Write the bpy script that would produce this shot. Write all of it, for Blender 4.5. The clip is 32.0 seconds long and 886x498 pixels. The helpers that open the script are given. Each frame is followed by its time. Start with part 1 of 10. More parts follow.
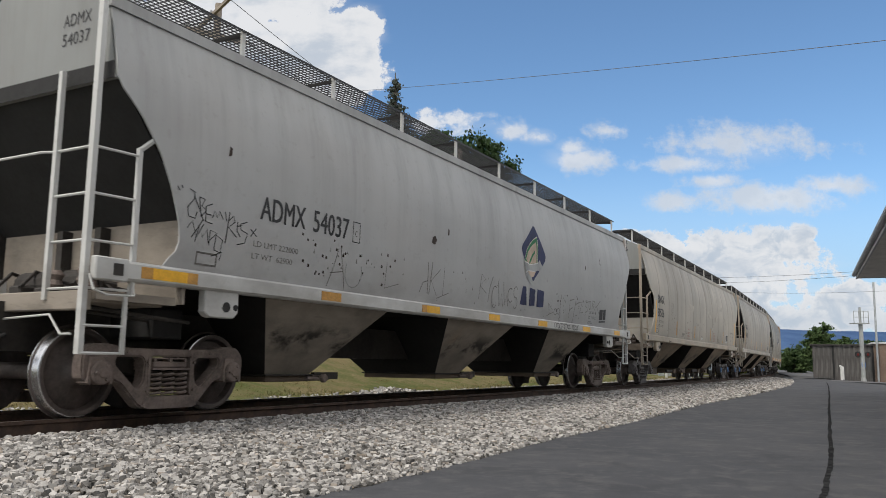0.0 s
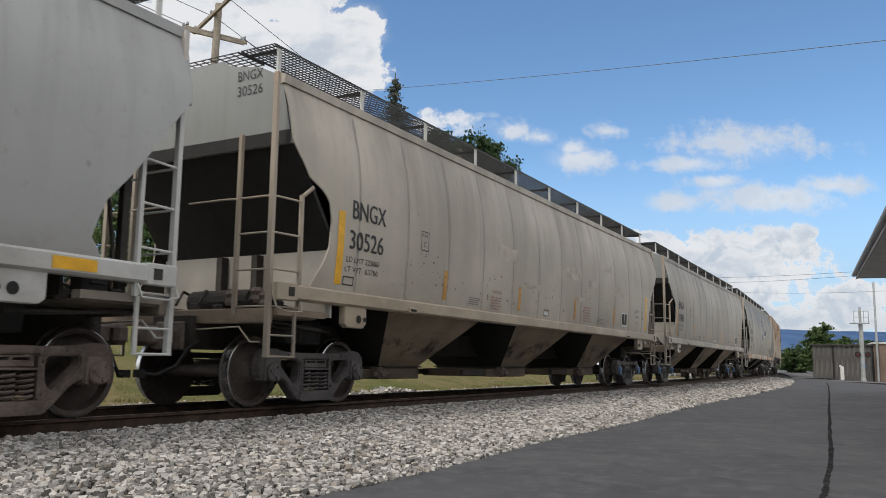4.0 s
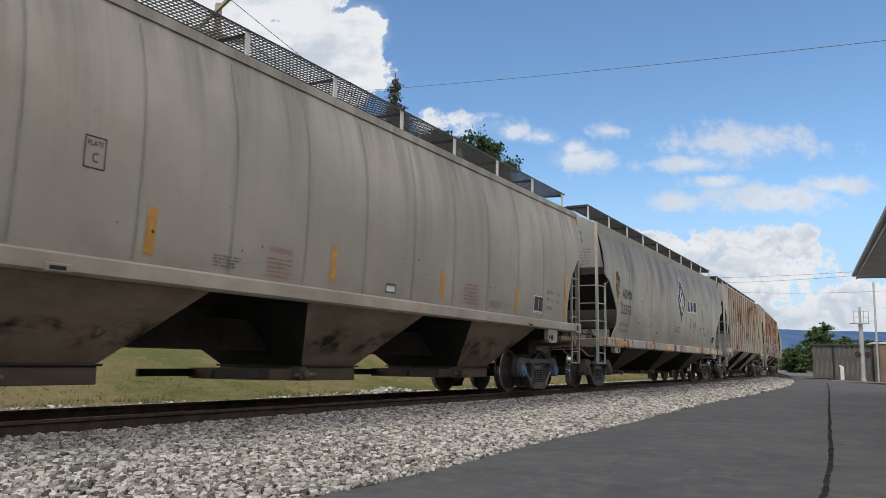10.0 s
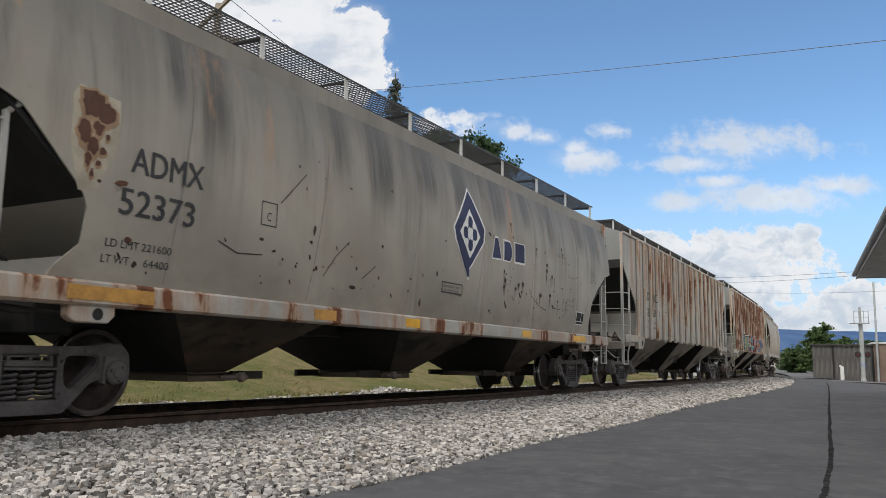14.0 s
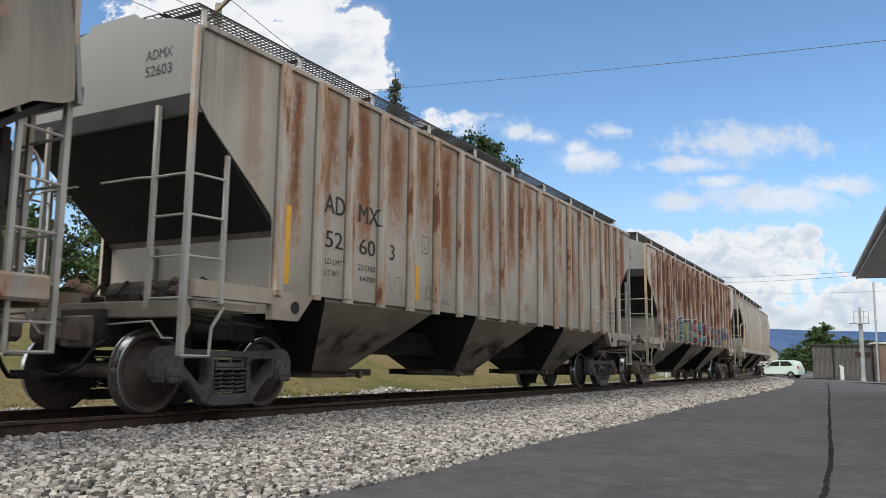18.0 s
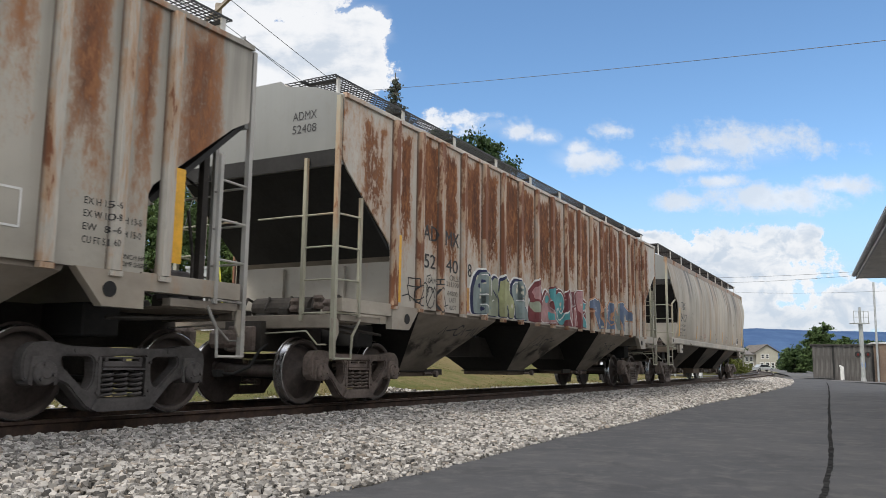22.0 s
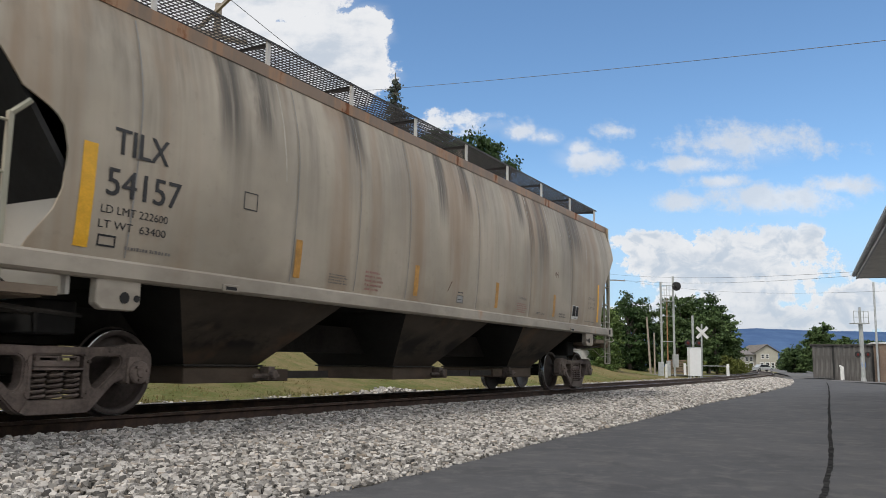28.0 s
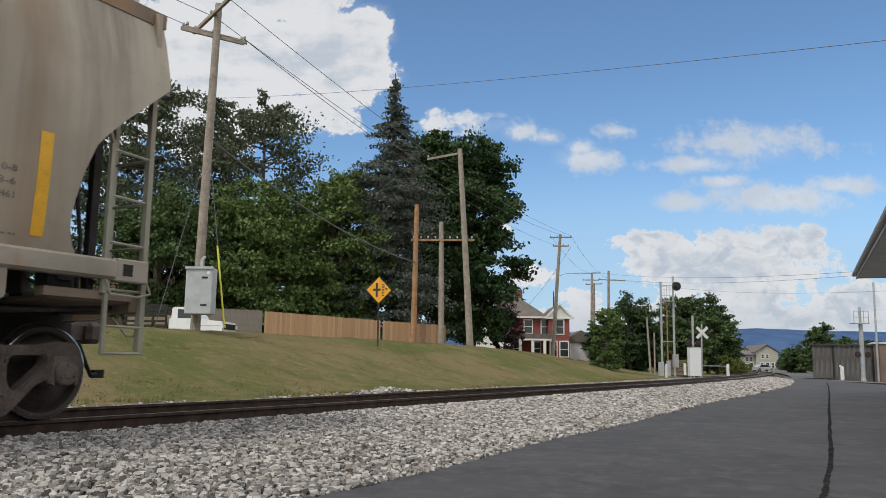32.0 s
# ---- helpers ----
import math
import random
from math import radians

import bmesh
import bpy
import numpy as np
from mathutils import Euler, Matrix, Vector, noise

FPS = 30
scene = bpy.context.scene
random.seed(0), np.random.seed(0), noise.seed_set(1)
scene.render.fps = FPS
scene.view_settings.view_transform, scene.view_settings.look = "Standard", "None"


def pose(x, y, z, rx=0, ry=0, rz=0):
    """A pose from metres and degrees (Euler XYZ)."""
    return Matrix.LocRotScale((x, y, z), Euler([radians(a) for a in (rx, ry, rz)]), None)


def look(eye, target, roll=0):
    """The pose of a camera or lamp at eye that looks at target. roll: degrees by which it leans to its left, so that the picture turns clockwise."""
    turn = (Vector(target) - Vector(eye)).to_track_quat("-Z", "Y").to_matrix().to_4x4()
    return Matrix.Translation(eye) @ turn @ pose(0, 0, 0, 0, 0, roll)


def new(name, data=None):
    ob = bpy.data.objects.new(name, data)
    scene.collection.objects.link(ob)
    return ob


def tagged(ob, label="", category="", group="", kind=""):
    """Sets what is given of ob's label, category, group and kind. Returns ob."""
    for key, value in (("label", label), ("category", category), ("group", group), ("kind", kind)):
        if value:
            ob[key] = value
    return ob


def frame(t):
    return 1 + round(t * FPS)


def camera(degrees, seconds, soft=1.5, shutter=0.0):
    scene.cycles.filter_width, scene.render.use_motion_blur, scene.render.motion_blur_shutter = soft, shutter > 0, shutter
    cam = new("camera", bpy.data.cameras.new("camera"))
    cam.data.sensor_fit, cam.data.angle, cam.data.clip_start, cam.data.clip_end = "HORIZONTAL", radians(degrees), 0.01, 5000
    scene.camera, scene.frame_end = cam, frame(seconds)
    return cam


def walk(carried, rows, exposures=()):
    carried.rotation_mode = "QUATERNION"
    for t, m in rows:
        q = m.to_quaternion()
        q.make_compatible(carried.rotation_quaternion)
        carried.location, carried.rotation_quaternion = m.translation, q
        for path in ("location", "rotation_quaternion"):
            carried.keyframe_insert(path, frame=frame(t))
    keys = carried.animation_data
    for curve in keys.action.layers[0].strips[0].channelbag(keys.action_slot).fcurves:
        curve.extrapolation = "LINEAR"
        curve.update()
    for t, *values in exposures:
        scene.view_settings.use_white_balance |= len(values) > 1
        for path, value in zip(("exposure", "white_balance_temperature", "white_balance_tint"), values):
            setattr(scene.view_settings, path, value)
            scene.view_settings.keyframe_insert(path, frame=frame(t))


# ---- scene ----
cam = camera(57.42, 32.0, soft=0.75, shutter=0.15)
EYE = (0.0, 0.0, 0.579)
HEADING = look(EYE, (0.0, 10.0, 0.579 + 10 * math.tan(radians(8.044))), 0.743)
walk(cam, [(0.0, HEADING), (32.0, HEADING)], exposures=[(0.0, 0.26), (6.0, 0.31), (12.0, 0.36), (17.0, 0.44), (20.0, 0.49), (25.0, 0.48), (28.0, 0.35), (30.0, 0.23), (32.0, 0.17)])

# ---- world and sun ----
world = bpy.data.worlds.new("sky")
scene.world = world
world.use_nodes = True
SKY_POWER, SKY_CLOUD, CLOUD_GLOW = 0.12, 9.0, 0.70
SUN_EL, SUN_AZ = radians(52), radians(225)      # azimuth clockwise from +y
wn = world.node_tree.nodes
sky = wn.new("ShaderNodeTexSky")
sky.sky_type = "NISHITA"
sky.sun_disc = False
sky.sun_elevation, sky.sun_rotation = SUN_EL, SUN_AZ
sky.altitude, sky.air_density, sky.dust_density, sky.ozone_density = 200, 0.9, 0.25, 1.5
wt = world.node_tree
links = wt.links
# broken white cloud all round, as the sky in view has it
wc = wn.new("ShaderNodeTexCoord").outputs["Generated"]
wnoise = wn.new("ShaderNodeTexNoise")
wnoise.inputs["Scale"].default_value, wnoise.inputs["Detail"].default_value = 2.4, 6
links.new(wc, wnoise.inputs["Vector"])
cover = wn.new("ShaderNodeMapRange")
links.new(wnoise.outputs["Fac"], cover.inputs[0])
for i, v in enumerate((0.33, 0.50, 0.0, 0.92)):
    cover.inputs[1 + i].default_value = v
ahead = wn.new("ShaderNodeVectorMath")
ahead.operation = "DOT_PRODUCT"
links.new(wc, ahead.inputs[0])
ahead.inputs[1].default_value = (0.0, 0.974, 0.225)
clear = wn.new("ShaderNodeMapRange")
links.new(ahead.outputs["Value"], clear.inputs[0])
for i, v in enumerate((0.70, 0.83, 1.0, 0.0)):
    clear.inputs[1 + i].default_value = v
amount = wn.new("ShaderNodeMath")
amount.operation = "MULTIPLY"
links.new(cover.outputs[0], amount.inputs[0])
links.new(clear.outputs[0], amount.inputs[1])
blend = wn.new("ShaderNodeMix")
blend.data_type = "RGBA"
links.new(amount.outputs[0], blend.inputs[0])
azure = wn.new("ShaderNodeMix")
azure.data_type, azure.blend_type = "RGBA", "MULTIPLY"
azure.inputs[0].default_value = 1.0
azure.inputs[7].default_value = (0.855, 1.03, 1.11, 1)
links.new(sky.outputs[0], azure.inputs[6])
links.new(azure.outputs[2], blend.inputs[6])
blend.inputs[7].default_value = (SKY_CLOUD, SKY_CLOUD * 0.975, SKY_CLOUD * 0.945, 1)
links.new(blend.outputs[2], wn["Background"].inputs[0])
wn["Background"].inputs[1].default_value = SKY_POWER
sun_data = bpy.data.lights.new("sun", "SUN")
sun_data.energy, sun_data.angle, sun_data.color = 1.7, radians(11), (1.0, 0.94, 0.85)
sun = new("sun", sun_data)
to_sun = Vector((math.sin(SUN_AZ) * math.cos(SUN_EL), math.cos(SUN_AZ) * math.cos(SUN_EL), math.sin(SUN_EL)))
sun.matrix_world = look(to_sun * 300, (0, 0, 0))


# ---- materials ----
class Nodes:
    """A small builder of node materials; p is the object's own space in metres."""

    def __init__(self, name, rough=0.6, metal=0.0, spec=0.5):
        self.mat = bpy.data.materials.new(name)
        self.mat.use_nodes = True
        self.t = self.mat.node_tree
        self.bsdf = self.t.nodes["Principled BSDF"]
        self.bsdf.inputs["Roughness"].default_value = rough
        self.bsdf.inputs["Metallic"].default_value = metal
        self.bsdf.inputs["Specular IOR Level"].default_value = spec
        self.p = self.t.nodes.new("ShaderNodeTexCoord").outputs["Object"]

    def put(self, value, socket):
        if isinstance(value, bpy.types.NodeSocket):
            self.t.links.new(value, socket)
        elif isinstance(value, (tuple, list)) and len(value) == 3 and socket.type == "RGBA":
            socket.default_value = (*value, 1)
        else:
            socket.default_value = value

    def scaled(self, sx, sy, sz, off=(0, 0, 0)):
        n = self.t.nodes.new("ShaderNodeMapping")
        self.put(self.p, n.inputs["Vector"])
        n.inputs["Scale"].default_value = (sx, sy, sz)
        n.inputs["Location"].default_value = off
        return n.outputs[0]

    def noise(self, vec, scale=1.0, detail=5.0, rough=0.6, dist=0.0):
        n = self.t.nodes.new("ShaderNodeTexNoise")
        self.put(vec, n.inputs["Vector"])
        n.inputs["Scale"].default_value, n.inputs["Detail"].default_value = scale, detail
        n.inputs["Roughness"].default_value, n.inputs["Distortion"].default_value = rough, dist
        return n.outputs["Fac"]

    def voronoi(self, vec, scale, feature="F1", out="Distance"):
        n = self.t.nodes.new("ShaderNodeTexVoronoi")
        n.feature = feature
        self.put(vec, n.inputs["Vector"])
        n.inputs["Scale"].default_value = scale
        return n.outputs[out]

    def ramp(self, fac, lo, hi, a=0.0, b=1.0):
        n = self.t.nodes.new("ShaderNodeMapRange")
        n.interpolation_type = "SMOOTHSTEP"
        self.put(fac, n.inputs[0])
        for i, v in enumerate((lo, hi, a, b)):
            n.inputs[i + 1].default_value = v
        return n.outputs[0]

    def math(self, op, a, b=0.0, c=0.0):
        n = self.t.nodes.new("ShaderNodeMath")
        n.operation = op
        for i, v in enumerate((a, b, c)):
            self.put(v, n.inputs[i])
        return n.outputs[0]

    def mix(self, fac, a, b, blend="MIX"):
        n = self.t.nodes.new("ShaderNodeMix")
        n.data_type, n.blend_type = "RGBA", blend
        self.put(fac, n.inputs[0])
        self.put(a, n.inputs[6])
        self.put(b, n.inputs[7])
        return n.outputs[2]

    def xyz(self, vec=None):
        n = self.t.nodes.new("ShaderNodeSeparateXYZ")
        self.put(self.p if vec is None else vec, n.inputs[0])
        return n.outputs

    def rand(self):
        return self.t.nodes.new("ShaderNodeObjectInfo").outputs["Random"]

    def island(self):
        return self.t.nodes.new("ShaderNodeNewGeometry").outputs["Random Per Island"]

    def color(self, value):
        self.put(value, self.bsdf.inputs["Base Color"])
        return self

    def rough(self, value):
        self.put(value, self.bsdf.inputs["Roughness"])
        return self

    def bump(self, height, strength=0.3, distance=0.01):
        n = self.t.nodes.new("ShaderNodeBump")
        n.inputs["Strength"].default_value, n.inputs["Distance"].default_value = strength, distance
        self.put(height, n.inputs["Height"])
        self.put(n.outputs[0], self.bsdf.inputs["Normal"])
        return self


def simple(name, col, rough=0.6, metal=0.0, vary=0.25, scale=3.0, bump=0.15):
    """Plain surface with uneven tone and fine relief."""
    m = Nodes(name, rough, metal)
    a = m.noise(m.p, scale, 6, 0.65)
    b = m.noise(m.p, scale * 9, 4, 0.6)
    f = m.math("ADD", m.math("MULTIPLY", a, 0.7), m.math("MULTIPLY", b, 0.3))
    lo = tuple(c * (1 - vary) for c in col)
    hi = tuple(min(1, c * (1 + vary)) for c in col)
    m.color(m.mix(m.ramp(f, 0.32, 0.68), lo, hi))
    m.bump(b, bump, 0.004)
    return m.mat


def car_paint(name, col, seed, streak=0.4, rust=0.0, fade=0.3, streak_col=(0.09, 0.08, 0.065), chips=0.0, warm=(0.30, 0.20, 0.12), rust_z=(1.3, 3.6, 0.13), dark_rust=0.5, tan=0.0, soot=0.0, panel=None, rail=False, stains=()):
    """Weathered car paint: run-off streaks, road film low down, chips and rust."""
    m = Nodes(name, 0.55, 0.0, 0.4)
    off = (seed * 7.3, seed * 3.1, seed * 1.7)
    big = m.noise(m.scaled(0.5, 0.5, 0.5, off), 1.0, 4, 0.55)
    run = m.noise(m.scaled(2.6, 2.0, 0.16, off), 1.0, 5, 0.62, 0.25)
    fine = m.noise(m.scaled(11, 8, 0.6, off), 1.0, 5, 0.6)
    grain = m.noise(m.scaled(9, 9, 9, off), 1.0, 6, 0.65)
    z = m.xyz()[2]
    base = m.mix(m.ramp(big, 0.3, 0.7), tuple(c * (1 - 0.35 * fade) for c in col), tuple(min(1, c * (1 + 0.18 * fade)) for c in col))
    base = m.mix(m.math("MULTIPLY", m.ramp(m.noise(m.scaled(0.35, 0.3, 0.5, (off[1], off[0], 4)), 1.0, 4, 0.6), 0.5, 0.75), 0.35 * fade), base, warm)
    # dark run-off from the roof, thinning downwards
    high = m.ramp(z, 1.3, 3.7)
    s = m.math("MULTIPLY", m.ramp(run, 0.44, 0.68), m.math("MULTIPLY", m.ramp(fine, 0.3, 0.7, 0.45, 1.0), high))
    base = m.mix(m.math("MULTIPLY", s, streak), base, streak_col)
    if soot:
        reach = m.ramp(m.noise(m.scaled(0.7, 0, 0, (off[1], 2, off[2])), 1.0, 3, 0.6), 0.35, 0.68, 0.5, 2.6)
        down = m.math("DIVIDE", m.math("SUBTRACT", z, m.math("SUBTRACT", 4.1, reach)), reach)
        wide = m.ramp(m.noise(m.scaled(1.5, 0, 0.05, (off[2], 8, off[0])), 1.0, 4, 0.62), 0.41, 0.58)
        thin = m.ramp(m.noise(m.scaled(14, 3, 0.35, off), 1.0, 5, 0.62), 0.28, 0.62, 0.45, 1.0)
        g = m.math("MULTIPLY", m.math("MULTIPLY", m.ramp(down, 0.0, 0.9), wide), thin)
        if stains:
            # greasy run-off below the roof hatches: place along the car, half width, reach
            wander = m.math("MULTIPLY", m.math("SUBTRACT", run, 0.5), 0.5)
            g = m.math("MULTIPLY", g, 0.45)
            for sx, half, far in stains:
                near = m.ramp(m.math("ABSOLUTE", m.math("ADD", m.math("SUBTRACT", m.xyz()[0], sx), wander)), half * 1.15, half * 0.35)
                g = m.math("MAXIMUM", g, m.math("MULTIPLY", m.math("MULTIPLY", near, m.ramp(z, 4.0 - far, 4.0 - far * 0.40)), m.ramp(thin, 0.4, 1.0, 0.55, 1.0)))
        base = m.mix(m.math("MULTIPLY", g, soot), base, (0.042, 0.036, 0.029))
    if tan:
        r0 = m.noise(m.scaled(1.1, 1.0, 0.09, (off[2], 5, off[1])), 1.0, 4, 0.6, 0.2)
        base = m.mix(m.math("MULTIPLY", m.ramp(r0, 0.46, 0.68), tan), base, (0.30, 0.195, 0.115))
    if rail:
        # soot lying along the top of the side, fading downwards
        top = m.ramp(m.math("ADD", z, m.math("MULTIPLY", m.math("SUBTRACT", big, 0.5), 1.6)), 2.5, 4.1)
        base = m.mix(m.math("MULTIPLY", top, 0.75), base, (0.085, 0.08, 0.07))
    # road film near the sill
    low = m.math("MULTIPLY", m.ramp(z, 2.1, 1.2), m.ramp(m.noise(m.scaled(1.5, 1, 2.5, off), 1.0, 5), 0.3, 0.75))
    base = m.mix(m.math("MULTIPLY", low, 0.45), base, (0.14, 0.115, 0.09))
    # fine soot specks
    base = m.mix(m.math("MULTIPLY", m.ramp(grain, 0.55, 0.75), 0.22), base, (0.2, 0.18, 0.15))
    # chips through the paint
    if chips:
        cell = m.voronoi(m.scaled(2.3, 2.3, 2.3, off), 1.0)
        area = m.ramp(m.noise(m.scaled(0.8, 0.8, 1.1, (3, off[0], 9)), 1.0, 3), 0.46, 0.6)
        spot = m.math("MULTIPLY", m.ramp(m.math("ADD", cell, m.math("MULTIPLY", grain, 0.18)), 0.19, 0.16), m.math("MULTIPLY", area, m.ramp(z, 3.2, 2.2)))
        base = m.mix(m.math("MULTIPLY", spot, chips), base, (0.05, 0.03, 0.022))
    rough = 0.55
    if rust:
        r1 = m.noise(m.scaled(1.9, 1.6, 0.26, off), 1.0, 6, 0.62, 0.35)
        r3 = m.noise(m.scaled(16, 12, 9, off), 1.0, 6, 0.7, 0.3)
        r2 = m.noise(m.scaled(4.5, 4.5, 1.6, off), 1.0, 7, 0.7, 0.4)
        f = m.math("ADD", m.math("MULTIPLY", r1, 0.72), m.math("MULTIPLY", r2, 0.36))
        f = m.math("ADD", f, m.math("MULTIPLY", m.ramp(z, rust_z[0], rust_z[1]), rust_z[2]))
        lo = 0.86 - 0.36 * rust
        mask = m.ramp(f, lo, lo + 0.05)
        halo = m.ramp(f, lo - 0.11, lo + 0.03)
        if panel:
            # rust sits in each bay between two ribs, its width and depth uneven
            ribs, half, z_end, spread, soft = panel
            along, bay = m.xyz()[0], None
            for q0, q1 in zip((ribs[0] - 0.9,) + ribs, ribs + (ribs[-1] + 0.9,)):
                leg = m.t.nodes.new("ShaderNodeMapRange")
                m.put(along, leg.inputs[0])
                leg.inputs[1].default_value, leg.inputs[2].default_value = q0, q1
                bay = leg.outputs[0] if bay is None else m.math("ADD", bay, leg.outputs[0])
            bay = m.math("SUBTRACT", bay, 1.0)
            cell = m.math("FLOOR", bay)
            cv = m.t.nodes.new("ShaderNodeCombineXYZ")
            m.put(m.math("MULTIPLY", cell, 3.37), cv.inputs[0])
            cv.inputs[1].default_value = seed * 5.1
            luck = m.ramp(m.noise(cv.outputs[0], 1.0, 0, 0.5), 0.25, 0.75)
            cv2 = m.t.nodes.new("ShaderNodeCombineXYZ")
            m.put(m.math("MULTIPLY", cell, 2.19), cv2.inputs[0])
            cv2.inputs[1].default_value = seed * 9.7
            luck2 = m.ramp(m.noise(cv2.outputs[0], 1.0, 0, 0.5), 0.25, 0.75)
            d = m.math("ABSOLUTE", m.math("SUBTRACT", m.math("FRACT", bay), m.math("MULTIPLY_ADD", luck2, 0.10, 0.40)))
            hw = m.math("MULTIPLY", m.math("MULTIPLY_ADD", luck, 0.55, 0.70), half)
            a = m.math("MULTIPLY", m.math("SUBTRACT", hw, d), 6.0)
            b = m.math("MULTIPLY", m.math("SUBTRACT", z, m.math("MULTIPLY_ADD", luck2, spread, z_end)), 1.5)
            f = m.math("MINIMUM", m.math("MINIMUM", a, b), m.math("MULTIPLY", m.math("SUBTRACT", 4.12, z), 4.0))
            wob = m.math("ADD", m.math("MULTIPLY", m.math("SUBTRACT", r1, 0.5), 3.4), m.math("MULTIPLY", m.math("SUBTRACT", r2, 0.5), 2.4))
            f = m.math("ADD", m.math("MINIMUM", f, 1.1), m.math("ADD", wob, m.math("MULTIPLY", m.math("SUBTRACT", r3, 0.5), 2.6)))
            rust = m.math("MULTIPLY", rust, m.ramp(bay, -0.02, 0.02, 0.35 if soft > 0.3 else 0.95, 1.0))
            mask = m.math("MULTIPLY", m.ramp(f, 0.42 - soft, 0.42 + soft), rust)
            halo = m.math("MULTIPLY", m.ramp(f, -0.75, 0.45), rust)
        tone = m.mix(m.ramp(r2, 0.3, 0.7), (0.085, 0.034, 0.020), (0.27 - 0.15 * dark_rust, 0.098 - 0.05 * dark_rust, 0.036 - 0.012 * dark_rust))
        if panel:
            tone = m.mix(m.math("MULTIPLY", m.ramp(m.math("ADD", m.math("MULTIPLY", r3, 0.6), m.math("MULTIPLY", r2, 0.4)), 0.47, 0.62), 0.75), tone, (0.33, 0.145, 0.06))
        base = m.mix(m.math("MULTIPLY", halo, 0.62), base, (0.40, 0.21, 0.10))
        base = m.mix(mask, base, tone)
        rough = m.mix(mask, (0.5, 0.5, 0.5), (0.9, 0.9, 0.9))
    m.color(base)
    m.rough(rough)
    dent = m.noise(m.scaled(0.9, 0.9, 0.7, off), 1.0, 3, 0.5)
    m.bump(m.math("ADD", m.math("MULTIPLY", dent, 1.0), m.math("MULTIPLY", grain, 0.05)), 0.35, 0.03)
    return m.mat



def rib_paint(name, col, seed, rust):
    """Paint of a rib: pale, with orange rust in patches; every rib differs."""
    m = Nodes(name, 0.6, 0.0, 0.4)
    x, y, z = m.xyz()
    cv = m.t.nodes.new("ShaderNodeCombineXYZ")
    m.put(m.math("MULTIPLY", x, 5.0), cv.inputs[0])
    m.put(m.math("MULTIPLY_ADD", m.rand(), 40.0, float(seed)), cv.inputs[1])
    m.put(m.math("MULTIPLY", z, 0.75), cv.inputs[2])
    a = m.noise(cv.outputs[0], 1.0, 6, 0.66, 0.4)
    b = m.noise(cv.outputs[0], 5.0, 6, 0.7, 0.3)
    f = m.math("ADD", m.math("MULTIPLY", a, 0.72), m.math("MULTIPLY", b, 0.28))
    f = m.math("ADD", f, m.math("MULTIPLY", m.ramp(z, 1.4, 3.6), 0.05))
    lo = 0.66 - 0.22 * rust
    base = m.mix(m.ramp(b, 0.3, 0.7), tuple(c * 0.78 for c in col), col)
    base = m.mix(m.math("MULTIPLY", m.ramp(f, lo - 0.10, lo + 0.03), 0.75), base, (0.42, 0.235, 0.115))
    base = m.mix(m.ramp(f, lo + 0.02, lo + 0.07), base, (0.20, 0.075, 0.032))
    # soot and a painted shadow line where the rib meets the sheet
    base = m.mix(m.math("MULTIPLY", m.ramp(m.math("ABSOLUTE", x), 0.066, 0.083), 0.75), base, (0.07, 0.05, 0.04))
    m.color(base)
    m.bump(b, 0.3, 0.01)
    return m.mat


M = {}
M["steel_dark"] = simple("grimy_truck_steel", (0.090, 0.082, 0.080), 0.7, 0.1, 0.4, 4, 0.35)
M["steel_rusty"] = simple("rusty_truck_steel", (0.150, 0.118, 0.102), 0.78, 0.1, 0.45, 4, 0.35)
M["wheel"] = simple("wheel_plate_steel", (0.078, 0.062, 0.056), 0.65, 0.1, 0.45, 3, 0.2)
M["tread"] = simple("polished_tread_steel", (0.56, 0.57, 0.59), 0.25, 1.0, 0.15, 7, 0.05)
M["black"] = simple("dull_black", (0.015, 0.0145, 0.0145), 0.8, 0.0, 0.4, 2, 0.2)
M["under"] = simple("grimy_shade_dark_underframe", (0.036, 0.031, 0.027), 0.8, 0.0, 0.45, 2, 0.3)
M["hopper"] = simple("grimy_hopper_sheet", (0.10, 0.086, 0.072), 0.75, 0.0, 0.45, 1.3, 0.3)
# near-black: the shade under the cars is put into this colour
M["slope"] = simple("shade_dark_slope_sheet", (0.017, 0.015, 0.014), 0.85, 0.0, 0.4, 1.5, 0.3)
M["grate"] = simple("dull_steel_grating", (0.035, 0.036, 0.038), 0.55, 0.5, 0.3, 4, 0.1)
M["blue_cap"] = simple("blue_bearing_paint", (0.055, 0.14, 0.29), 0.5, 0.0, 0.3, 9, 0.2)
M["yellow"] = simple("yellow_reflective_tape", (0.80, 0.43, 0.03), 0.45, 0.0, 0.15, 6, 0.05)
M["ochre"] = simple("faded_ochre_tape", (0.50, 0.26, 0.06), 0.5, 0.0, 0.3, 6, 0.05)
M["ink"] = simple("black_stencil_paint", (0.03, 0.03, 0.032), 0.6, 0.0, 0.3, 20, 0.02)
M["ink_faded"] = simple("worn_stencil_paint", (0.16, 0.15, 0.14), 0.7, 0.0, 0.3, 20, 0.02)
M["ink_red"] = simple("worn_red_stencil_paint", (0.34, 0.17, 0.15), 0.7, 0.0, 0.3, 20, 0.02)
M["white"] = simple("white_label_paint", (0.72, 0.72, 0.70), 0.6, 0.0, 0.12, 9, 0.05)


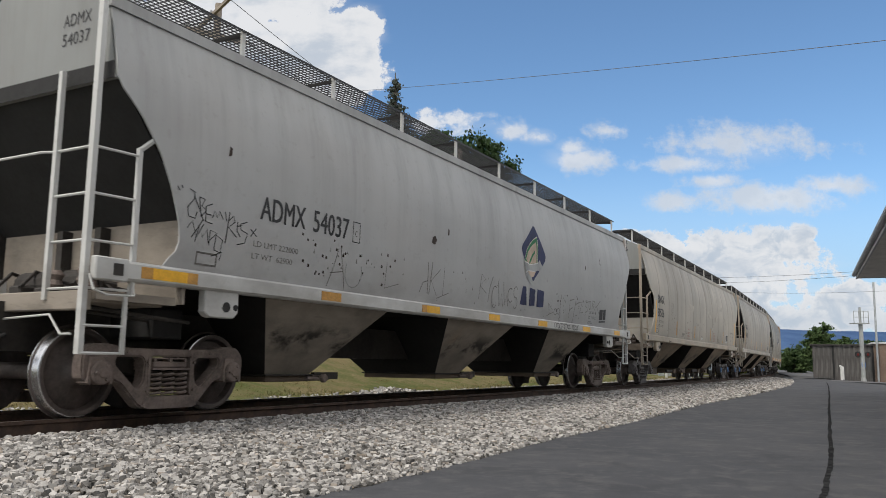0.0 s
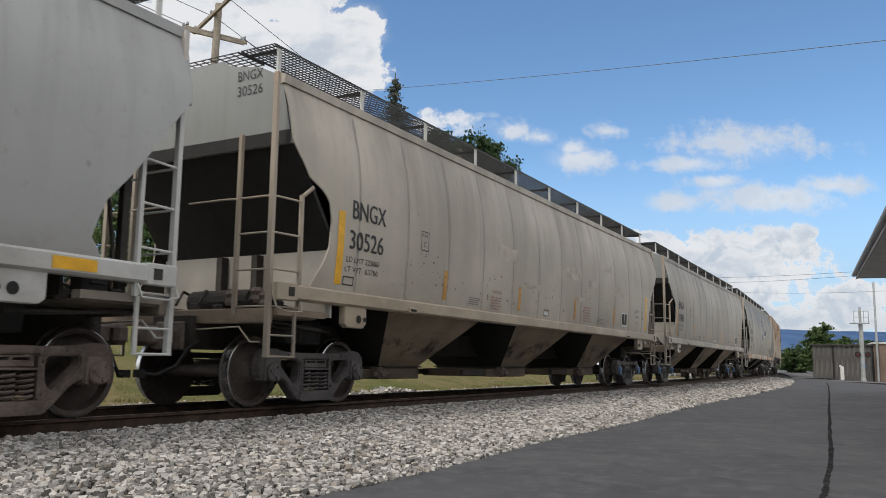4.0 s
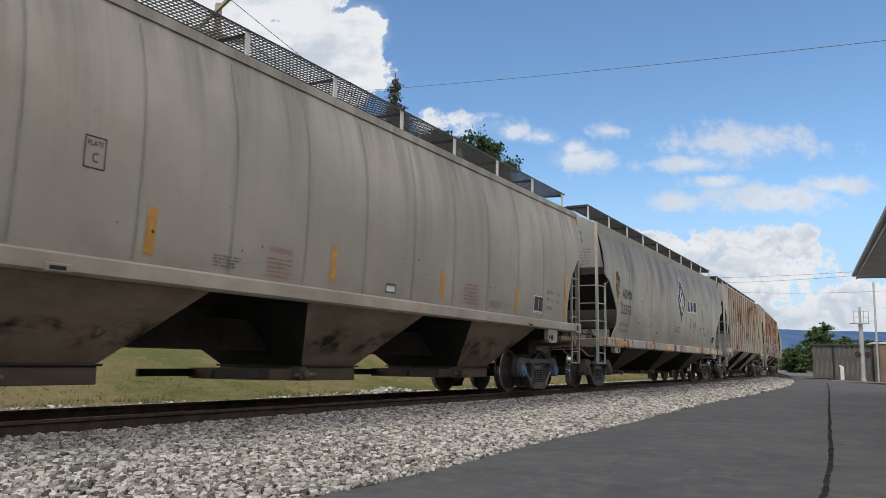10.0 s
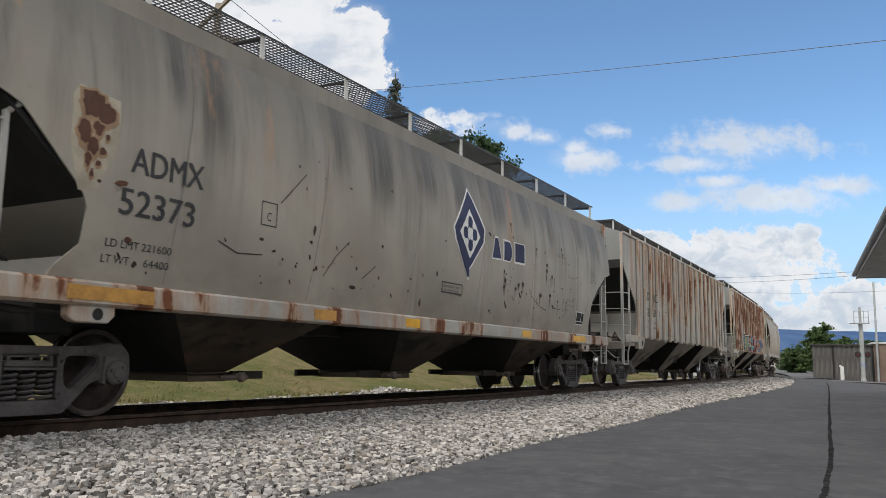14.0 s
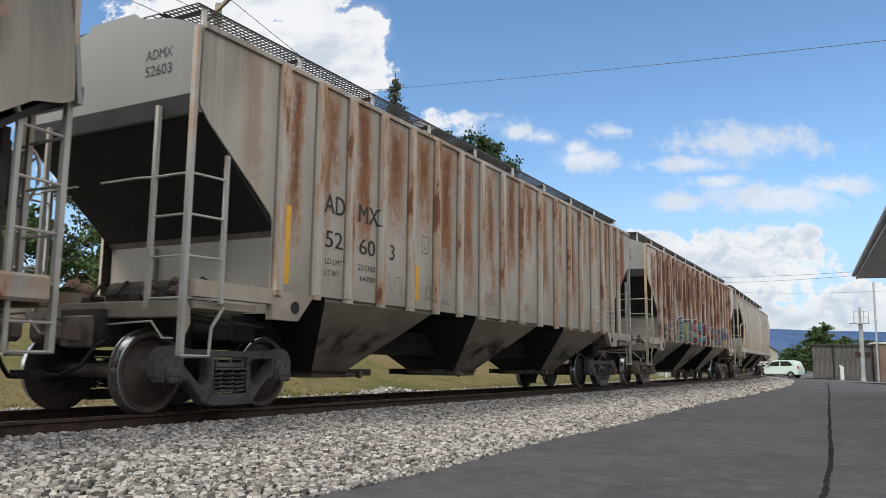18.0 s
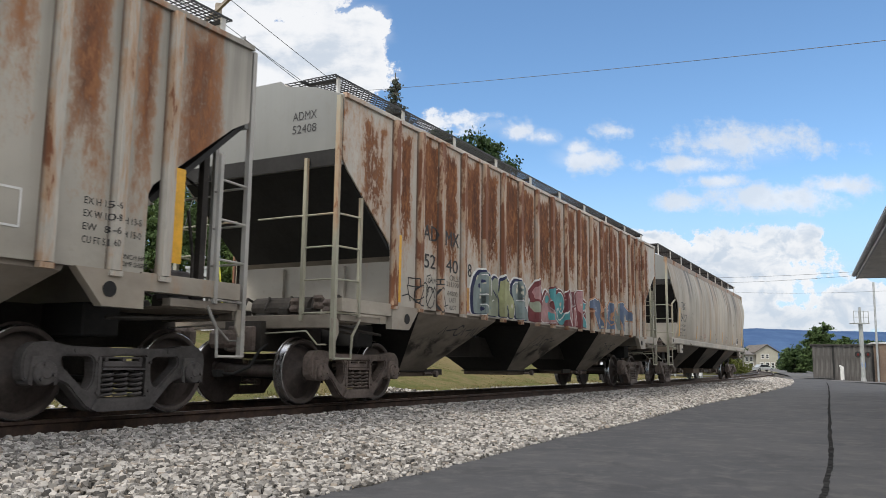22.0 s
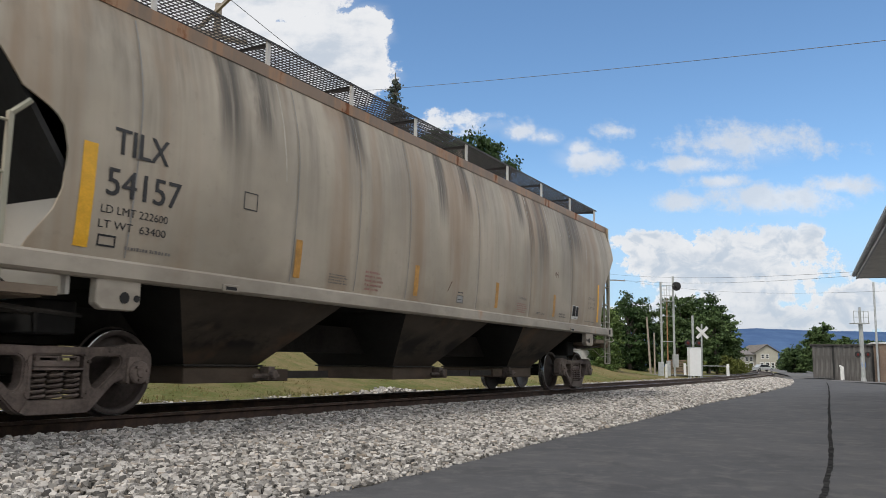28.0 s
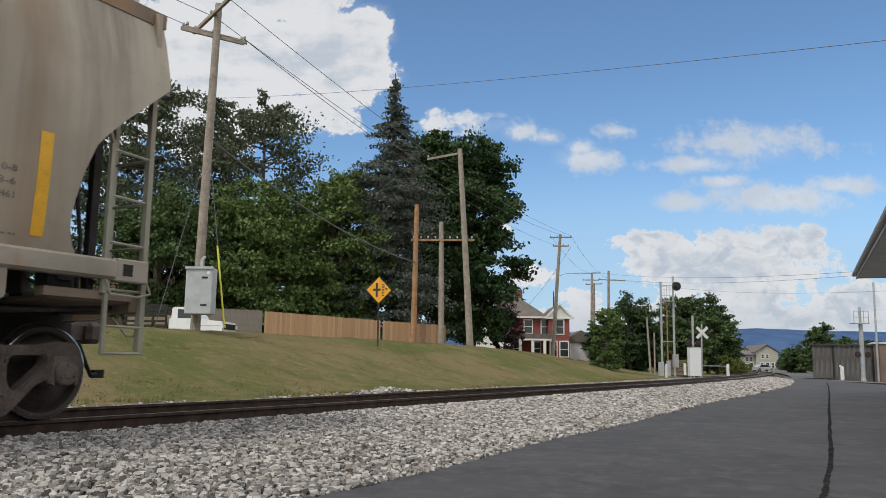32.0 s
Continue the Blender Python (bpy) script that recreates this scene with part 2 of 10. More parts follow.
# ---- mesh helpers ----
def part(name, bm, material, parent, label="", at=None, smooth=False):
    """Links a bmesh, or a mesh made before, as one object under parent."""
    if isinstance(bm, bmesh.types.BMesh):
        mesh = bpy.data.meshes.new(name)
        bmesh.ops.recalc_face_normals(bm, faces=bm.faces)
        bm.to_mesh(mesh)
        bm.free()
        mats = material if isinstance(material, (list, tuple)) else [material]
        for m in mats:
            mesh.materials.append(m)
        if smooth:
            mesh.polygons.foreach_set("use_smooth", [True] * len(mesh.polygons))
            mesh.set_sharp_from_angle(angle=radians(smooth if smooth > 1 else 40))
    else:
        mesh = bm
    ob = new(name, mesh)
    ob.parent = parent
    if at is not None:
        ob.matrix_basis = at
    if label:
        ob["label"] = label
    return ob


def box(bm, x0, x1, y0, y1, z0, z1, bevel=0.0, mi=0):
    vs = [bm.verts.new((x, y, z)) for x in (x0, x1) for y in (y0, y1) for z in (z0, z1)]
    fs = [bm.faces.new([vs[i] for i in q]) for q in ((0, 1, 3, 2), (4, 6, 7, 5), (0, 4, 5, 1), (2, 3, 7, 6), (0, 2, 6, 4), (1, 5, 7, 3))]
    for f in fs:
        f.material_index = mi
    if bevel:
        es = list({e for f in fs for e in f.edges})
        bmesh.ops.bevel(bm, geom=es, offset=bevel, segments=1, affect="EDGES")
    return vs


def prism(bm, pts, a, b, axis="y", mi=0):
    """Polygon pts, swept along an axis from a to b (y: pts are x,z; x: pts are y,z; z: pts are x,y)."""
    def v(p, d):
        return {"y": (p[0], d, p[1]), "x": (d, p[0], p[1]), "z": (p[0], p[1], d)}[axis]
    A = [bm.verts.new(v(p, a)) for p in pts]
    B = [bm.verts.new(v(p, b)) for p in pts]
    n = len(pts)
    fs = [bm.faces.new(A), bm.faces.new(B[::-1])]
    fs += [bm.faces.new((A[i], B[i], B[(i + 1) % n], A[(i + 1) % n])) for i in range(n)]
    for f in fs:
        f.material_index = mi
    return fs


def tube(bm, pts, r, n=8, closed=False, mi=0):
    """Round bar along a line of points."""
    pts = [Vector(p) for p in pts]
    rings = []
    for i, p in enumerate(pts):
        a = pts[max(i - 1, 0)]
        b = pts[min(i + 1, len(pts) - 1)]
        if closed:
            a, b = pts[i - 1], pts[(i + 1) % len(pts)]
        d = (b - a).normalized()
        u = d.orthogonal().normalized() if abs(d.z) > 0.95 else d.cross(Vector((0, 0, 1))).normalized()
        w = d.cross(u)
        rr = r[i] if isinstance(r, (list, tuple)) else r
        rings.append([bm.verts.new(p + (u * math.cos(k * math.tau / n) + w * math.sin(k * math.tau / n)) * rr) for k in range(n)])
    pairs = list(zip(rings, rings[1:])) + ([(rings[-1], rings[0])] if closed else [])
    for A, B in pairs:
        for k in range(n):
            f = bm.faces.new((A[k], A[(k + 1) % n], B[(k + 1) % n], B[k]))
            f.material_index = mi
    if not closed:
        bm.faces.new(rings[0][::-1]).material_index = mi
        bm.faces.new(rings[-1]).material_index = mi


def lathe(bm, prof, n=24, axis="y", mi=None):
    """Turned body: prof is (radius, place along the axis)."""
    rings = []
    for r, d in prof:
        ring = []
        for k in range(n):
            c, s = math.cos(k * math.tau / n) * r, math.sin(k * math.tau / n) * r
            ring.append(bm.verts.new({"y": (c, d, s), "z": (c, s, d), "x": (d, c, s)}[axis]))
        rings.append(ring)
    for j, (A, B) in enumerate(zip(rings, rings[1:])):
        for k in range(n):
            f = bm.faces.new((A[k], A[(k + 1) % n], B[(k + 1) % n], B[k]))
            f.material_index = mi[j] if mi else 0
    for ring, i in ((rings[0][::-1], 0), (rings[-1], -1)):
        if prof[i][0] > 1e-4:
            bm.faces.new(ring)


def thing(name, m=None, label="", category="", group="", kind=""):
    ob = new(name)
    ob.empty_display_size = 0.2
    if m is not None:
        ob.matrix_world = m
    return tagged(ob, label, category, group, kind)


def solid(name, bm, material, label="", category="", group="", kind="", m=None, smooth=False):
    """A one-mesh thing at top level."""
    ob = part(name, bm, material, None, label, m, smooth)
    return tagged(ob, label, category, group, kind)


# ---- the line of the track ----
AL, DC, KA, KB, S1 = 0.51302, 7.886, 0.000153, 0.001686, 23.45
_s = np.linspace(-120, 420, 2701)
_th = AL - KA * np.clip(_s, -60, 200) - KB * np.clip(_s - S1, 0, 170)
_dx, _dy = np.sin(_th), np.cos(_th)
_X = np.concatenate([[0], np.cumsum((_dx[1:] + _dx[:-1]) / 2 * 0.2)])
_Y = np.concatenate([[0], np.cumsum((_dy[1:] + _dy[:-1]) / 2 * 0.2)])
_X += -np.interp(0, _s, _X) - math.cos(AL) * DC
_Y += -np.interp(0, _s, _Y) + math.sin(AL) * DC


def track(s, w=0.0, z=0.0):
    """The place s metres along the track and w metres to its right, as seen towards the crossing."""
    th = np.interp(s, _s, _th)
    return Vector((float(np.interp(s, _s, _X) + math.cos(th) * w), float(np.interp(s, _s, _Y) - math.sin(th) * w), z))


def track_turn(s):
    """Turn about z by which local +x runs along the track."""
    return math.degrees(math.pi / 2 - np.interp(s, _s, _th))


def nearest(x, y):
    """Arrays of (s, w) for arrays of places."""
    x, y = np.atleast_1d(x).astype(float), np.atleast_1d(y).astype(float)
    k = slice(0, None, 5)
    out_s, out_w = np.empty(x.shape), np.empty(x.shape)
    X, Y, S, TH = _X[k], _Y[k], _s[k], _th[k]
    for i in range(0, x.size, 4000):
        d = (X[None] - x[i:i + 4000, None]) ** 2 + (Y[None] - y[i:i + 4000, None]) ** 2
        j = d.argmin(1)
        ex, ey, th = x[i:i + 4000] - X[j], y[i:i + 4000] - Y[j], TH[j]
        out_s[i:i + 4000] = S[j] + ex * np.sin(th) + ey * np.cos(th)
        out_w[i:i + 4000] = ex * np.cos(th) - ey * np.sin(th)
    return out_s, out_w


def road_drop(s, w):
    """The lot falls gently away towards the shed beyond the crossing."""
    a = np.clip((np.asarray(s) - 34) / 26, 0, 1)
    return -np.minimum(0.055 * np.maximum(0, np.asarray(w) - 4), 0.40) * a * a * (3 - 2 * a)


def bed_height(s, w):
    """The ground beside the track; the grass bank rises beyond it."""
    near = np.interp(w, [1.3, 4.2, 6.0], [-0.30, -0.34, -0.34]) + road_drop(s, w)
    crest = np.interp(s, [-60, 40, 52, 62, 70, 200, 400], [1.62, 1.58, 1.35, 0.55, -0.1, -0.1, -0.1])
    back = np.interp(s, [-60, 60, 80, 110, 400], [1.7, 1.8, 1.5, 1.2, 0.2])
    t = np.clip((-5.6 - w) / 6.9, 0, 1)
    t = t * t * (3 - 2 * t) * 0.45 + t * 0.55
    far = -0.30 + (crest + 0.30) * t
    u = np.clip((-14 - w) / 8, 0, 1)
    far = far * (1 - u) + np.maximum(far, back) * u
    far = np.where(w > -5.6, np.interp(w, [-5.6, -3.0, -1.3], [-0.30, -0.33, -0.30]), far)
    return np.where(w > 0, near, far)


# ---- the freight cars ----
# car space: x runs along the train from the first axle, the camera passes on the -y side, z = 0 is the top of the rail
WHEEL_R = 0.447
SHARED = {}


def shared(key, build, material, smooth=False):
    """A mesh that is built once and then used by every car."""
    if key not in SHARED:
        bm = bmesh.new()
        build(bm)
        bmesh.ops.recalc_face_normals(bm, faces=bm.faces)
        mesh = bpy.data.meshes.new(key)
        bm.to_mesh(mesh)
        bm.free()
        for m in (material if isinstance(material, (list, tuple)) else [material]):
            mesh.materials.append(m)
        if smooth:
            mesh.polygons.foreach_set("use_smooth", [True] * len(mesh.polygons))
            mesh.set_sharp_from_angle(angle=radians(35))
        SHARED[key] = mesh
    return SHARED[key]


def mesh_wheel(bm):
    prof = [(0.085, 0.885), (0.130, 0.885), (0.142, 0.83), (0.175, 0.795), (0.25, 0.765), (0.33, 0.742), (0.362, 0.725), (0.374, 0.75), (0.380, 0.806), (0.392, 0.814), (0.428, 0.814), (0.440, 0.806),
            (0.445, 0.79), (0.447, 0.745), (0.452, 0.722), (0.470, 0.712), (0.472, 0.698), (0.462, 0.684), (0.375, 0.684), (0.35, 0.70), (0.145, 0.73), (0.135, 0.69), (0.085, 0.69)]
    mi = [0] * 10 + [1, 1, 1, 1, 0, 1, 0] + [0] * 5
    lathe(bm, prof, 56, "y", mi)


def mesh_axle(bm):
    lathe(bm, [(0.07, -1.10), (0.085, -0.9), (0.105, -0.85), (0.105, -0.69), (0.085, -0.4), (0.085, 0.4), (0.105, 0.69), (0.105, 0.85), (0.085, 0.9), (0.07, 1.10)], 20)


def mesh_cap(bm):
    lathe(bm, [(0.0, 1.185), (0.045, 1.185), (0.055, 1.175), (0.105, 1.17), (0.118, 1.155), (0.12, 1.07), (0.11, 1.05)], 24)
    for k in range(3):
        a = k * math.tau / 3
        lathe_at = Vector((math.cos(a) * 0.075, 0, math.sin(a) * 0.075))
        tube(bm, [lathe_at + Vector((0, 1.165, 0)), lathe_at + Vector((0, 1.195, 0))], 0.017, 6)


def rounded(pts, r, n=4):
    """A polygon with its corners rounded by radius r."""
    out = []
    k = len(pts)
    for i in range(k):
        p, a, b = Vector(pts[i]), Vector(pts[i - 1]), Vector(pts[(i + 1) % k])
        da, db = (a - p), (b - p)
        cut = min(r, da.length * 0.45, db.length * 0.45)
        q0, q1 = p + da.normalized() * cut, p + db.normalized() * cut
        for j in range(n + 1):
            t = j / n
            out.append(tuple(q0 * (1 - t) ** 2 + p * 2 * t * (1 - t) + q1 * t * t))
    return out


def plate_with_holes(bm, outer, holes, y0, y1, lip=0.012):
    """A cast plate with openings through it and softened edges; outlines are in x and z."""
    edges = []
    for ring in [outer] + holes:
        vs = [bm.verts.new((x, y0, z)) for x, z in ring]
        edges += [bm.edges.new((vs[i], vs[(i + 1) % len(vs)])) for i in range(len(vs))]
    made = bmesh.ops.triangle_fill(bm, use_beauty=True, use_dissolve=False, edges=edges)
    front = [f for f in made["geom"] if isinstance(f, bmesh.types.BMFace)]
    rim = [e for e in edges if e.is_valid]
    up = bmesh.ops.extrude_face_region(bm, geom=front)
    moved = [v for v in up["geom"] if isinstance(v, bmesh.types.BMVert)]
    bmesh.ops.translate(bm, verts=moved, vec=(0, y1 - y0, 0))
    tops = set(moved)
    ring = [e for e in bm.edges if e.verts[0] in tops and e.verts[1] in tops and len(e.link_faces) == 2 and e.calc_face_angle(0) > 0.8]
    bmesh.ops.bevel(bm, geom=ring, offset=lip, segments=2, affect="EDGES")
    return rim


def mesh_side_frame(bm):
    """Cast side frame: level top chord, jaws over the bearings, two rounded windows, a narrow spring seat."""
    half = [(0.36, 0.69), (0.62, 0.70), (0.80, 0.735), (0.98, 0.725), (1.075, 0.64), (1.09, 0.52), (1.07, 0.38), (0.985, 0.36), (0.975, 0.475), (0.805, 0.475), (0.795, 0.375), (0.715, 0.37), (0.63, 0.34), (0.41, 0.115), (0.345, 0.085)]
    outer = rounded(half + [(-x, z) for x, z in reversed(half)], 0.05, 3)
    window = [(0.34, 0.605), (0.35, 0.36), (0.42, 0.275), (0.70, 0.525), (0.69, 0.605)]
    holes = [rounded(window, 0.09, 5), rounded([(-x, z) for x, z in reversed(window)], 0.09, 5), rounded([(-0.275, 0.61), (0.275, 0.61), (0.275, 0.205), (-0.275, 0.205)], 0.03, 3)]
    plate_with_holes(bm, outer, holes, 0.965, 1.105, 0.016)
    # thickened top flange, spring seat and column guides
    prism(bm, [(-0.36, 0.10), (-0.30, 0.20), (0.30, 0.20), (0.36, 0.10), (0.30, 0.075), (-0.30, 0.075)], 0.92, 1.135)
    for sx in (-1, 1):
        box(bm, *sorted((sx * 0.265, sx * 0.30)), 0.94, 1.112, 0.22, 0.60)
        for dz in (0.26, 0.55):
            tube(bm, [(sx * 0.312, 1.115, dz), (sx * 0.312, 1.135, dz)], 0.018, 6)
        tube(bm, [(sx * 0.56, 1.10, 0.655), (sx * 0.56, 1.118, 0.655)], 0.02, 6)


def mesh_bolster_end(bm):
    box(bm, -0.235, 0.235, 0.80, 1.10, 0.495, 0.56, 0.012)
    box(bm, -0.255, 0.255, 0.84, 1.125, 0.472, 0.494)
    for x in (-0.225, -0.02, 0.19):
        box(bm, x, x + 0.035, 1.0, 1.105, 0.555, 0.595)
    box(bm, -0.235, 0.235, 0.80, 1.085, 0.585, 0.602)


def mesh_spring(bm):
    pts = []
    for k in range(0, 5 * 12 + 1):
        a = k / 12 * math.tau
        pts.append((math.cos(a) * 0.068, math.sin(a) * 0.068, 0.212 + 0.012 + 0.24 * k / 60))
    tube(bm, pts, 0.0165, 6)


def mesh_adapter(bm):
    prism(bm, [(-0.135, 0.475), (-0.145, 0.35), (-0.105, 0.33), (-0.112, 0.50), (0.112, 0.50), (0.105, 0.33), (0.145, 0.35), (0.135, 0.475), (0.12, 0.60), (-0.12, 0.60)], 0.975, 1.135)


def mesh_beam(bm):
    box(bm, -0.22, 0.22, -0.8, 0.8, 0.42, 0.60, 0.02)
    for sx in (-1, 1):
        tube(bm, [(sx * 0.36, -0.74, 0.36), (sx * 0.36, 0.74, 0.36)], 0.04, 8)
        box(bm, sx * 0.36 - 0.05, sx * 0.36 + 0.09 * sx + 0.05, -0.79, -0.70, 0.28, 0.48)
        box(bm, sx * 0.36 - 0.05, sx * 0.36 + 0.09 * sx + 0.05, 0.70, 0.79, 0.28, 0.48)


WHEELSETS = []


def truck(car, xc, caps, rusty):
    """One four-wheel truck (bogie) under a car; its wheelsets turn."""
    steel = M["steel_rusty"] if rusty else M["steel_dark"]
    tag = "rusty" if rusty else "dark"
    for turn in (0, 180):
        at = pose(xc, 0, 0, 0, 0, turn)
        frame_part = part("side_frame", shared("side_frame_" + tag, mesh_side_frame, steel), None, car, "", at)
        part("bolster_end", shared("bolster_end_" + tag, mesh_bolster_end, steel), None, frame_part)
        for dx in (-0.175, 0.0, 0.175):
            part("spring", shared("spring_" + tag, mesh_spring, steel, True), None, frame_part, "", pose(dx, 1.055, 0))
        for dx in (-0.889, 0.889):
            part("bearing_adapter", shared("bearing_adapter_" + tag, mesh_adapter, steel), None, frame_part, "", pose(dx, 0, 0))
    part("brake_beam", shared("brake_beam", mesh_beam, M["under"]), None, car, "", pose(xc, 0, 0))
    for dx in (-0.889, 0.889):
        axle = part("axle", shared("axle", mesh_axle, M["wheel"], True), None, car, "", pose(xc + dx, 0, WHEEL_R))
        for turn in (0, 180):
            part("wheel", shared("wheel", mesh_wheel, [M["wheel"], M["tread"]], True), None, axle, "", pose(0, 0, 0, 0, 0, turn))
            cm = M["blue_cap"] if caps == "blue" else steel
            part("bearing_cap", shared("bearing_cap_" + (caps or tag), mesh_cap, cm), None, axle, "", pose(0, 0, 0, 0, 0, turn))
        WHEELSETS.append((axle, xc + dx))


def side_width(z, kind):
    """Half width of the body at a height."""
    if kind == "curved":
        return float(np.interp(z, [1.10, 1.36, 1.7, 2.1, 2.6, 3.0, 3.4, 3.8, 4.12], [1.50, 1.535, 1.58, 1.61, 1.626, 1.62, 1.575, 1.48, 1.375]))
    return float(np.interp(z, [1.2, 4.17], [1.50, 1.50]))


def end_cut(z, kind, code, tail):
    """How far the side sheet is cut back from the car's end, by height; the trailing end differs from the leading one."""
    if code == "d" and tail:
        return float(np.interp(z, [1.2, 1.46, 1.77, 2.03, 2.38, 2.77, 2.80], [1.40, 1.45, 1.41, 1.33, 0.93, 0.32, 0.0]))
    if code == "d":
        return float(np.interp(z, [1.2, 1.38, 1.6, 1.95, 2.06, 2.70, 2.80, 2.84], [1.1, 1.19, 1.42, 1.44, 1.38, 0.72, 0.40, 0.0]))
    if kind == "ribbed":
        return float(np.interp(z, [1.2, 2.26, 3.26, 3.27, 4.3], [1.36, 1.36, 0.12, 0.0, 0.0]))
    if tail:
        if code == "a":
            return float(np.interp(z, [1.4, 1.56, 1.68, 2.03, 2.35, 2.92, 3.27], [0.80, 0.89, 0.99, 0.87, 0.59, 0.18, -0.10]))
        return float(np.interp(z, [1.4, 1.56, 1.70, 1.87, 2.21, 2.54, 2.84, 3.28], [0.70, 0.80, 0.85, 0.85, 0.78, 0.65, 0.35, -0.16]))
    if code == "a":
        return float(np.interp(z, [1.4, 1.5, 1.6, 1.7, 1.92, 2.3, 2.61, 2.81, 2.90, 3.25], [0.70, 0.76, 0.83, 0.93, 0.91, 0.76, 0.59, 0.43, 0.36, 0.0]))
    return float(np.interp(z, [1.4, 1.5, 1.62, 1.72, 1.85, 2.04, 2.39, 2.6, 2.71, 2.80, 2.83, 3.29], [0.56, 0.60, 0.66, 0.74, 0.83, 0.90, 0.92, 0.86, 0.76, 0.55, 0.46, 0.10]))


def mesh_grating(length, w0, w1):
    def build(bm):
        t = 0.004
        n = 9
        for k in range(n + 1):
            y = w0 + (w1 - w0) * k / n
            edge = k in (0, n)
            box(bm, 0, length, y - t, y + t, -0.028 if edge else -0.012, 0.0)
        count = int(length / 0.075)
        for k in range(count + 1):
            x = length * k / count
            box(bm, x - 0.006, x + 0.006, w0, w1, -0.016, -0.004)
    return build


def hopper_car(spec):
    """A covered hopper car with all its parts; spec holds what sets it apart."""
    kind, R, paint = spec["kind"], spec["rear_axle"], spec["paint"]
    x0, x1 = -spec["over"][0], R + spec["over"][1]
    ref = 0.46 if kind == "curved" else 0.30
    b0, b1 = x0 + spec["set_back"][0], x1 - spec["set_back"][1]
    eave = spec["eave"]
    z_low = spec["sill"][1] - 0.02
    car = thing(spec["name"], label=spec["label"], category="freight car", group="cars of the train")
    P = lambda name, bm, mat, label="", at=None, smooth=False, parent=car: part(name, bm, mat, parent, label, at, smooth)

    # side sheets
    zs = np.concatenate([np.linspace(z_low, 2.6, 13), np.linspace(2.68, 2.9, 5), np.linspace(3.0, eave, 9)])
    seams = spec.get("seams", [])
    for side in (-1, 1):
        bm = bmesh.new()
        us = sorted(set(np.round(np.linspace(0, 1, 61), 4)) | {round(float((s + d - x0) / (x1 - x0)), 4) for s in seams for d in (-0.1, -0.05, -0.02, 0, 0.02, 0.05, 0.1)})
        grid = []
        for z in zs:
            lo = max(end_cut(z, kind, spec["code"], False) - ref, b0)
            hi = min(R + ref - end_cut(z, kind, spec["code"], True), b1)
            row = []
            for u in us:
                x = min(max(x0 + u * (x1 - x0), lo), hi) if 0 < u < 1 else (lo if u == 0 else hi)
                w = side_width(z, kind)
                if seams:
                    d = min(abs(x - s) for s in seams)
                    w -= 0.016 * math.exp(-(d / 0.045) ** 2) * (1 if 1.45 < z < 3.9 else 0.3)
                row.append(bm.verts.new((x, side * w, z)))
            grid.append(row)
        for A, B in zip(grid, grid[1:]):
            for i in range(len(us) - 1):
                q = (A[i], A[i + 1], B[i + 1], B[i])
                if (q[0].co - q[1].co).length < 1e-5 and (q[2].co - q[3].co).length < 1e-5:
                    continue
                bm.faces.new(q)
        bmesh.ops.remove_doubles(bm, verts=bm.verts, dist=0.0005)
        geo = bmesh.ops.extrude_face_region(bm, geom=list(bm.faces))
        bmesh.ops.translate(bm, verts=[v for v in geo["geom"] if isinstance(v, bmesh.types.BMVert)], vec=(0, -side * 0.02, 0))
        # inner faces dark: shade inside the open ends is put into their colour
        for f in geo["geom"]:
            if isinstance(f, bmesh.types.BMFace):
                f.material_index = 1
        P("side_sheet", bm, [paint, M["under"]], smooth=40)
        # eave rail above the sheet
        bm = bmesh.new()
        we = side_width(eave, kind)
        if kind == "curved":
            dr = spec.get("rail_depth", 0.09)
            prism(bm, [(side * (we - 0.03), eave - dr), (side * (we + 0.055), eave - dr), (side * (we + 0.06), eave + 0.02), (side * (we - 0.02), eave + 0.05)], b0 - 0.02, b1 + 0.02, "x")
        else:
            prism(bm, [(side * (we - 0.03), eave - 0.03), (side * (we + 0.04), eave - 0.03), (side * (we + 0.04), eave + 0.03), (side * (we - 0.03), eave + 0.04)], b0, b1, "x")
        P("eave_rail", bm, spec.get("rail_paint", paint))
        # side sill
        bm = bmesh.new()
        if kind == "curved":
            sw, (s0, s1) = 1.555, spec["sill"]
            prism(bm, [(side * (sw - 0.12), s0), (side * sw, s0), (side * (sw + 0.03), s0 + 0.025), (side * (sw + 0.03), s1 - 0.025), (side * sw, s1), (side * (sw - 0.12), s1)], x0 + 0.06, x1 - 0.06, "x")
            P("side_sill", bm, spec["sill_paint"])
        else:
            bm.free()
            for a, b in ((x0 + 0.05, x0 + 1.40), (x1 - 1.40, x1 - 0.05)):
                bm = bmesh.new()
                box(bm, a, b, *sorted((side * 1.40, side * 1.53)), 1.24, 1.42)
                P("side_sill", bm, spec["sill_paint"])
    # ribs of the flat-sided cars
    if kind == "ribbed":
        def rib(bm):
            prism(bm, [(-0.085, 0.0), (-0.055, 0.075), (0.055, 0.075), (0.085, 0.0)], 1.40, 4.16, "z")
        def rib_foot(bm):
            box(bm, -0.07, 0.07, 0.0, 0.07, 1.345, 1.395)
        xs = spec["ribs"]
        for side in (-1, 1):
            for x in xs:
                at = pose(float(x), side * 1.50, 0, 0, 0, 0 if side > 0 else 180)
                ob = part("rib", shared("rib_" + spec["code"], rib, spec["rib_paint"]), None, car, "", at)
                part("rib_foot", shared("rib_foot_" + spec["code"], rib_foot, spec["rib_paint"]), None, ob)
    # roof, hatch trough and running boards
    bm = bmesh.new()
    we = side_width(eave, kind) - 0.02
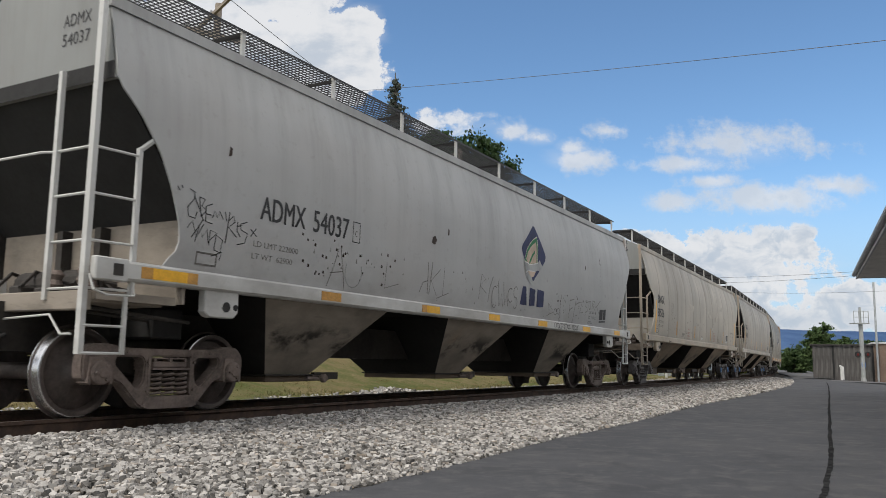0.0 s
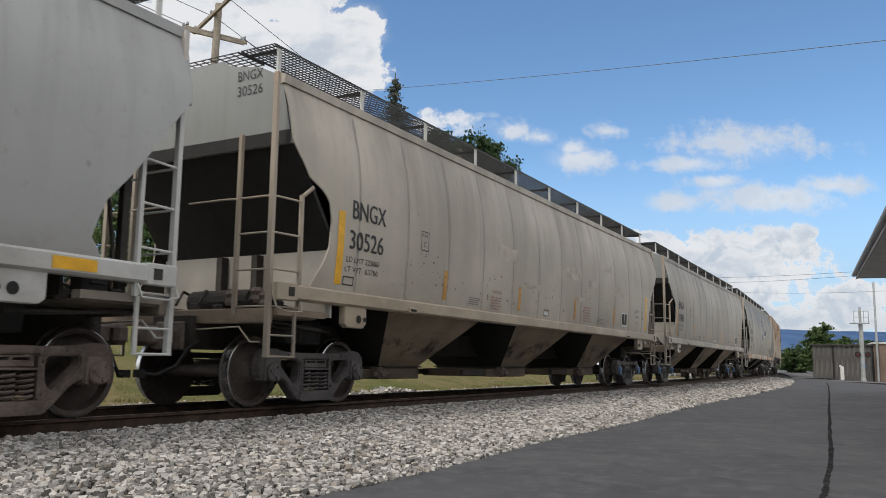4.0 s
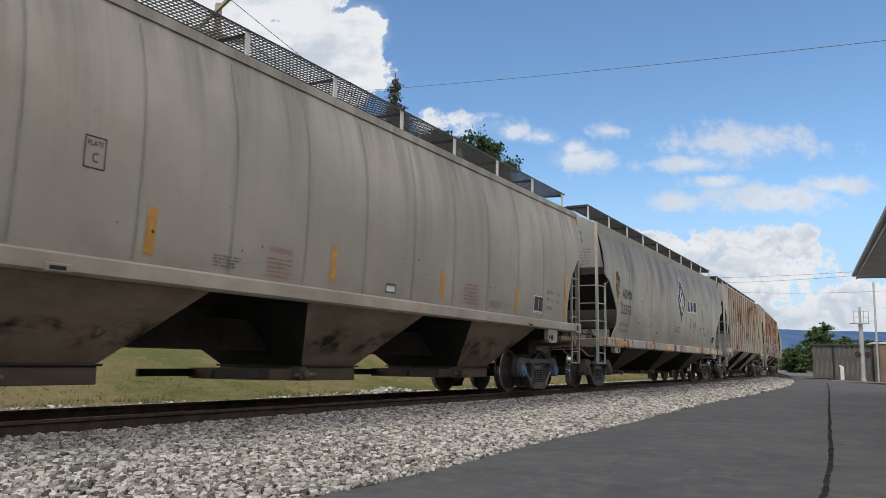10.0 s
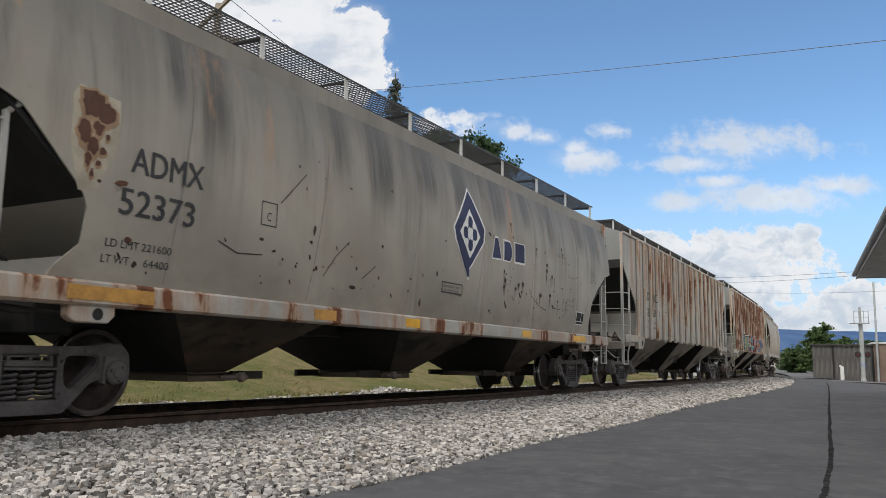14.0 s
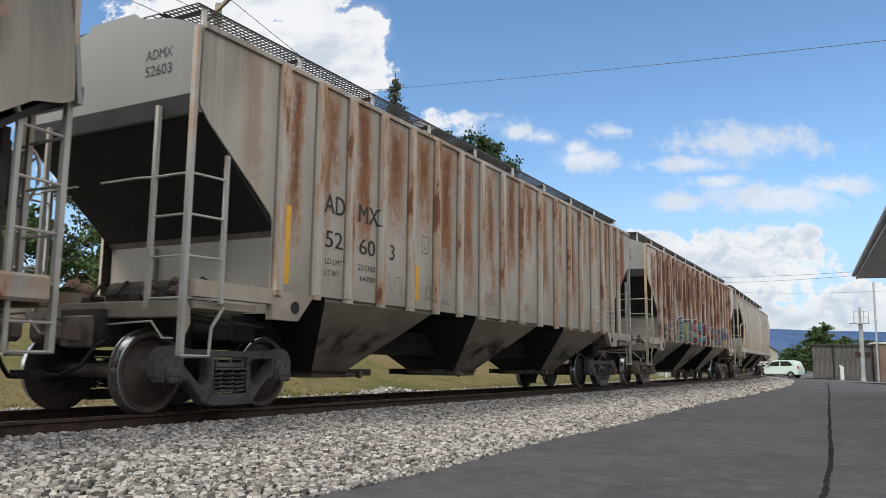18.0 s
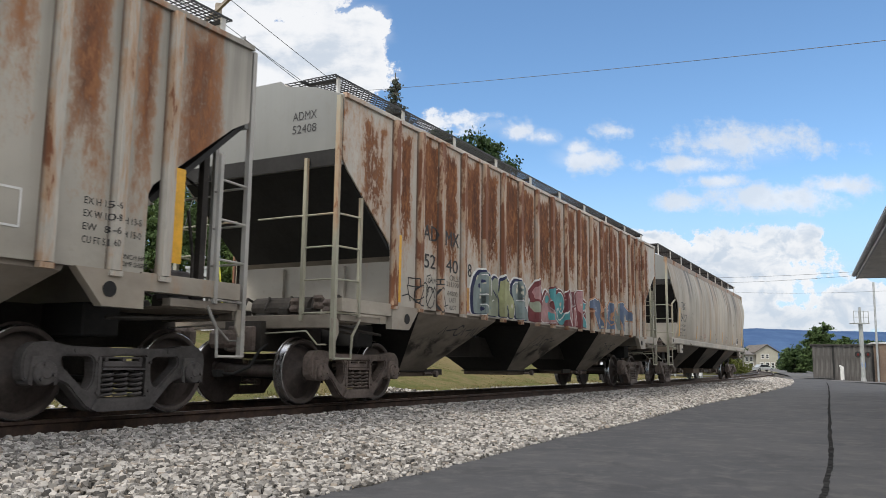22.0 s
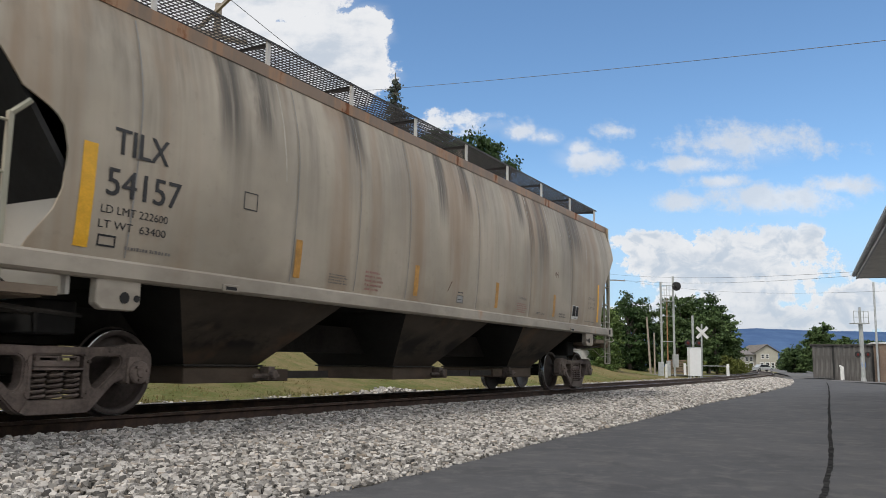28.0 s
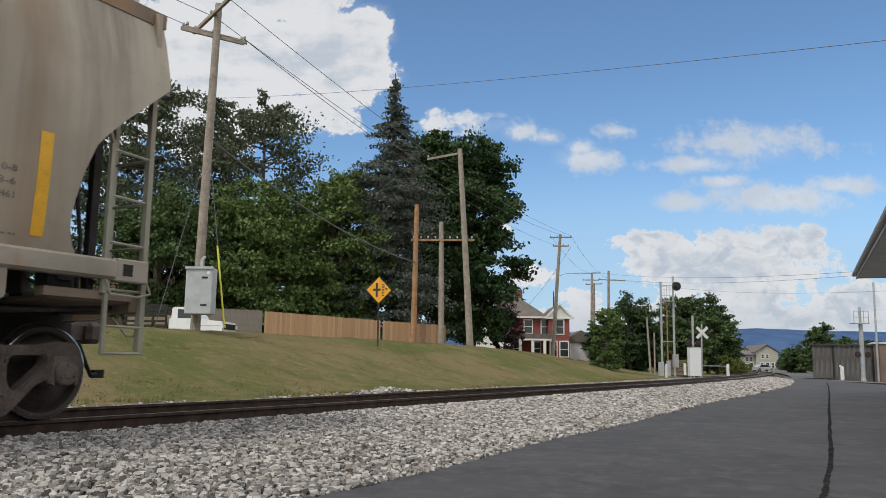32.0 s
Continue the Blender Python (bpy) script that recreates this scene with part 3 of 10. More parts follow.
    prism(bm, [(-we, eave), (-1.0, eave + 0.18), (-0.42, eave + 0.28), (-0.36, eave + 0.36), (0.36, eave + 0.36), (0.42, eave + 0.28), (1.0, eave + 0.18), (we, eave), (we, eave - 0.02), (-we, eave - 0.02)], b0 + 0.01, b1 - 0.01, "x")
    P("roof", bm, spec.get("rail_paint", paint))
    for k in range(5):
        bm = bmesh.new()
        a = x0 + 1.2 + k * (x1 - x0 - 2.4) / 5
        box(bm, a + 0.05, a + (x1 - x0 - 2.4) / 5 - 0.05, -0.34, 0.34, eave + 0.36, eave + 0.43, 0.02)
        P("hatch_cover", bm, paint)
    zg = eave + spec.get("board_up", 0.50 if kind == "curved" else 0.42)
    g0, g1 = x0 + 0.20, b1 - 0.02
    gl = g1 - g0
    for side in (-1, 1):
        a, b = sorted((side * 0.60, side * 1.17))
        key = "running_board_" + spec["code"]
        ob = part("running_board", shared(key, mesh_grating(gl, 0.60, 1.17), M["grate"]), None, car, "", pose(g0, 0, zg) if side > 0 else pose(g1, 0, zg, 0, 0, 180))
        bm_key = "board_post_" + spec["code"]
        def post(bm):
            box(bm, -0.03, 0.03, 1.13, 1.16, eave + 0.10 - zg, -0.005)
            prism(bm, [(0.60, -0.032), (1.15, -0.032), (1.15, -0.09), (0.60, -0.06)], -0.012, 0.012, "x", 1)
        for k in range(10):
            x = 0.12 + (gl - 0.24) * k / 9
            part("board_post", shared(bm_key, post, [spec.get("post_paint", paint), M["black"]]), None, ob, "", pose(x, 0, 0))
    for sx in (0, 1):
        mesh = shared("crossover_board", mesh_grating(0.5, -0.60, 0.60), M["grate"])
        part("crossover_board", mesh, None, car, "", pose(g0 - 0.05 if sx == 0 else g1 - 0.45, 0, zg - 0.03))

    # hoppers between the trucks
    mids, (th, half, zb, wb, drop) = spec["bays"]
    zt, wt = spec["sill"][0] + 0.06, 1.46
    for k, c in enumerate(mids):
        bm = bmesh.new()
        r0 = [bm.verts.new((x, y, zt)) for x, y in ((c - th, -wt), (c + th, -wt), (c + th, wt), (c - th, wt))]
        r1 = [bm.verts.new((x, y, zt - 0.07)) for x, y in ((c - th + 0.03, -wt), (c + th - 0.03, -wt), (c + th - 0.03, wt), (c - th + 0.03, wt))]
        r2 = [bm.verts.new((x, y, zb)) for x, y in ((c - half, -wb), (c + half, -wb), (c + half, wb), (c - half, wb))]
        for A, B in ((r0, r1), (r1, r2)):
            for i in range(4):
                # sides keep their paint; sloping faces get the colour darkened for shade
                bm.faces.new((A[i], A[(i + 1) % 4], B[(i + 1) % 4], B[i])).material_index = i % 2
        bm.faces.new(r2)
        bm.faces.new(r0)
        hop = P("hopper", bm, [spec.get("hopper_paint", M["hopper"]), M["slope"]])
        out = spec["gate_side"][k]
        bm = bmesh.new()
        box(bm, c - half - 0.04, c + half + 0.04, -wb - 0.05, wb + 0.05, zb - 0.025, zb, 0.008)
        P("gate_flange", bm, M["under"], parent=hop)
        bm = bmesh.new()
        box(bm, c - half, c + half, -wb - 0.01, wb + 0.01, zb - drop, zb - 0.025, 0.008)
        P("outlet_gate", bm, hopper_gate, parent=hop)
        bm = bmesh.new()
        e0, e1 = sorted((c + out * half, c + out * (half + (0.62 if drop > 0.15 else 0.22))))
        box(bm, e0, e1, -wb + 0.02, wb - 0.02, zb - drop * 0.95, zb - drop * 0.25, 0.008)
        P("gate_frame", bm, hopper_gate, parent=hop)
        for y in (-wb + 0.06, wb - 0.12):
            bm = bmesh.new()
            f0, f1 = sorted((c + out * (half + 0.2), c + out * (half + (1.55 if drop > 0.15 else 0.75))))
            box(bm, f0, f1, y, y + 0.06, zb - drop * 0.8, zb - drop * 0.8 + 0.10)
            P("gate_rail", bm, M["under"], parent=hop)
        xc = c + out * (half + 0.12)
        bm = bmesh.new()
        tube(bm, [(xc, -wb - 0.14, zb - drop * 0.55), (xc, wb + 0.14, zb - drop * 0.55)], 0.035, 8)
        P("gate_capstan", bm, M["under"], parent=hop)
        bm = bmesh.new()
        lathe(bm, [(0.0, -wb - 0.20), (0.05, -wb - 0.20), (0.062, -wb - 0.185), (0.062, -wb - 0.14), (0.035, -wb - 0.13), (0.0, -wb - 0.13)], 10)
        bmesh.ops.translate(bm, verts=bm.verts, vec=(xc, 0, zb - drop * 0.55))
        P("capstan_head", bm, M["steel_rusty"], parent=hop)
        bm = bmesh.new()
        tube(bm, [(xc - out * 0.30, -wb - 0.10, zb - drop * 0.62), (xc + out * 0.16, -wb - 0.10, zb - drop * 0.62)], 0.028, 8)
        box(bm, xc - 0.06, xc + 0.06, -wb - 0.13, -wb + 0.02, zb - drop * 0.9, zb - 0.02, 0.006)
        P("gate_latch", bm, M["steel_rusty"], parent=hop)
    # sheets that rise between the hoppers and towards both ends, near-black for the shade there
    spans = [(p + th, q - th, (p + q) / 2) for p, q in zip(mids, mids[1:])] + [(1.25, mids[0] - th, 1.25), (mids[-1] + th, R - 1.25, R - 1.25)]
    for p, q, peak in spans:
        bm = bmesh.new()
        low = 0.42 if peak in (p, q) else 0.0
        zp, zq = (zt + low if peak == p else zt - 0.02), (zt + low if peak == q else zt - 0.02)
        crown = zt + 0.5
        if peak == p:
            prism(bm, [(p, zp), (q, zq), (q, zq + 0.03), (p, zp + 0.03)], -wt, wt)
        elif peak == q:
            prism(bm, [(p, zp), (q, zq), (q, zq + 0.03), (p, zp + 0.03)], -wt, wt)
        else:
            prism(bm, [(p, zp), (peak, crown), (q, zq), (q, zq + 0.03), (peak, crown + 0.03), (p, zp + 0.03)], -wt, wt)
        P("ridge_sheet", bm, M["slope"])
    # roping staples under the sill
    if kind == "curved" and spec["code"] in "bcg":
        for side in (-1, 1):
            for x in (2.55, R - 2.45):
                bm = bmesh.new()
                box(bm, x - 0.13, x + 0.13, *sorted((side * 1.586, side * 1.602)), spec["sill"][0] + 0.005, spec["sill"][0] + 0.085, 0.008)
                staple = P("staple", bm, spec["sill_paint"])
                # black plate on the surface, in place of the slot's shaded recess
                bm = bmesh.new()
                box(bm, x - 0.08, x + 0.08, *sorted((side * 1.603, side * 1.606)), spec["sill"][0] + 0.025, spec["sill"][0] + 0.06)
                P("staple_slot", bm, M["black"], parent=staple)
    # centre sill
    bm = bmesh.new()
    box(bm, x0 - 0.15, x1 + 0.15, -0.33, 0.33, spec.get("sill_low", 0.72), 1.12)
    P("centre_sill", bm, M["under"])
    for sgn, xe in ((1, x0), (-1, x1)):
        car_end(car, spec, sgn, xe, P)
    truck(car, 0.889, spec.get("caps_front"), spec.get("rusty", False))
    truck(car, R - 0.889, spec.get("caps_rear"), spec.get("rusty", False))
    return car


def car_end(car, spec, sgn, xe, P):
    """Everything at one end of a car; d runs inwards from the end."""
    kind, paint = spec["kind"], spec["paint"]
    ladder_mat = spec.get("ladder_paint", paint)
    X = lambda d: xe + sgn * d
    eave = spec["eave"]
    back = spec["set_back"][0 if sgn > 0 else 1]
    Y = lambda d: xe + sgn * (d + back)

    def bx(bm, d0, d1, y0, y1, z0, z1, bevel=0.0, mi=0):
        a, b = sorted((X(d0), X(d1)))
        box(bm, a, b, y0, y1, z0, z1, bevel, mi)
    we = side_width(eave, kind)
    top = 2.86 if spec["code"] == "d" else 3.24
    bm = bmesh.new()
    prism(bm, [(-we + 0.005, eave + 0.005), (-1.0, eave + 0.185), (-0.43, eave + 0.285), (-0.365, eave + 0.365), (0.365, eave + 0.365), (0.43, eave + 0.285), (1.0, eave + 0.185), (we - 0.005, eave + 0.005), (side_width(top, kind) - 0.02, top - 0.02), (-side_width(top, kind) + 0.02, top - 0.02)], Y(-0.006), Y(0.045), "x")
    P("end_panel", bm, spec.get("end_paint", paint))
    bm = bmesh.new()
    if kind == "ribbed":
        bx(bm, -0.012, -0.0065, -1.46, 1.46, top - 0.02, top + 0.20)
    else:
        a, b = sorted((Y(-0.012), Y(-0.0065)))
        rim = side_width(top, kind) - 0.03
        prism(bm, [(-rim, top - 0.02), (rim, top - 0.02), (side_width(top + 0.15, kind) - 0.03, top + 0.15), (0.03 - side_width(top + 0.15, kind), top + 0.15)], a, b, "x")
    P("end_panel_foot", bm, M["black"])
    upright = kind == "curved" and spec["code"] != "d" and sgn > 0
    # sloping end of the hopper: black above, grimy grey below
    def slope(d0, z0, d1, z1, w0, w1):
        bm = bmesh.new()
        vs = []
        d0, d1 = max(d0, back + 0.03), d1
        for d, z, w in ((d0, z0, w0), (d1, z1, w1)):
            for y in (-w, w):
                vs.append(bm.verts.new((X(d), y, z)))
        for d, z, w in ((d0, z0, w0), (d1, z1, w1)):
            for y in (-w, w):
                vs.append(bm.verts.new((X(d + 0.04), y, z + 0.04)))
        for q in ((0, 1, 3, 2), (4, 6, 7, 5), (0, 2, 6, 4), (1, 5, 7, 3), (0, 4, 5, 1), (2, 3, 7, 6)):
            bm.faces.new([vs[i] for i in q])
        return bm
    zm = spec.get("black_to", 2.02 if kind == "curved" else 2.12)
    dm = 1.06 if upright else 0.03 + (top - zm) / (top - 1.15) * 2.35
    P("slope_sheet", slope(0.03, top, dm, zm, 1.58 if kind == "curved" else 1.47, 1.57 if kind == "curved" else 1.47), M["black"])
    if not upright:
        P("slope_sheet_foot", slope(dm, zm, 0.03 + (top - 1.46) / (top - 1.15) * 2.35, 1.46, 1.57 if kind == "curved" else 1.47, 1.48), spec.get("end_foot", M["hopper"]))
    # upright bulkhead under the slope
    bm = bmesh.new()
    if kind == "ribbed":
        bx(bm, 1.36, 1.40, -1.46, 1.46, 1.14, zm + 0.03)
        bx(bm, 1.30, 1.36, -0.62, -0.56, 1.14, zm - 0.1)
        bx(bm, 1.30, 1.36, 0.56, 0.62, 1.14, zm - 0.1)
        P("bulkhead", bm, bulkhead_paint)
    elif upright:
        bx(bm, 1.06, 1.10, -1.52, 1.52, 1.14, zm + 0.02)
        P("bulkhead", bm, hopper_grey if spec["code"] == "a" else bulkhead_paint)
        for y in (-0.32, 0.32):
            bm = bmesh.new()
            bx(bm, 0.93, 1.06, y - 0.05, y + 0.05, 1.14, zm - 0.02)
            P("bulkhead_post", bm, M["under"])
    elif sgn > 0:
        bx(bm, 1.30, 1.34, -1.34, 1.34, 1.14, 1.52)
        P("bulkhead", bm, spec.get("end_foot", M["hopper"]))
    else:
        # dark plates added to close the see-through gap at the trailing end
        bx(bm, 1.06, 1.10, -1.34, 1.34, 1.14, top - (1.06 - 0.03) / 2.37 * (top - 1.15) + 0.01)
        P("bulkhead", bm, M["under"])
        run = (top - 1.15) / 2.37
        for d0, d1 in ((0.10, 1.06),) if spec["code"] == "d" else ((0.16, 0.24), (0.48, 1.06)):
            bm = bmesh.new()
            prism(bm, [(X(d0), 1.14), (X(d1), 1.14), (X(d1), top - d1 * run), (X(d0), top - d0 * run)], -0.03, 0.03)
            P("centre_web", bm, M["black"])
    bm = bmesh.new()
    bx(bm, 1.17, 1.60, -0.98, 0.98, 0.80, 1.13, 0.02)
    P("body_bolster", bm, M["black"])
    # end sill and platform
    bm = bmesh.new()
    bx(bm, -0.06, 0.06, -1.45, 1.45, 1.02, 1.20, 0.01)
    bx(bm, 0.06, 1.0, -1.50, -1.38, 1.12, 1.20)
    bx(bm, 0.06, 1.0, 1.38, 1.50, 1.12, 1.20)
    bx(bm, -0.02, 0.9, -1.42, 1.42, 1.10, 1.13)
    P("end_sill", bm, spec.get("platform", M["hopper"]))
    # jacking pads with their holes
    for side in (-1, 1):
        bm = bmesh.new()
        y0, y1 = sorted((side * 1.44, side * 1.545))
        dj = 1.62 if kind == "curved" else 1.72
        dj -= (0.46 if kind == "curved" else 0.30) - spec["over"][0] if sgn > 0 else 0.0
        if kind == "curved":
            low, high = (1.03 if spec["code"] != "d" else 0.9), spec["sill"][0] + 0.02
            prism(bm, [(X(dj - 0.26), high), (X(dj + 0.24), high), (X(dj + 0.24), low + 0.07), (X(dj + 0.17), low), (X(dj - 0.19), low), (X(dj - 0.26), low + 0.05)], y0, y1)
            bmesh.ops.bevel(bm, geom=list(bm.edges), offset=0.010, segments=1, affect="EDGES")
        else:
            prism(bm, [(X(dj - 0.35), 1.40), (X(dj + 0.42), 1.40), (X(dj + 0.12), 1.06), (X(dj - 0.35), 1.06)], y0, y1)
        hz = {"d": 0.98}.get(spec["code"], 1.15 if kind == "curved" else 1.22)
        pad = P("jacking_pad", bm, spec["sill_paint"])
        # solid black discs stand for the shade inside the holes
        bm = bmesh.new()
        tube(bm, [(X(dj + 0.05), side * 1.548, hz), (X(dj + 0.05), side * 1.553, hz)], 0.055 if kind == "curved" else 0.075, 16)
        P("pad_hole", bm, M["black"], parent=pad)
        if kind == "curved" and spec["code"] != "d":
            bm = bmesh.new()
            tube(bm, [(X(dj + 0.19), side * 1.548, hz), (X(dj + 0.19), side * 1.553, hz)], 0.035, 12)
            P("pad_hole", bm, M["black"], parent=pad)
    # ladders on both corners
    for side in (-1, 1):
        rungs = [1.22, 1.66, 2.10, 2.54]
        lad = bmesh.new()
        s = side
        y0, y1 = sorted((s * 1.435, s * 1.50))
        aft = 0.09 if sgn < 0 and spec["code"] in "bc" else 0.0
        bx(lad, -0.085 - aft, -0.03 - aft, y0, y1, 0.62, eave - 0.02)
        ladder = P("corner_ladder", lad, ladder_mat)
        if aft:
            lad = bmesh.new()
            bx(lad, -0.31, -0.18, *sorted((s * 1.40, s * 1.46)), 1.16, 3.16, 0.006)
            P("corner_board", lad, platform_brown, parent=ladder)
        lad = bmesh.new()
        y0, y1 = sorted((s * 0.915, s * 0.965))
        bx(lad, -0.085, -0.035, y0, y1, 1.12, 3.34)
        P("ladder_stile", lad, ladder_mat, parent=ladder)
        lad = bmesh.new()
        y0, y1 = sorted((s * 1.50, s * 1.545))
        bx(lad, 0.40, 0.445, y0, y1, 1.18, 2.62 if kind == "curved" else 2.82)
        if kind == "curved":
            tube(lad, [(X(0.425), s * 1.52, 2.6), (X(0.55), s * 1.60, 2.74)], 0.028, 6)
        P("ladder_stile", lad, ladder_mat, parent=ladder)
        for z in rungs:
            lad = bmesh.new()
            tube(lad, [(X(-0.055), s * 0.945, z), (X(-0.055 - aft), s * 1.47, z)], 0.014, 6)
            P("rung", lad, ladder_mat, parent=ladder)
            lad = bmesh.new()
            tube(lad, [(X(-0.055 - aft), s * 1.47, z), (X(0.425), s * 1.525, z)], 0.014, 6)
            P("rung", lad, ladder_mat, parent=ladder)
        lad = bmesh.new()
        if kind == "curved":
            bx(lad, 0.36, 0.40, *sorted((s * 1.49, s * 1.52)), 0.62, 1.18)
            tube(lad, [(X(-0.06), s * 1.49, 0.63), (X(0.38), s * 1.505, 0.63)], 0.016, 6)
            tube(lad, [(X(-0.06), s * 1.49, 0.88), (X(0.38), s * 1.505, 0.88)], 0.014, 6)
        else:
            tube(lad, [(X(0.5), s * 1.50, 1.15), (X(0.34), s * 1.49, 0.92), (X(0.32), s * 1.49, 0.62), (X(-0.06), s * 1.49, 0.62)], 0.02, 6)
        P("sill_step", lad, ladder_mat, parent=ladder)
        lad = bmesh.new()
        tube(lad, [(X(-0.16), s * 0.2, 2.52), (X(-0.16), s * 0.85, 2.52), (X(-0.05), s * 0.94, 2.54)], 0.013, 6)
        P("grab_iron", lad, ladder_mat, parent=ladder)
    # coupler, hoses and release lever
    bm = bmesh.new()
    bx(bm, -0.50, 0.1, -0.10, 0.10, 0.78, 0.94)
    bx(bm, -0.20, 0.0, -0.24, 0.24, 0.70, 1.05, 0.02)
    bx(bm, -0.66, -0.46, -0.20, 0.16, 0.74, 0.98, 0.05)
    P("coupler", bm, M["steel_rusty"])
    bm = bmesh.new()
    tube(bm, [(X(-0.05), -0.25, 0.95), (X(-0.08), -1.05, 0.98), (X(-0.10), -1.25, 0.80), (X(-0.10), -1.40, 0.80)], 0.012, 6)
    P("release_lever", bm, ladder_mat)
    bm = bmesh.new()
    tube(bm, [(X(-0.05), -0.36, 0.80), (X(-0.22), -0.38, 0.72), (X(-0.36), -0.34, 0.50), (X(-0.52), -0.20, 0.40), (X(-0.68), -0.10, 0.42)], 0.022, 8)
    bx(bm, -0.74, -0.62, -0.14, -0.06, 0.37, 0.46)
    P("brake_hose", bm, M["black"])
    if spec["code"] in "bd" and sgn < 0:
        bm = bmesh.new()
        tube(bm, [(X(-0.20), -0.62 + 0.29 * math.cos(k * math.tau / 20), 2.30 + 0.29 * math.sin(k * math.tau / 20)) for k in range(20)], 0.018, 6, True)
        for k in range(5):
            a = k * math.tau / 5
            tube(bm, [(X(-0.17), -0.62, 2.30), (X(-0.20), -0.62 + 0.29 * math.cos(a), 2.30 + 0.29 * math.sin(a))], 0.012, 5)
        tube(bm, [(X(0.0), -0.62, 2.30), (X(-0.19), -0.62, 2.30)], 0.03, 8)
        P("brake_wheel", bm, ladder_mat)
        bm = bmesh.new()
        bx(bm, -0.12, 0.02, -0.78, -0.46, 2.0, 2.5, 0.02)
        P("brake_housing", bm, M["under"])
    # posts and rigging between the cut side and the ladder
    if sgn < 0:
        for y in (-1.18, 1.18):
            bm = bmesh.new()
            bx(bm, 0.30, 0.38, y - 0.04, y + 0.04, 1.13, top - 0.40 * (top - 1.15) / 2.37)
            P("end_post", bm, M["under"])
        bm = bmesh.new()
        tube(bm, [(X(0.2), -1.05, 1.15), (X(0.22), -1.06, 1.9), (X(0.16), -1.0, 2.5), (X(0.18), -0.7, 2.7)], 0.018, 6)
        P("air_pipe", bm, M["under"])
        bm = bmesh.new()
        tube(bm, [(X(0.48), -1.22, 1.14), (X(0.46), -1.20, 1.7), (X(0.52), -1.16, 2.2)], 0.022, 6)
        P("air_pipe", bm, M["under"])
        bm = bmesh.new()
        bx(bm, 0.50, 0.78, -1.24, -1.02, 1.20, 1.52, 0.02)
        bx(bm, 0.56, 0.72, -1.26, -1.22, 1.28, 1.44, 0.01)
        P("control_valve", bm, M["steel_dark"])
    # bracket plates, end boxes and piping
    if kind == "ribbed":
        for side in (-1, 1):
            bm = bmesh.new()
            prism(bm, [(X(-0.10), 1.14), (X(0.03), 1.14), (X(0.05), 0.96), (X(-0.01), 0.84), (X(-0.10), 0.98)], *sorted((side * 1.465, side * 1.485)))
            P("step_bracket", bm, spec["sill_paint"])
    elif spec["code"] != "d":
        for side in (-1, 1):
            bm = bmesh.new()
            bx(bm, -0.03, 0.34, *sorted((side * 1.50, side * 1.588)), spec["sill"][0] - 0.015, spec["sill"][1] + 0.012, 0.012)
            end_box = P("sill_end", bm, spec["sill_paint"])
            bm = bmesh.new()
            bx(bm, 0.16, 0.27, *sorted((side * 1.589, side * 1.593)), spec["sill"][0] + 0.04, spec["sill"][1] - 0.04)
            P("tag_plate", bm, M["under"], parent=end_box)
            bm = bmesh.new()
            tube(bm, [(X(-0.05), side * 1.53, 1.34), (X(-0.05), side * 1.60, 1.20), (X(0.10), side * 1.60, 1.16), (X(0.40), side * 1.60, 1.17), (X(0.42), side * 1.55, 1.30)], 0.012, 6)
            P("hand_rail", bm, ladder_mat)
    for y in (-1.30, -0.95, 0.95):
        bm = bmesh.new()
        tube(bm, [(X(0.15), y, 1.06), (X(0.9), y, 1.0), (X(1.5), y * 0.9, 0.98)], 0.022, 6)
        P("brake_pipe", bm, M["under"])
    if sgn > 0:
        for k, (d, y, z) in enumerate(((0.25, -1.15, 1.32), (0.42, -0.85, 1.40), (0.55, -1.05, 1.30), (0.34, -0.5, 1.36))):
            bm = bmesh.new()
            lathe(bm, [(0.0, -0.09), (0.07, -0.09), (0.085, -0.05), (0.06, 0.0), (0.085, 0.05), (0.05, 0.10), (0.0, 0.10)], 12, "z")
            bmesh.ops.translate(bm, verts=bm.verts, vec=(X(d), y, z))
            valve = P("brake_valve", bm, M["steel_rusty"])
            bm = bmesh.new()
            tube(bm, [(X(d), y, z), (X(d + 0.12), y - 0.10, z - 0.04), (X(d + 0.15), y - 0.22, z - 0.12), (X(d + 0.02), y - 0.26, z - 0.20)], 0.018, 6)
            P("valve_pipe", bm, M["under"], parent=valve)
    # valves and pipes on the platform
    rnd = random.Random(int(abs(xe) * 100))
    bm = bmesh.new()
    for k in range(5):
        y = -1.25 + k * 0.42
        bx(bm, 0.30, 0.50, y, y + 0.20, 1.14, 1.22 + rnd.random() * 0.12, 0.02)
        tube(bm, [(X(0.3), y, 1.3), (X(0.6), y + 0.2, 1.5), (X(0.9), y + 0.3, 1.45)], 0.02, 6)
    if sgn > 0:
        tube(bm, [(X(0.7), -0.55, 1.35), (X(0.7), 0.5, 1.35)], 0.16, 14)
    P("brake_gear", bm, M["under"])


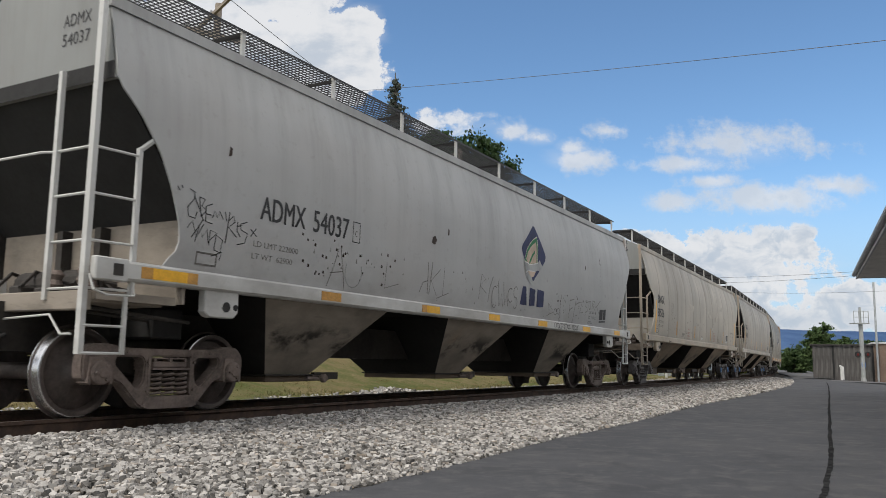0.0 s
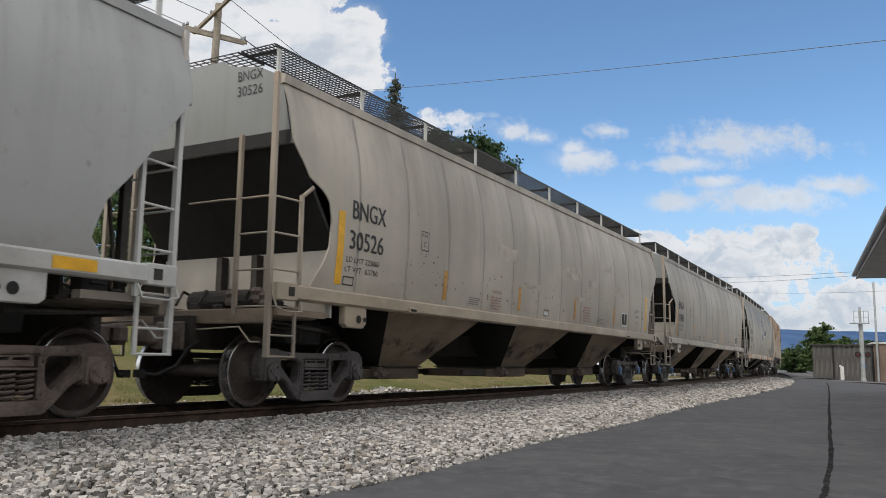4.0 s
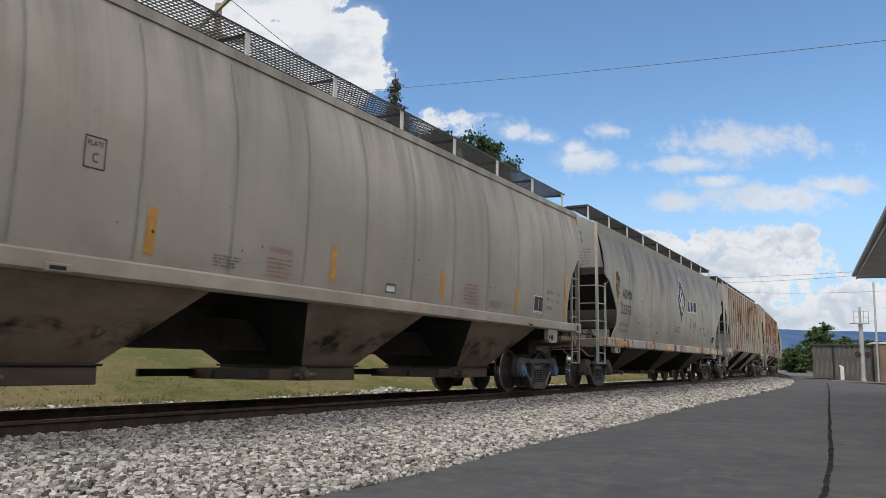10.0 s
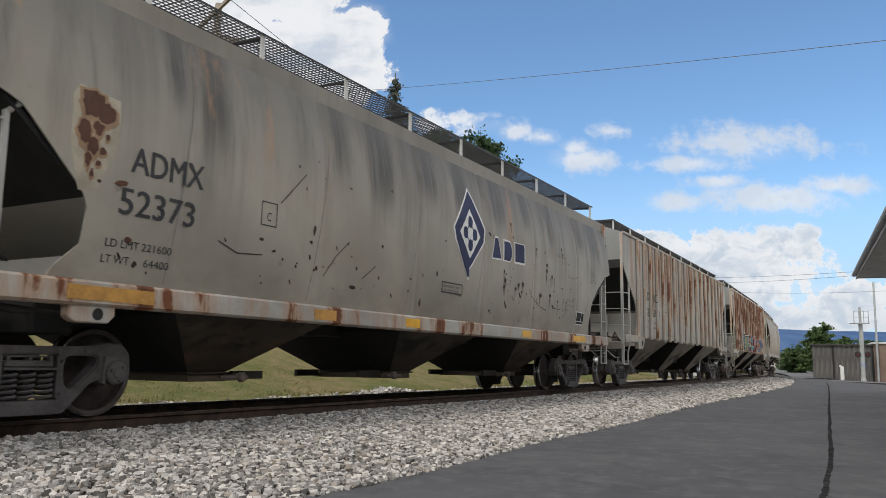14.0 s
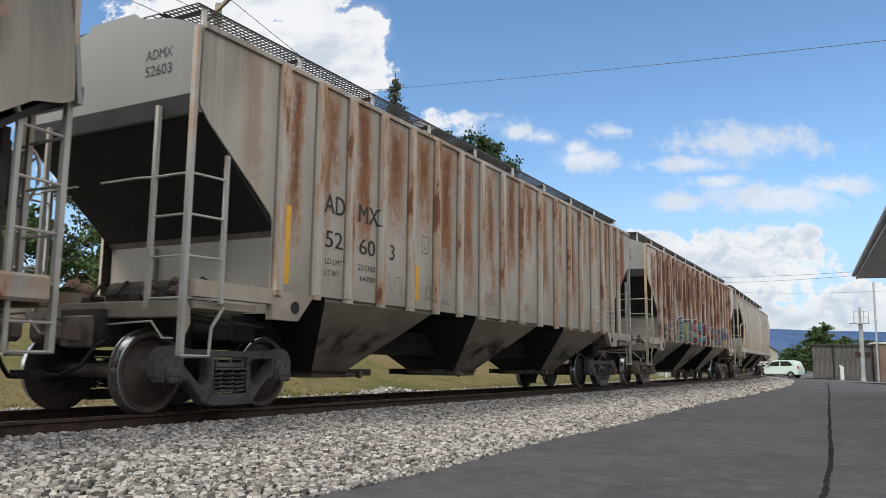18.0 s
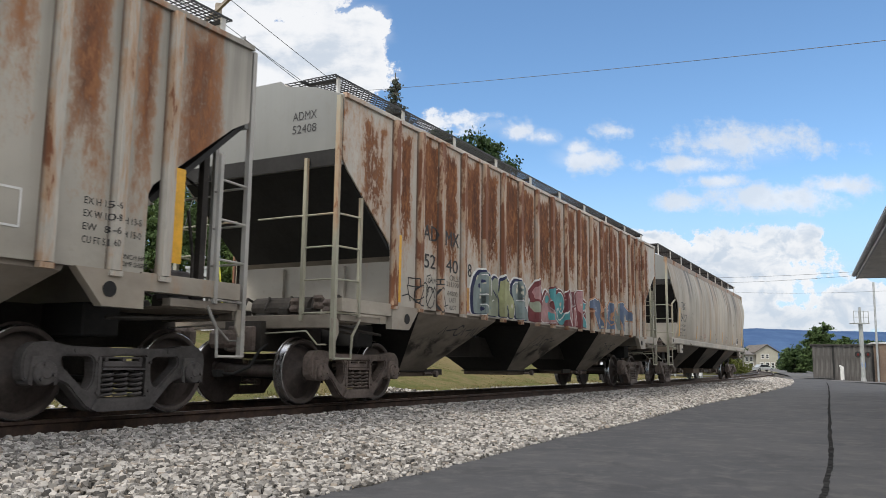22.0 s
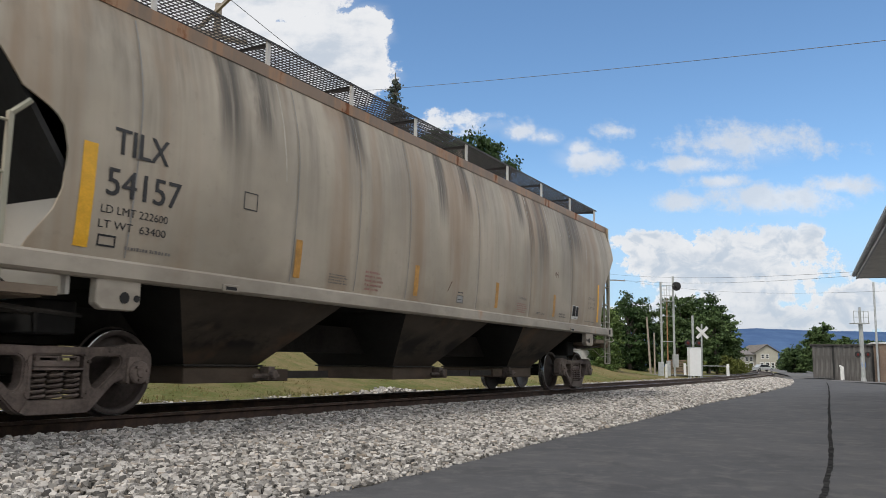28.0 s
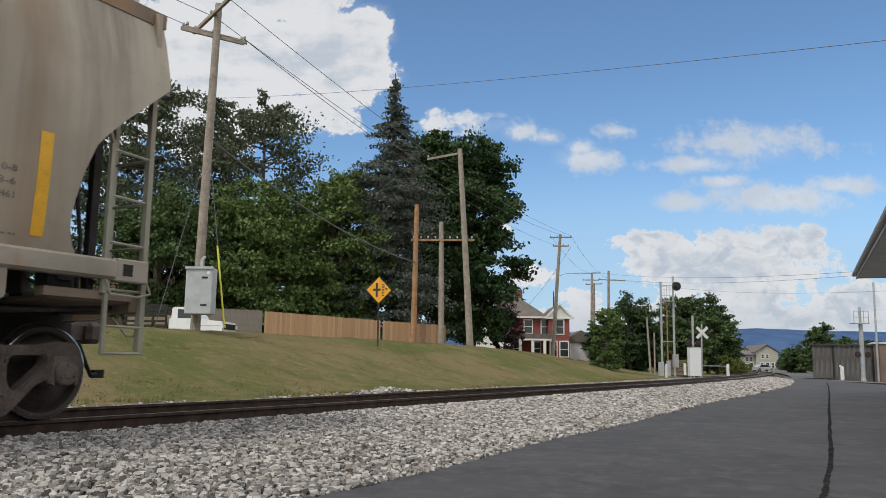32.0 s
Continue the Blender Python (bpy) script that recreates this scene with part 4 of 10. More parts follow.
RIBS = dict(e=(1.15, 1.87, 2.56, 3.34, 4.14, 4.92, 5.72, 6.55, 7.42, 8.30, 9.22, 10.12, 10.93, 11.70, 12.51, 13.29, 14.00, 14.58),
            f=(1.12, 1.84, 2.50, 3.28, 4.09, 4.87, 5.68, 6.52, 7.36, 8.20, 9.05, 9.91, 10.71, 11.49, 12.31, 13.10, 13.81, 14.48))
SPEC = [
    dict(code="a", name="hopper_car", kind="curved", rear_axle=15.80, rusty=True, label="pale grey covered hopper car with smooth curved sides, rolling"),
    dict(code="b", name="hopper_car", kind="curved", rear_axle=16.10, caps_rear="blue", label="warm grey covered hopper car with seamed curved sides, rolling"),
    dict(code="c", name="hopper_car", kind="curved", rear_axle=15.35, caps_front="blue", caps_rear="blue", label="dusty grey covered hopper car with seamed curved sides, rolling"),
    dict(code="d", name="hopper_car", kind="curved", rear_axle=15.60, label="stained grey covered hopper car with chipped curved sides, rolling"),
    dict(code="e", name="hopper_car", kind="ribbed", rear_axle=15.42, ribs=RIBS["e"], label="rust-streaked grey covered hopper car with ribbed sides, rolling"),
    dict(code="f", name="hopper_car", kind="ribbed", rear_axle=15.60, ribs=RIBS["f"], rusty=True, label="heavily rusted covered hopper car with ribbed sides and graffiti, rolling"),
    dict(code="g", name="hopper_car", kind="curved", rear_axle=15.60, rusty=True, label="tan-stained grey covered hopper car with curved sides, last of the train"),
]
FRONT = dict(a=-36.855, b=-18.557, c=0.0, d=17.578, e=35.386, f=53.081, g=71.003)
A, B, C, D, E, F, G = SPEC
for sp in SPEC:
    sp["eave"] = 4.05 if sp["kind"] == "curved" else 4.18
    sp["sill"] = (1.31, 1.50) if sp["kind"] == "curved" else (1.36, 1.42)
    sp["over"] = (0.46, 0.46) if sp["kind"] == "curved" else (0.17, 0.30)
    sp["set_back"] = (0.13, -0.16) if sp["kind"] == "curved" else (0.0, 0.0)
A.update(eave=4.05, set_back=(0.05, -0.10), sill_low=0.64, bays=((3.22, 7.64, 12.05), (1.32, 0.45, 0.41, 0.75, 0.10)), gate_side=(1, 1, 1))
B.update(eave=4.09, bays=((3.52, 8.02, 12.53), (1.47, 0.61, 0.53, 0.75, 0.21)), gate_side=(-1, -1, -1))
C.update(eave=4.09, bays=((3.05, 7.55, 12.03), (1.44, 0.62, 0.53, 0.75, 0.21)), gate_side=(-1, -1, -1))
D.update(eave=4.14, sill=(1.05, 1.28), rail_depth=0.20, over=(0.22, 0.46), set_back=(0.16, -0.10), sill_low=0.97, bays=((3.42, 7.71, 12.0), (1.25, 0.30, 0.44, 0.70, 0.11)), gate_side=(1, -1, -1))
E.update(bays=((3.55, 7.84, 12.12), (1.41, 0.42, 0.45, 0.52, 0.10)), gate_side=(1, -1, -1))
F.update(bays=((3.32, 7.67, 11.92), (1.39, 0.42, 0.45, 0.52, 0.10)), gate_side=(1, 1, -1))
G.update(eave=4.09, bays=((3.35, 7.76, 12.14), (1.42, 0.62, 0.53, 0.75, 0.22)), gate_side=(1, 1, -1), rail_depth=0.13)


def hopper_paint(name, col, seed):
    """Grimy hopper sheet with scuffs along it and greasy black smudges above the gates."""
    m = Nodes(name, 0.75, 0.0, 0.3)
    off = (seed * 4.1, seed * 2.3, seed)
    z = m.xyz()[2]
    a = m.noise(m.scaled(1.1, 1.1, 2.2, off), 1.0, 6, 0.65)
    b = m.noise(m.scaled(2.5, 2.5, 16, off), 1.0, 5, 0.65)
    c = m.noise(m.scaled(1.6, 1.2, 2.6, (off[2], off[0], 3)), 1.0, 6, 0.62, 0.3)
    base = m.mix(m.ramp(a, 0.3, 0.7), tuple(v * 0.68 for v in col), tuple(v * 1.12 for v in col))
    base = m.mix(m.math("MULTIPLY", m.ramp(b, 0.55, 0.72), 0.35), base, tuple(v * 0.45 for v in col))
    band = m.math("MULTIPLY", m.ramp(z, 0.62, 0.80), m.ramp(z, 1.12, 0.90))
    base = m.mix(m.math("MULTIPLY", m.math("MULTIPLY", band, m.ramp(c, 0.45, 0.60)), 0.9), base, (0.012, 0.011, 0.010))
    warm = m.noise(m.scaled(0.9, 0.9, 0.9, (7, off[1], 2)), 1.0, 4, 0.6)
    base = m.mix(m.math("MULTIPLY", m.ramp(warm, 0.55, 0.72), 0.3), base, (0.22, 0.12, 0.06))
    m.color(base)
    m.bump(a, 0.3, 0.02)
    return m.mat


platform_brown = hopper_paint("grimy_platform_brown", (0.26, 0.205, 0.155), 5)
hopper_gate = hopper_paint("grimy_gate_brown", (0.12, 0.09, 0.068), 4)
hopper_grey = hopper_paint("dusty_hopper_grey", (0.27, 0.235, 0.195), 1)
hopper_tan = hopper_paint("grimy_hopper_tan", (0.26, 0.205, 0.148), 2)
hopper_brown = hopper_paint("sooty_hopper_brown", (0.075, 0.060, 0.046), 3)
A.update(paint=car_paint("cool_grey_car_paint", (0.402, 0.405, 0.398), 1, 0.22, 0.0, 0.25, chips=0.25, soot=0.15), hopper_paint=hopper_grey)
B.update(paint=car_paint("warm_grey_car_paint", (0.47, 0.425, 0.355), 2, 0.25, 0.0, 0.5, chips=0.8, soot=0.25), seams=[1.08 + 1.262 * k for k in range(12)], hopper_paint=hopper_tan)
C.update(paint=car_paint("dusty_grey_car_paint", (0.39, 0.355, 0.305), 3, 0.3, 0.0, 0.5, soot=0.4), seams=[0.82 + 1.27 * k for k in range(12)], hopper_paint=hopper_tan)
D.update(paint=car_paint("stained_grey_car_paint", (0.36, 0.33, 0.275), 4, 0.8, 0.10, 0.6, chips=0.6, soot=0.95, rail=True, stains=((1.97, 0.20, 1.1), (2.52, 0.24, 1.5), (4.75, 0.24, 1.3), (5.72, 0.42, 1.6), (7.0, 0.45, 1.2), (8.2, 0.3, 1.3), (9.6, 0.4, 1.2), (10.9, 0.3, 1.0), (12.2, 0.25, 1.3), (14.05, 0.3, 1.1), (15.1, 0.4, 1.3))), rail_paint=car_paint("sooty_rail_paint", (0.235, 0.215, 0.18), 18, 0.3, 0.0, 0.6), seams=[2.10, 4.40, 6.74, 8.97, 11.25, 13.74], hopper_paint=hopper_brown)
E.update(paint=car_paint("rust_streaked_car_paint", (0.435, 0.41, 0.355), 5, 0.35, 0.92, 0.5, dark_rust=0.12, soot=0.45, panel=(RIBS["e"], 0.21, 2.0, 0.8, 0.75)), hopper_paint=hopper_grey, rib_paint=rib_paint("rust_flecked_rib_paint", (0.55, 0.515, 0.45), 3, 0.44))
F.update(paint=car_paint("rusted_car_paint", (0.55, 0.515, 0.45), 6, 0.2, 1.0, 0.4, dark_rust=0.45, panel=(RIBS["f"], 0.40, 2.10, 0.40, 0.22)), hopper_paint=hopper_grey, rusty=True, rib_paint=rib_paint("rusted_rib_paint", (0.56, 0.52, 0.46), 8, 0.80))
G.update(paint=car_paint("tan_stained_car_paint", (0.445, 0.39, 0.31), 7, 0.5, 0.0, 0.7, tan=0.6, soot=0.85, stains=((2.45, 0.30, 1.5), (3.0, 0.18, 1.2), (4.9, 0.22, 1.0), (7.2, 0.22, 1.5), (8.1, 0.15, 1.2), (10.36, 0.24, 1.0), (10.85, 0.12, 1.6), (11.5, 0.30, 1.9), (13.4, 0.60, 1.3))), seams=[1.2, 3.58, 4.9, 6.2, 8.5, 10.8, 13.1], hopper_paint=hopper_brown, rail_paint=car_paint("rusty_rail_paint", (0.235, 0.165, 0.115), 12, 0.3, 0.33, 0.4, dark_rust=0.3))
sill_grey = car_paint("sill_grey_paint", (0.43, 0.385, 0.32), 8, 0.1, 0.38, 0.6, dark_rust=0.2)
sill_white = car_paint("sill_white_paint", (0.56, 0.56, 0.54), 9, 0.1, 0.05, 0.3)
sill_tan = car_paint("sill_tan_paint", (0.46, 0.385, 0.29), 14, 0.1, 0.45, 0.5, dark_rust=0.2)
sill_worn = car_paint("sill_chipped_paint", (0.50, 0.49, 0.45), 11, 0.2, 0.78, 0.5)
bulkhead_paint = car_paint("bulkhead_grey_paint", (0.40, 0.38, 0.34), 13, 0.3, 0.25, 0.4)
# end panels: colour lowered below the sides to offset the sun on them
end_dimmed = car_paint("end_dimmed_paint", (0.245, 0.252, 0.245), 10, 0.25, 0.0, 0.3)
ladder_brown = car_paint("ladder_rust_paint", (0.36, 0.31, 0.25), 15, 0.1, 0.22, 0.6, dark_rust=0.1)
ladder_moss = car_paint("ladder_mossy_paint", (0.37, 0.36, 0.28), 16, 0.2, 0.35, 0.6, dark_rust=0.2)
ladder_grey = car_paint("ladder_grey_paint", (0.43, 0.42, 0.39), 17, 0.2, 0.30, 0.5, dark_rust=0.2)
for sp in SPEC:
    sp["ladder_paint"] = {"b": ladder_brown, "c": ladder_brown, "f": ladder_moss, "g": ladder_moss, "a": sill_white}.get(sp["code"], ladder_grey)
    sp["sill_paint"] = {"a": sill_white, "d": sill_worn, "b": sill_tan}.get(sp["code"], sill_grey)
    sp["end_paint"] = end_dimmed
    sp["platform"] = platform_brown if sp["code"] not in "aef" else hopper_grey
    sp["end_foot"] = hopper_grey if sp["code"] in "aef" else bulkhead_paint
    sp["post_paint"] = sill_white
CARS = {sp["code"]: hopper_car(sp) for sp in SPEC}


# ---- how the train rolls ----
def train_s(t):
    """Way of the third car's first axle along the track, in metres, by time."""
    u = (t - 16) / 16
    return -21.60494 - 61.18178 * u + 2.67450 * u ** 2 - 3.37988 * u ** 3 - 0.85440 * u ** 4 + 2.64230 * u ** 5


def car_pose(code, t):
    s = train_s(t) + FRONT[code]
    R = next(q["rear_axle"] for q in SPEC if q["code"] == code)
    a, b = track(s + 0.889), track(s + R - 0.889)
    th = math.atan2(b.y - a.y, b.x - a.x)
    d = Vector((math.cos(th), math.sin(th), 0))
    return Matrix.Translation(a - d * 0.889) @ Matrix.Rotation(th, 4, "Z")


def train_motion():
    for code, car in CARS.items():
        walk(car, [(k * 0.5, car_pose(code, k * 0.5)) for k in range(65)])
    step = 2 / 15
    for axle, x in WHEELSETS:
        rows = []
        for k in range(241):
            t = k * step
            a = (train_s(0) - train_s(t)) / WHEEL_R
            rows.append((t, Matrix.Translation((x, 0, WHEEL_R)) @ Matrix.Rotation(-a, 4, "Y")))
        walk(axle, rows)


# ---- lettering, stripes, emblems and graffiti on the cars' near sides ----
def rib_height(code, x):
    sp = next(q for q in SPEC if q["code"] == code)
    if sp["kind"] != "ribbed":
        return 0.0
    d = float(np.min(np.abs(np.array(sp["ribs"]) - x)))
    return float(np.interp(d, [0.055, 0.085], [0.075, 0.0]))


def lay(code, name, bm, mat, lift=0.005, label="", sub=0.14):
    """Lays a flat outline, drawn in x and z, onto the side of a car."""
    sp = next(q for q in SPEC if q["code"] == code)
    zs_ = [v.co.z for v in bm.verts]
    for k in range(int(min(zs_) / sub) + 1, int(max(zs_) / sub) + 1):
        bmesh.ops.bisect_plane(bm, geom=list(bm.verts) + list(bm.edges) + list(bm.faces), plane_co=(0, 0, k * sub), plane_no=(0, 0, 1))
    if sp["kind"] == "ribbed":
        xs_ = [v.co.x for v in bm.verts]
        for rx in sp["ribs"]:
            for d in (-0.085, -0.055, 0.055, 0.085):
                if min(xs_) < rx + d < max(xs_):
                    bmesh.ops.bisect_plane(bm, geom=list(bm.verts) + list(bm.edges) + list(bm.faces), plane_co=(float(rx + d), 0, 0), plane_no=(1, 0, 0))
    for v in bm.verts:
        v.co.y = -(side_width(v.co.z, sp["kind"]) + rib_height(code, v.co.x) + lift)
    return part(name, bm, mat, CARS[code], label)


def flat(pts):
    bm = bmesh.new()
    bm.faces.new([bm.verts.new((x, 0, z)) for x, z in pts])
    bmesh.ops.triangulate(bm, faces=bm.faces)
    return bm


def stripe(code, x, z0, z1, w=0.115, mat="ochre", lift=0.005):
    lay(code, "reflective_stripe", flat([(x, z0), (x + w, z0), (x + w, z1), (x, z1)]), M[mat], lift)


def sill_stripe(code, x0, x1, mat="yellow", h=0.11):
    sp = next(q for q in SPEC if q["code"] == code)
    zc = sum(sp["sill"]) / 2
    bm = bmesh.new()
    box(bm, x0, x1, -1.5905, -1.586, zc - h / 2, zc + h / 2)
    part("reflective_stripe", bm, M[mat], CARS[code])


def frame_box(code, x0, x1, z0, z1, t=0.012, mat="ink"):
    bm = bmesh.new()
    for a, b, c_, d_ in ((x0, x1, z0, z0 + t), (x0, x1, z1 - t, z1), (x0, x0 + t, z0 + t, z1 - t), (x1 - t, x1, z0 + t, z1 - t)):
        vs = [bm.verts.new(p_) for p_ in ((a, 0, c_), (b, 0, c_), (b, 0, d_), (a, 0, d_))]
        bm.faces.new(vs)
    lay(code, "stencil_frame", bm, M[mat])


def glyphs(text, h, width=None):
    """Flat letter shapes in x and z, from the built-in font; h is the height of a capital."""
    cu = bpy.data.curves.new("letters", "FONT")
    cu.body, cu.size, cu.resolution_u = text, h / 0.69, 3
    ob = new("letters", cu)
    bpy.context.view_layer.update()
    mesh = bpy.data.meshes.new_from_object(ob.evaluated_get(bpy.context.evaluated_depsgraph_get()))
    bm = bmesh.new()
    bm.from_mesh(mesh)
    bpy.data.objects.remove(ob)
    bpy.data.meshes.remove(mesh)
    bpy.data.curves.remove(cu)
    lo, hi = min(v.co.x for v in bm.verts), max(v.co.x for v in bm.verts)
    f = 1.0 if width is None else width / (hi - lo)
    for v in bm.verts:
        v.co = ((v.co.x - lo) * f, 0, v.co.y)
    return bm


def letters(code, text, x, z, h, width=None, mat="ink", bold=0.0):
    if h < 0.18:
        bm = glyphs(text, h, width)
        bmesh.ops.translate(bm, verts=bm.verts, vec=(x, 0, z))
        tagged(lay(code, "lettering", bm, M[mat], 0.0055), kind="stuff")
        return
    # large characters: each one a part of its own, struck twice for a bold line
    for dx, lift in ((0.0, 0.0055), (0.010, 0.0068)):
        whole = glyphs(text, h, width)
        left = set(whole.verts)
        while left:
            seen, todo = set(), [next(iter(left))]
            while todo:
                v = todo.pop()
                if v not in seen:
                    seen.add(v)
                    todo += [e.other_vert(v) for e in v.link_edges]
            left -= seen
            bm = bmesh.new()
            twin = {v: bm.verts.new((v.co.x + x + dx, 0, v.co.z + z)) for v in seen}
            for f in {f for v in seen for f in v.link_faces}:
                bm.faces.new([twin[v] for v in f.verts])
            lay(code, "letter", bm, M[mat], lift)
        whole.free()


def end_letters(code, rows, y0=-0.62, z=3.84, h=0.12):
    """Marks on the panel at the leading end of a car."""
    sp = next(q for q in SPEC if q["code"] == code)
    xe = -sp["over"][0] + sp["set_back"][0]
    for k, text in enumerate(rows):
        bm = glyphs(text, h, 0.42)
        for v in bm.verts:
            v.co = (xe - 0.011, y0 - v.co.x, z - k * (h + 0.07) + v.co.z)
        tagged(part("lettering", bm, M["ink"], CARS[code]), kind="stuff")


def bars(code, x0, x1, z0, z1, rows, mat="ink_faded", seed=1, gap=0.45):
    """Small stencil print that is too worn to read."""
    r = random.Random(seed)
    rows = rows if rows < 3 else rows + 1
    dz = (z1 - z0) / rows
    bm = bmesh.new()
    for k in range(rows):
        x = x0
        end = x1 - r.uniform(0, 0.25) * (x1 - x0)
        while x < end:
            w = r.uniform(0.012, 0.034)
            a, b = z0 + k * dz, z0 + (k + 1 - gap - r.uniform(0, 0.12)) * dz
            vs = [bm.verts.new(p_) for p_ in ((x, 0, a), (min(x + w, end), 0, a), (min(x + w, end), 0, b), (x, 0, b))]
            bm.faces.new(vs)
            x += w + (0.03 if r.random() < 0.2 else 0.011)
    tagged(lay(code, "stencil_print", bm, M[mat], 0.005, sub=0.3), kind="stuff")


def stroke(code, pts, w=0.018, mat="ink", name="graffiti_stroke", lift=0.007):
    """A painted line of some width along points in x and z."""
    P_ = [Vector((x, 0, z)) for x, z in pts]
    bm = bmesh.new()
    prev = None
    for i, p_ in enumerate(P_):
        d = (P_[min(i + 1, len(P_) - 1)] - P_[max(i - 1, 0)]).normalized()
        n = Vector((-d.z, 0, d.x)) * w / 2
        cur = (bm.verts.new(p_ - n), bm.verts.new(p_ + n))
        if prev:
            bm.faces.new((prev[0], cur[0], cur[1], prev[1]))
        prev = cur
    return lay(code, name, bm, M[mat], lift)


def arc(cx, cz, rx, rz, a0, a1, n=10):
    return [(cx + rx * math.cos(radians(a0 + (a1 - a0) * k / n)), cz + rz * math.sin(radians(a0 + (a1 - a0) * k / n))) for k in range(n + 1)]


def scribble(code, x0, x1, z0, z1, seed, n=9, w=0.018, mat="ink"):
    """Loose tag strokes that spell nothing."""
    r = random.Random(seed)
    step = (x1 - x0) / n
    for k in range(n):
        cx = x0 + (k + 0.5) * step
        lean = r.uniform(-0.2, 0.2) * step
        kind = r.choice("lcvs")
        h0, h1 = z0 + r.uniform(0, 0.3) * (z1 - z0), z1 - r.uniform(0, 0.35) * (z1 - z0)
        if kind == "l":
            pts = [(cx - lean, h0), (cx, (h0 + h1) / 2), (cx + lean + 0.3 * step, h1)]
        elif kind == "c":
            pts = arc(cx, (h0 + h1) / 2, step * 0.55, (h1 - h0) / 2, 60, 310)
        elif kind == "v":
            pts = [(cx - step * 0.5, h1), (cx - step * 0.1, h0), (cx + step * 0.25, (h0 + h1) / 2), (cx + step * 0.6, h0)]
        else:
            pts = arc(cx, h0 + 0.72 * (h1 - h0), step * 0.4, 0.25 * (h1 - h0), 30, 250, 8) + arc(cx, h0 + 0.26 * (h1 - h0), step * 0.4, 0.25 * (h1 - h0), 90, -140, 8)
        stroke(code, pts, w, mat)


def worn_spray(name, col):
    """Spray paint, mottled and faded, with rust coming through in runs."""
    m = Nodes(name, 0.65, 0.0, 0.3)
    a = m.noise(m.p, 2.2, 6, 0.65)
    b = m.noise(m.scaled(13, 10, 3.0), 1.0, 5, 0.65)
    c = m.mix(m.ramp(a, 0.3, 0.7), tuple(v * 0.72 for v in col), tuple(min(1.0, v * 1.18) for v in col))
    c = m.mix(m.math("MULTIPLY", m.ramp(b, 0.56, 0.74), 0.4), c, (0.16, 0.12, 0.09))
    m.color(c)
    m.bump(b, 0.08, 0.004)
    return m.mat


def rust_wash():
    """Thin rust run-off that lets the paint show through."""
    m = Nodes("rust_wash", 0.7, 0.0, 0.3)
    m.color((0.27, 0.17, 0.11))
    m.put(m.ramp(m.noise(m.scaled(20, 12, 4), 1.0, 5, 0.65), 0.3, 0.75, 0.08, 0.7), m.bsdf.inputs["Alpha"])
    return m.mat


M["rust_wash"] = rust_wash()
for key, col in dict(navy=(0.030, 0.038, 0.098), cream=(0.52, 0.50, 0.40), sage=(0.30, 0.33, 0.25), slate=(0.23, 0.28, 0.275), pink=(0.44, 0.25, 0.25), maroon=(0.19, 0.050, 0.055),
                     teal=(0.10, 0.34, 0.36), blue=(0.135, 0.185, 0.28), peach=(0.50, 0.27, 0.16), tan=(0.34, 0.22, 0.13), rust=(0.10, 0.045, 0.028), scar=(0.045, 0.03, 0.024), haze=(0.27, 0.27, 0.265), olive=(0.36, 0.37, 0.20), scrape=(0.44, 0.39, 0.30), buff=(0.50, 0.40, 0.31), ash=(0.36, 0.37, 0.37), leaf=(0.035, 0.18, 0.08), patch=(0.44, 0.402, 0.338)).items():
    M["g_" + key] = worn_spray("worn_%s_spray_paint" % key, col)

# smooth pale car
letters("a", "ADMX", 1.60, 2.18, 0.27, 0.80)
letters("a", "54037", 2.56, 2.18, 0.27, 0.74)
frame_box("a", 3.40, 3.57, 2.16, 2.44)
letters("a", "C", 3.455, 2.24, 0.08, 0.05, "ink_faded")
letters("a", "LD LMT 222000", 1.53, 1.86, 0.065, 0.78, "ink_faded")
letters("a", "LT WT  62900", 1.52, 1.72, 0.065, 0.70, "ink_faded")
end_letters("a", ["ADMX", "54037"], -0.74, 3.86, 0.13)
for x0_, x1_, mt in ((0.02, 0.16, "ochre"), (0.16, 0.60, "yellow"), (0.60, 0.74, "ochre"), (2.82, 3.23, "ochre"), (5.30, 5.44, "ochre"), (5.44, 5.85, "yellow"), (7.62, 8.07, "yellow"), (9.89, 10.36, "yellow"), (12.53, 13.05, "yellow"), (14.9, 15.35, "yellow")):
    sill_stripe("a", x0_, x1_, mt)
lay("a", "emblem", flat([(9.62, 3.35), (9.69, 3.33), (10.16, 2.83), (10.19, 2.76), (10.14, 2.68), (9.99, 2.55), (9.86, 2.45), (9.54, 2.21), (9.48, 2.26), (9.12, 2.57), (9.05, 2.67), (8.99, 2.76), (8.98, 2.83), (9.02, 2.89)]), M["g_navy"], 0.005, "navy diamond emblem with buff and green leaf, scraped")
lay("a", "emblem_leaf", flat([(9.1, 2.56), (9.14, 2.69), (9.22, 2.83), (9.39, 2.97), (9.56, 3.07), (9.77, 3.15), (9.78, 2.92), (9.75, 2.6), (9.59, 2.56), (9.35, 2.53), (9.23, 2.56)]), M["g_cream"], 0.007)
lay("a", "emblem_leaf", flat([(9.11, 2.59), (9.16, 2.72), (9.26, 2.85), (9.42, 2.97), (9.56, 3.05), (9.75, 3.12), (9.76, 2.91), (9.72, 2.59), (9.52, 2.54), (9.28, 2.55)]), M["g_leaf"], 0.0085)
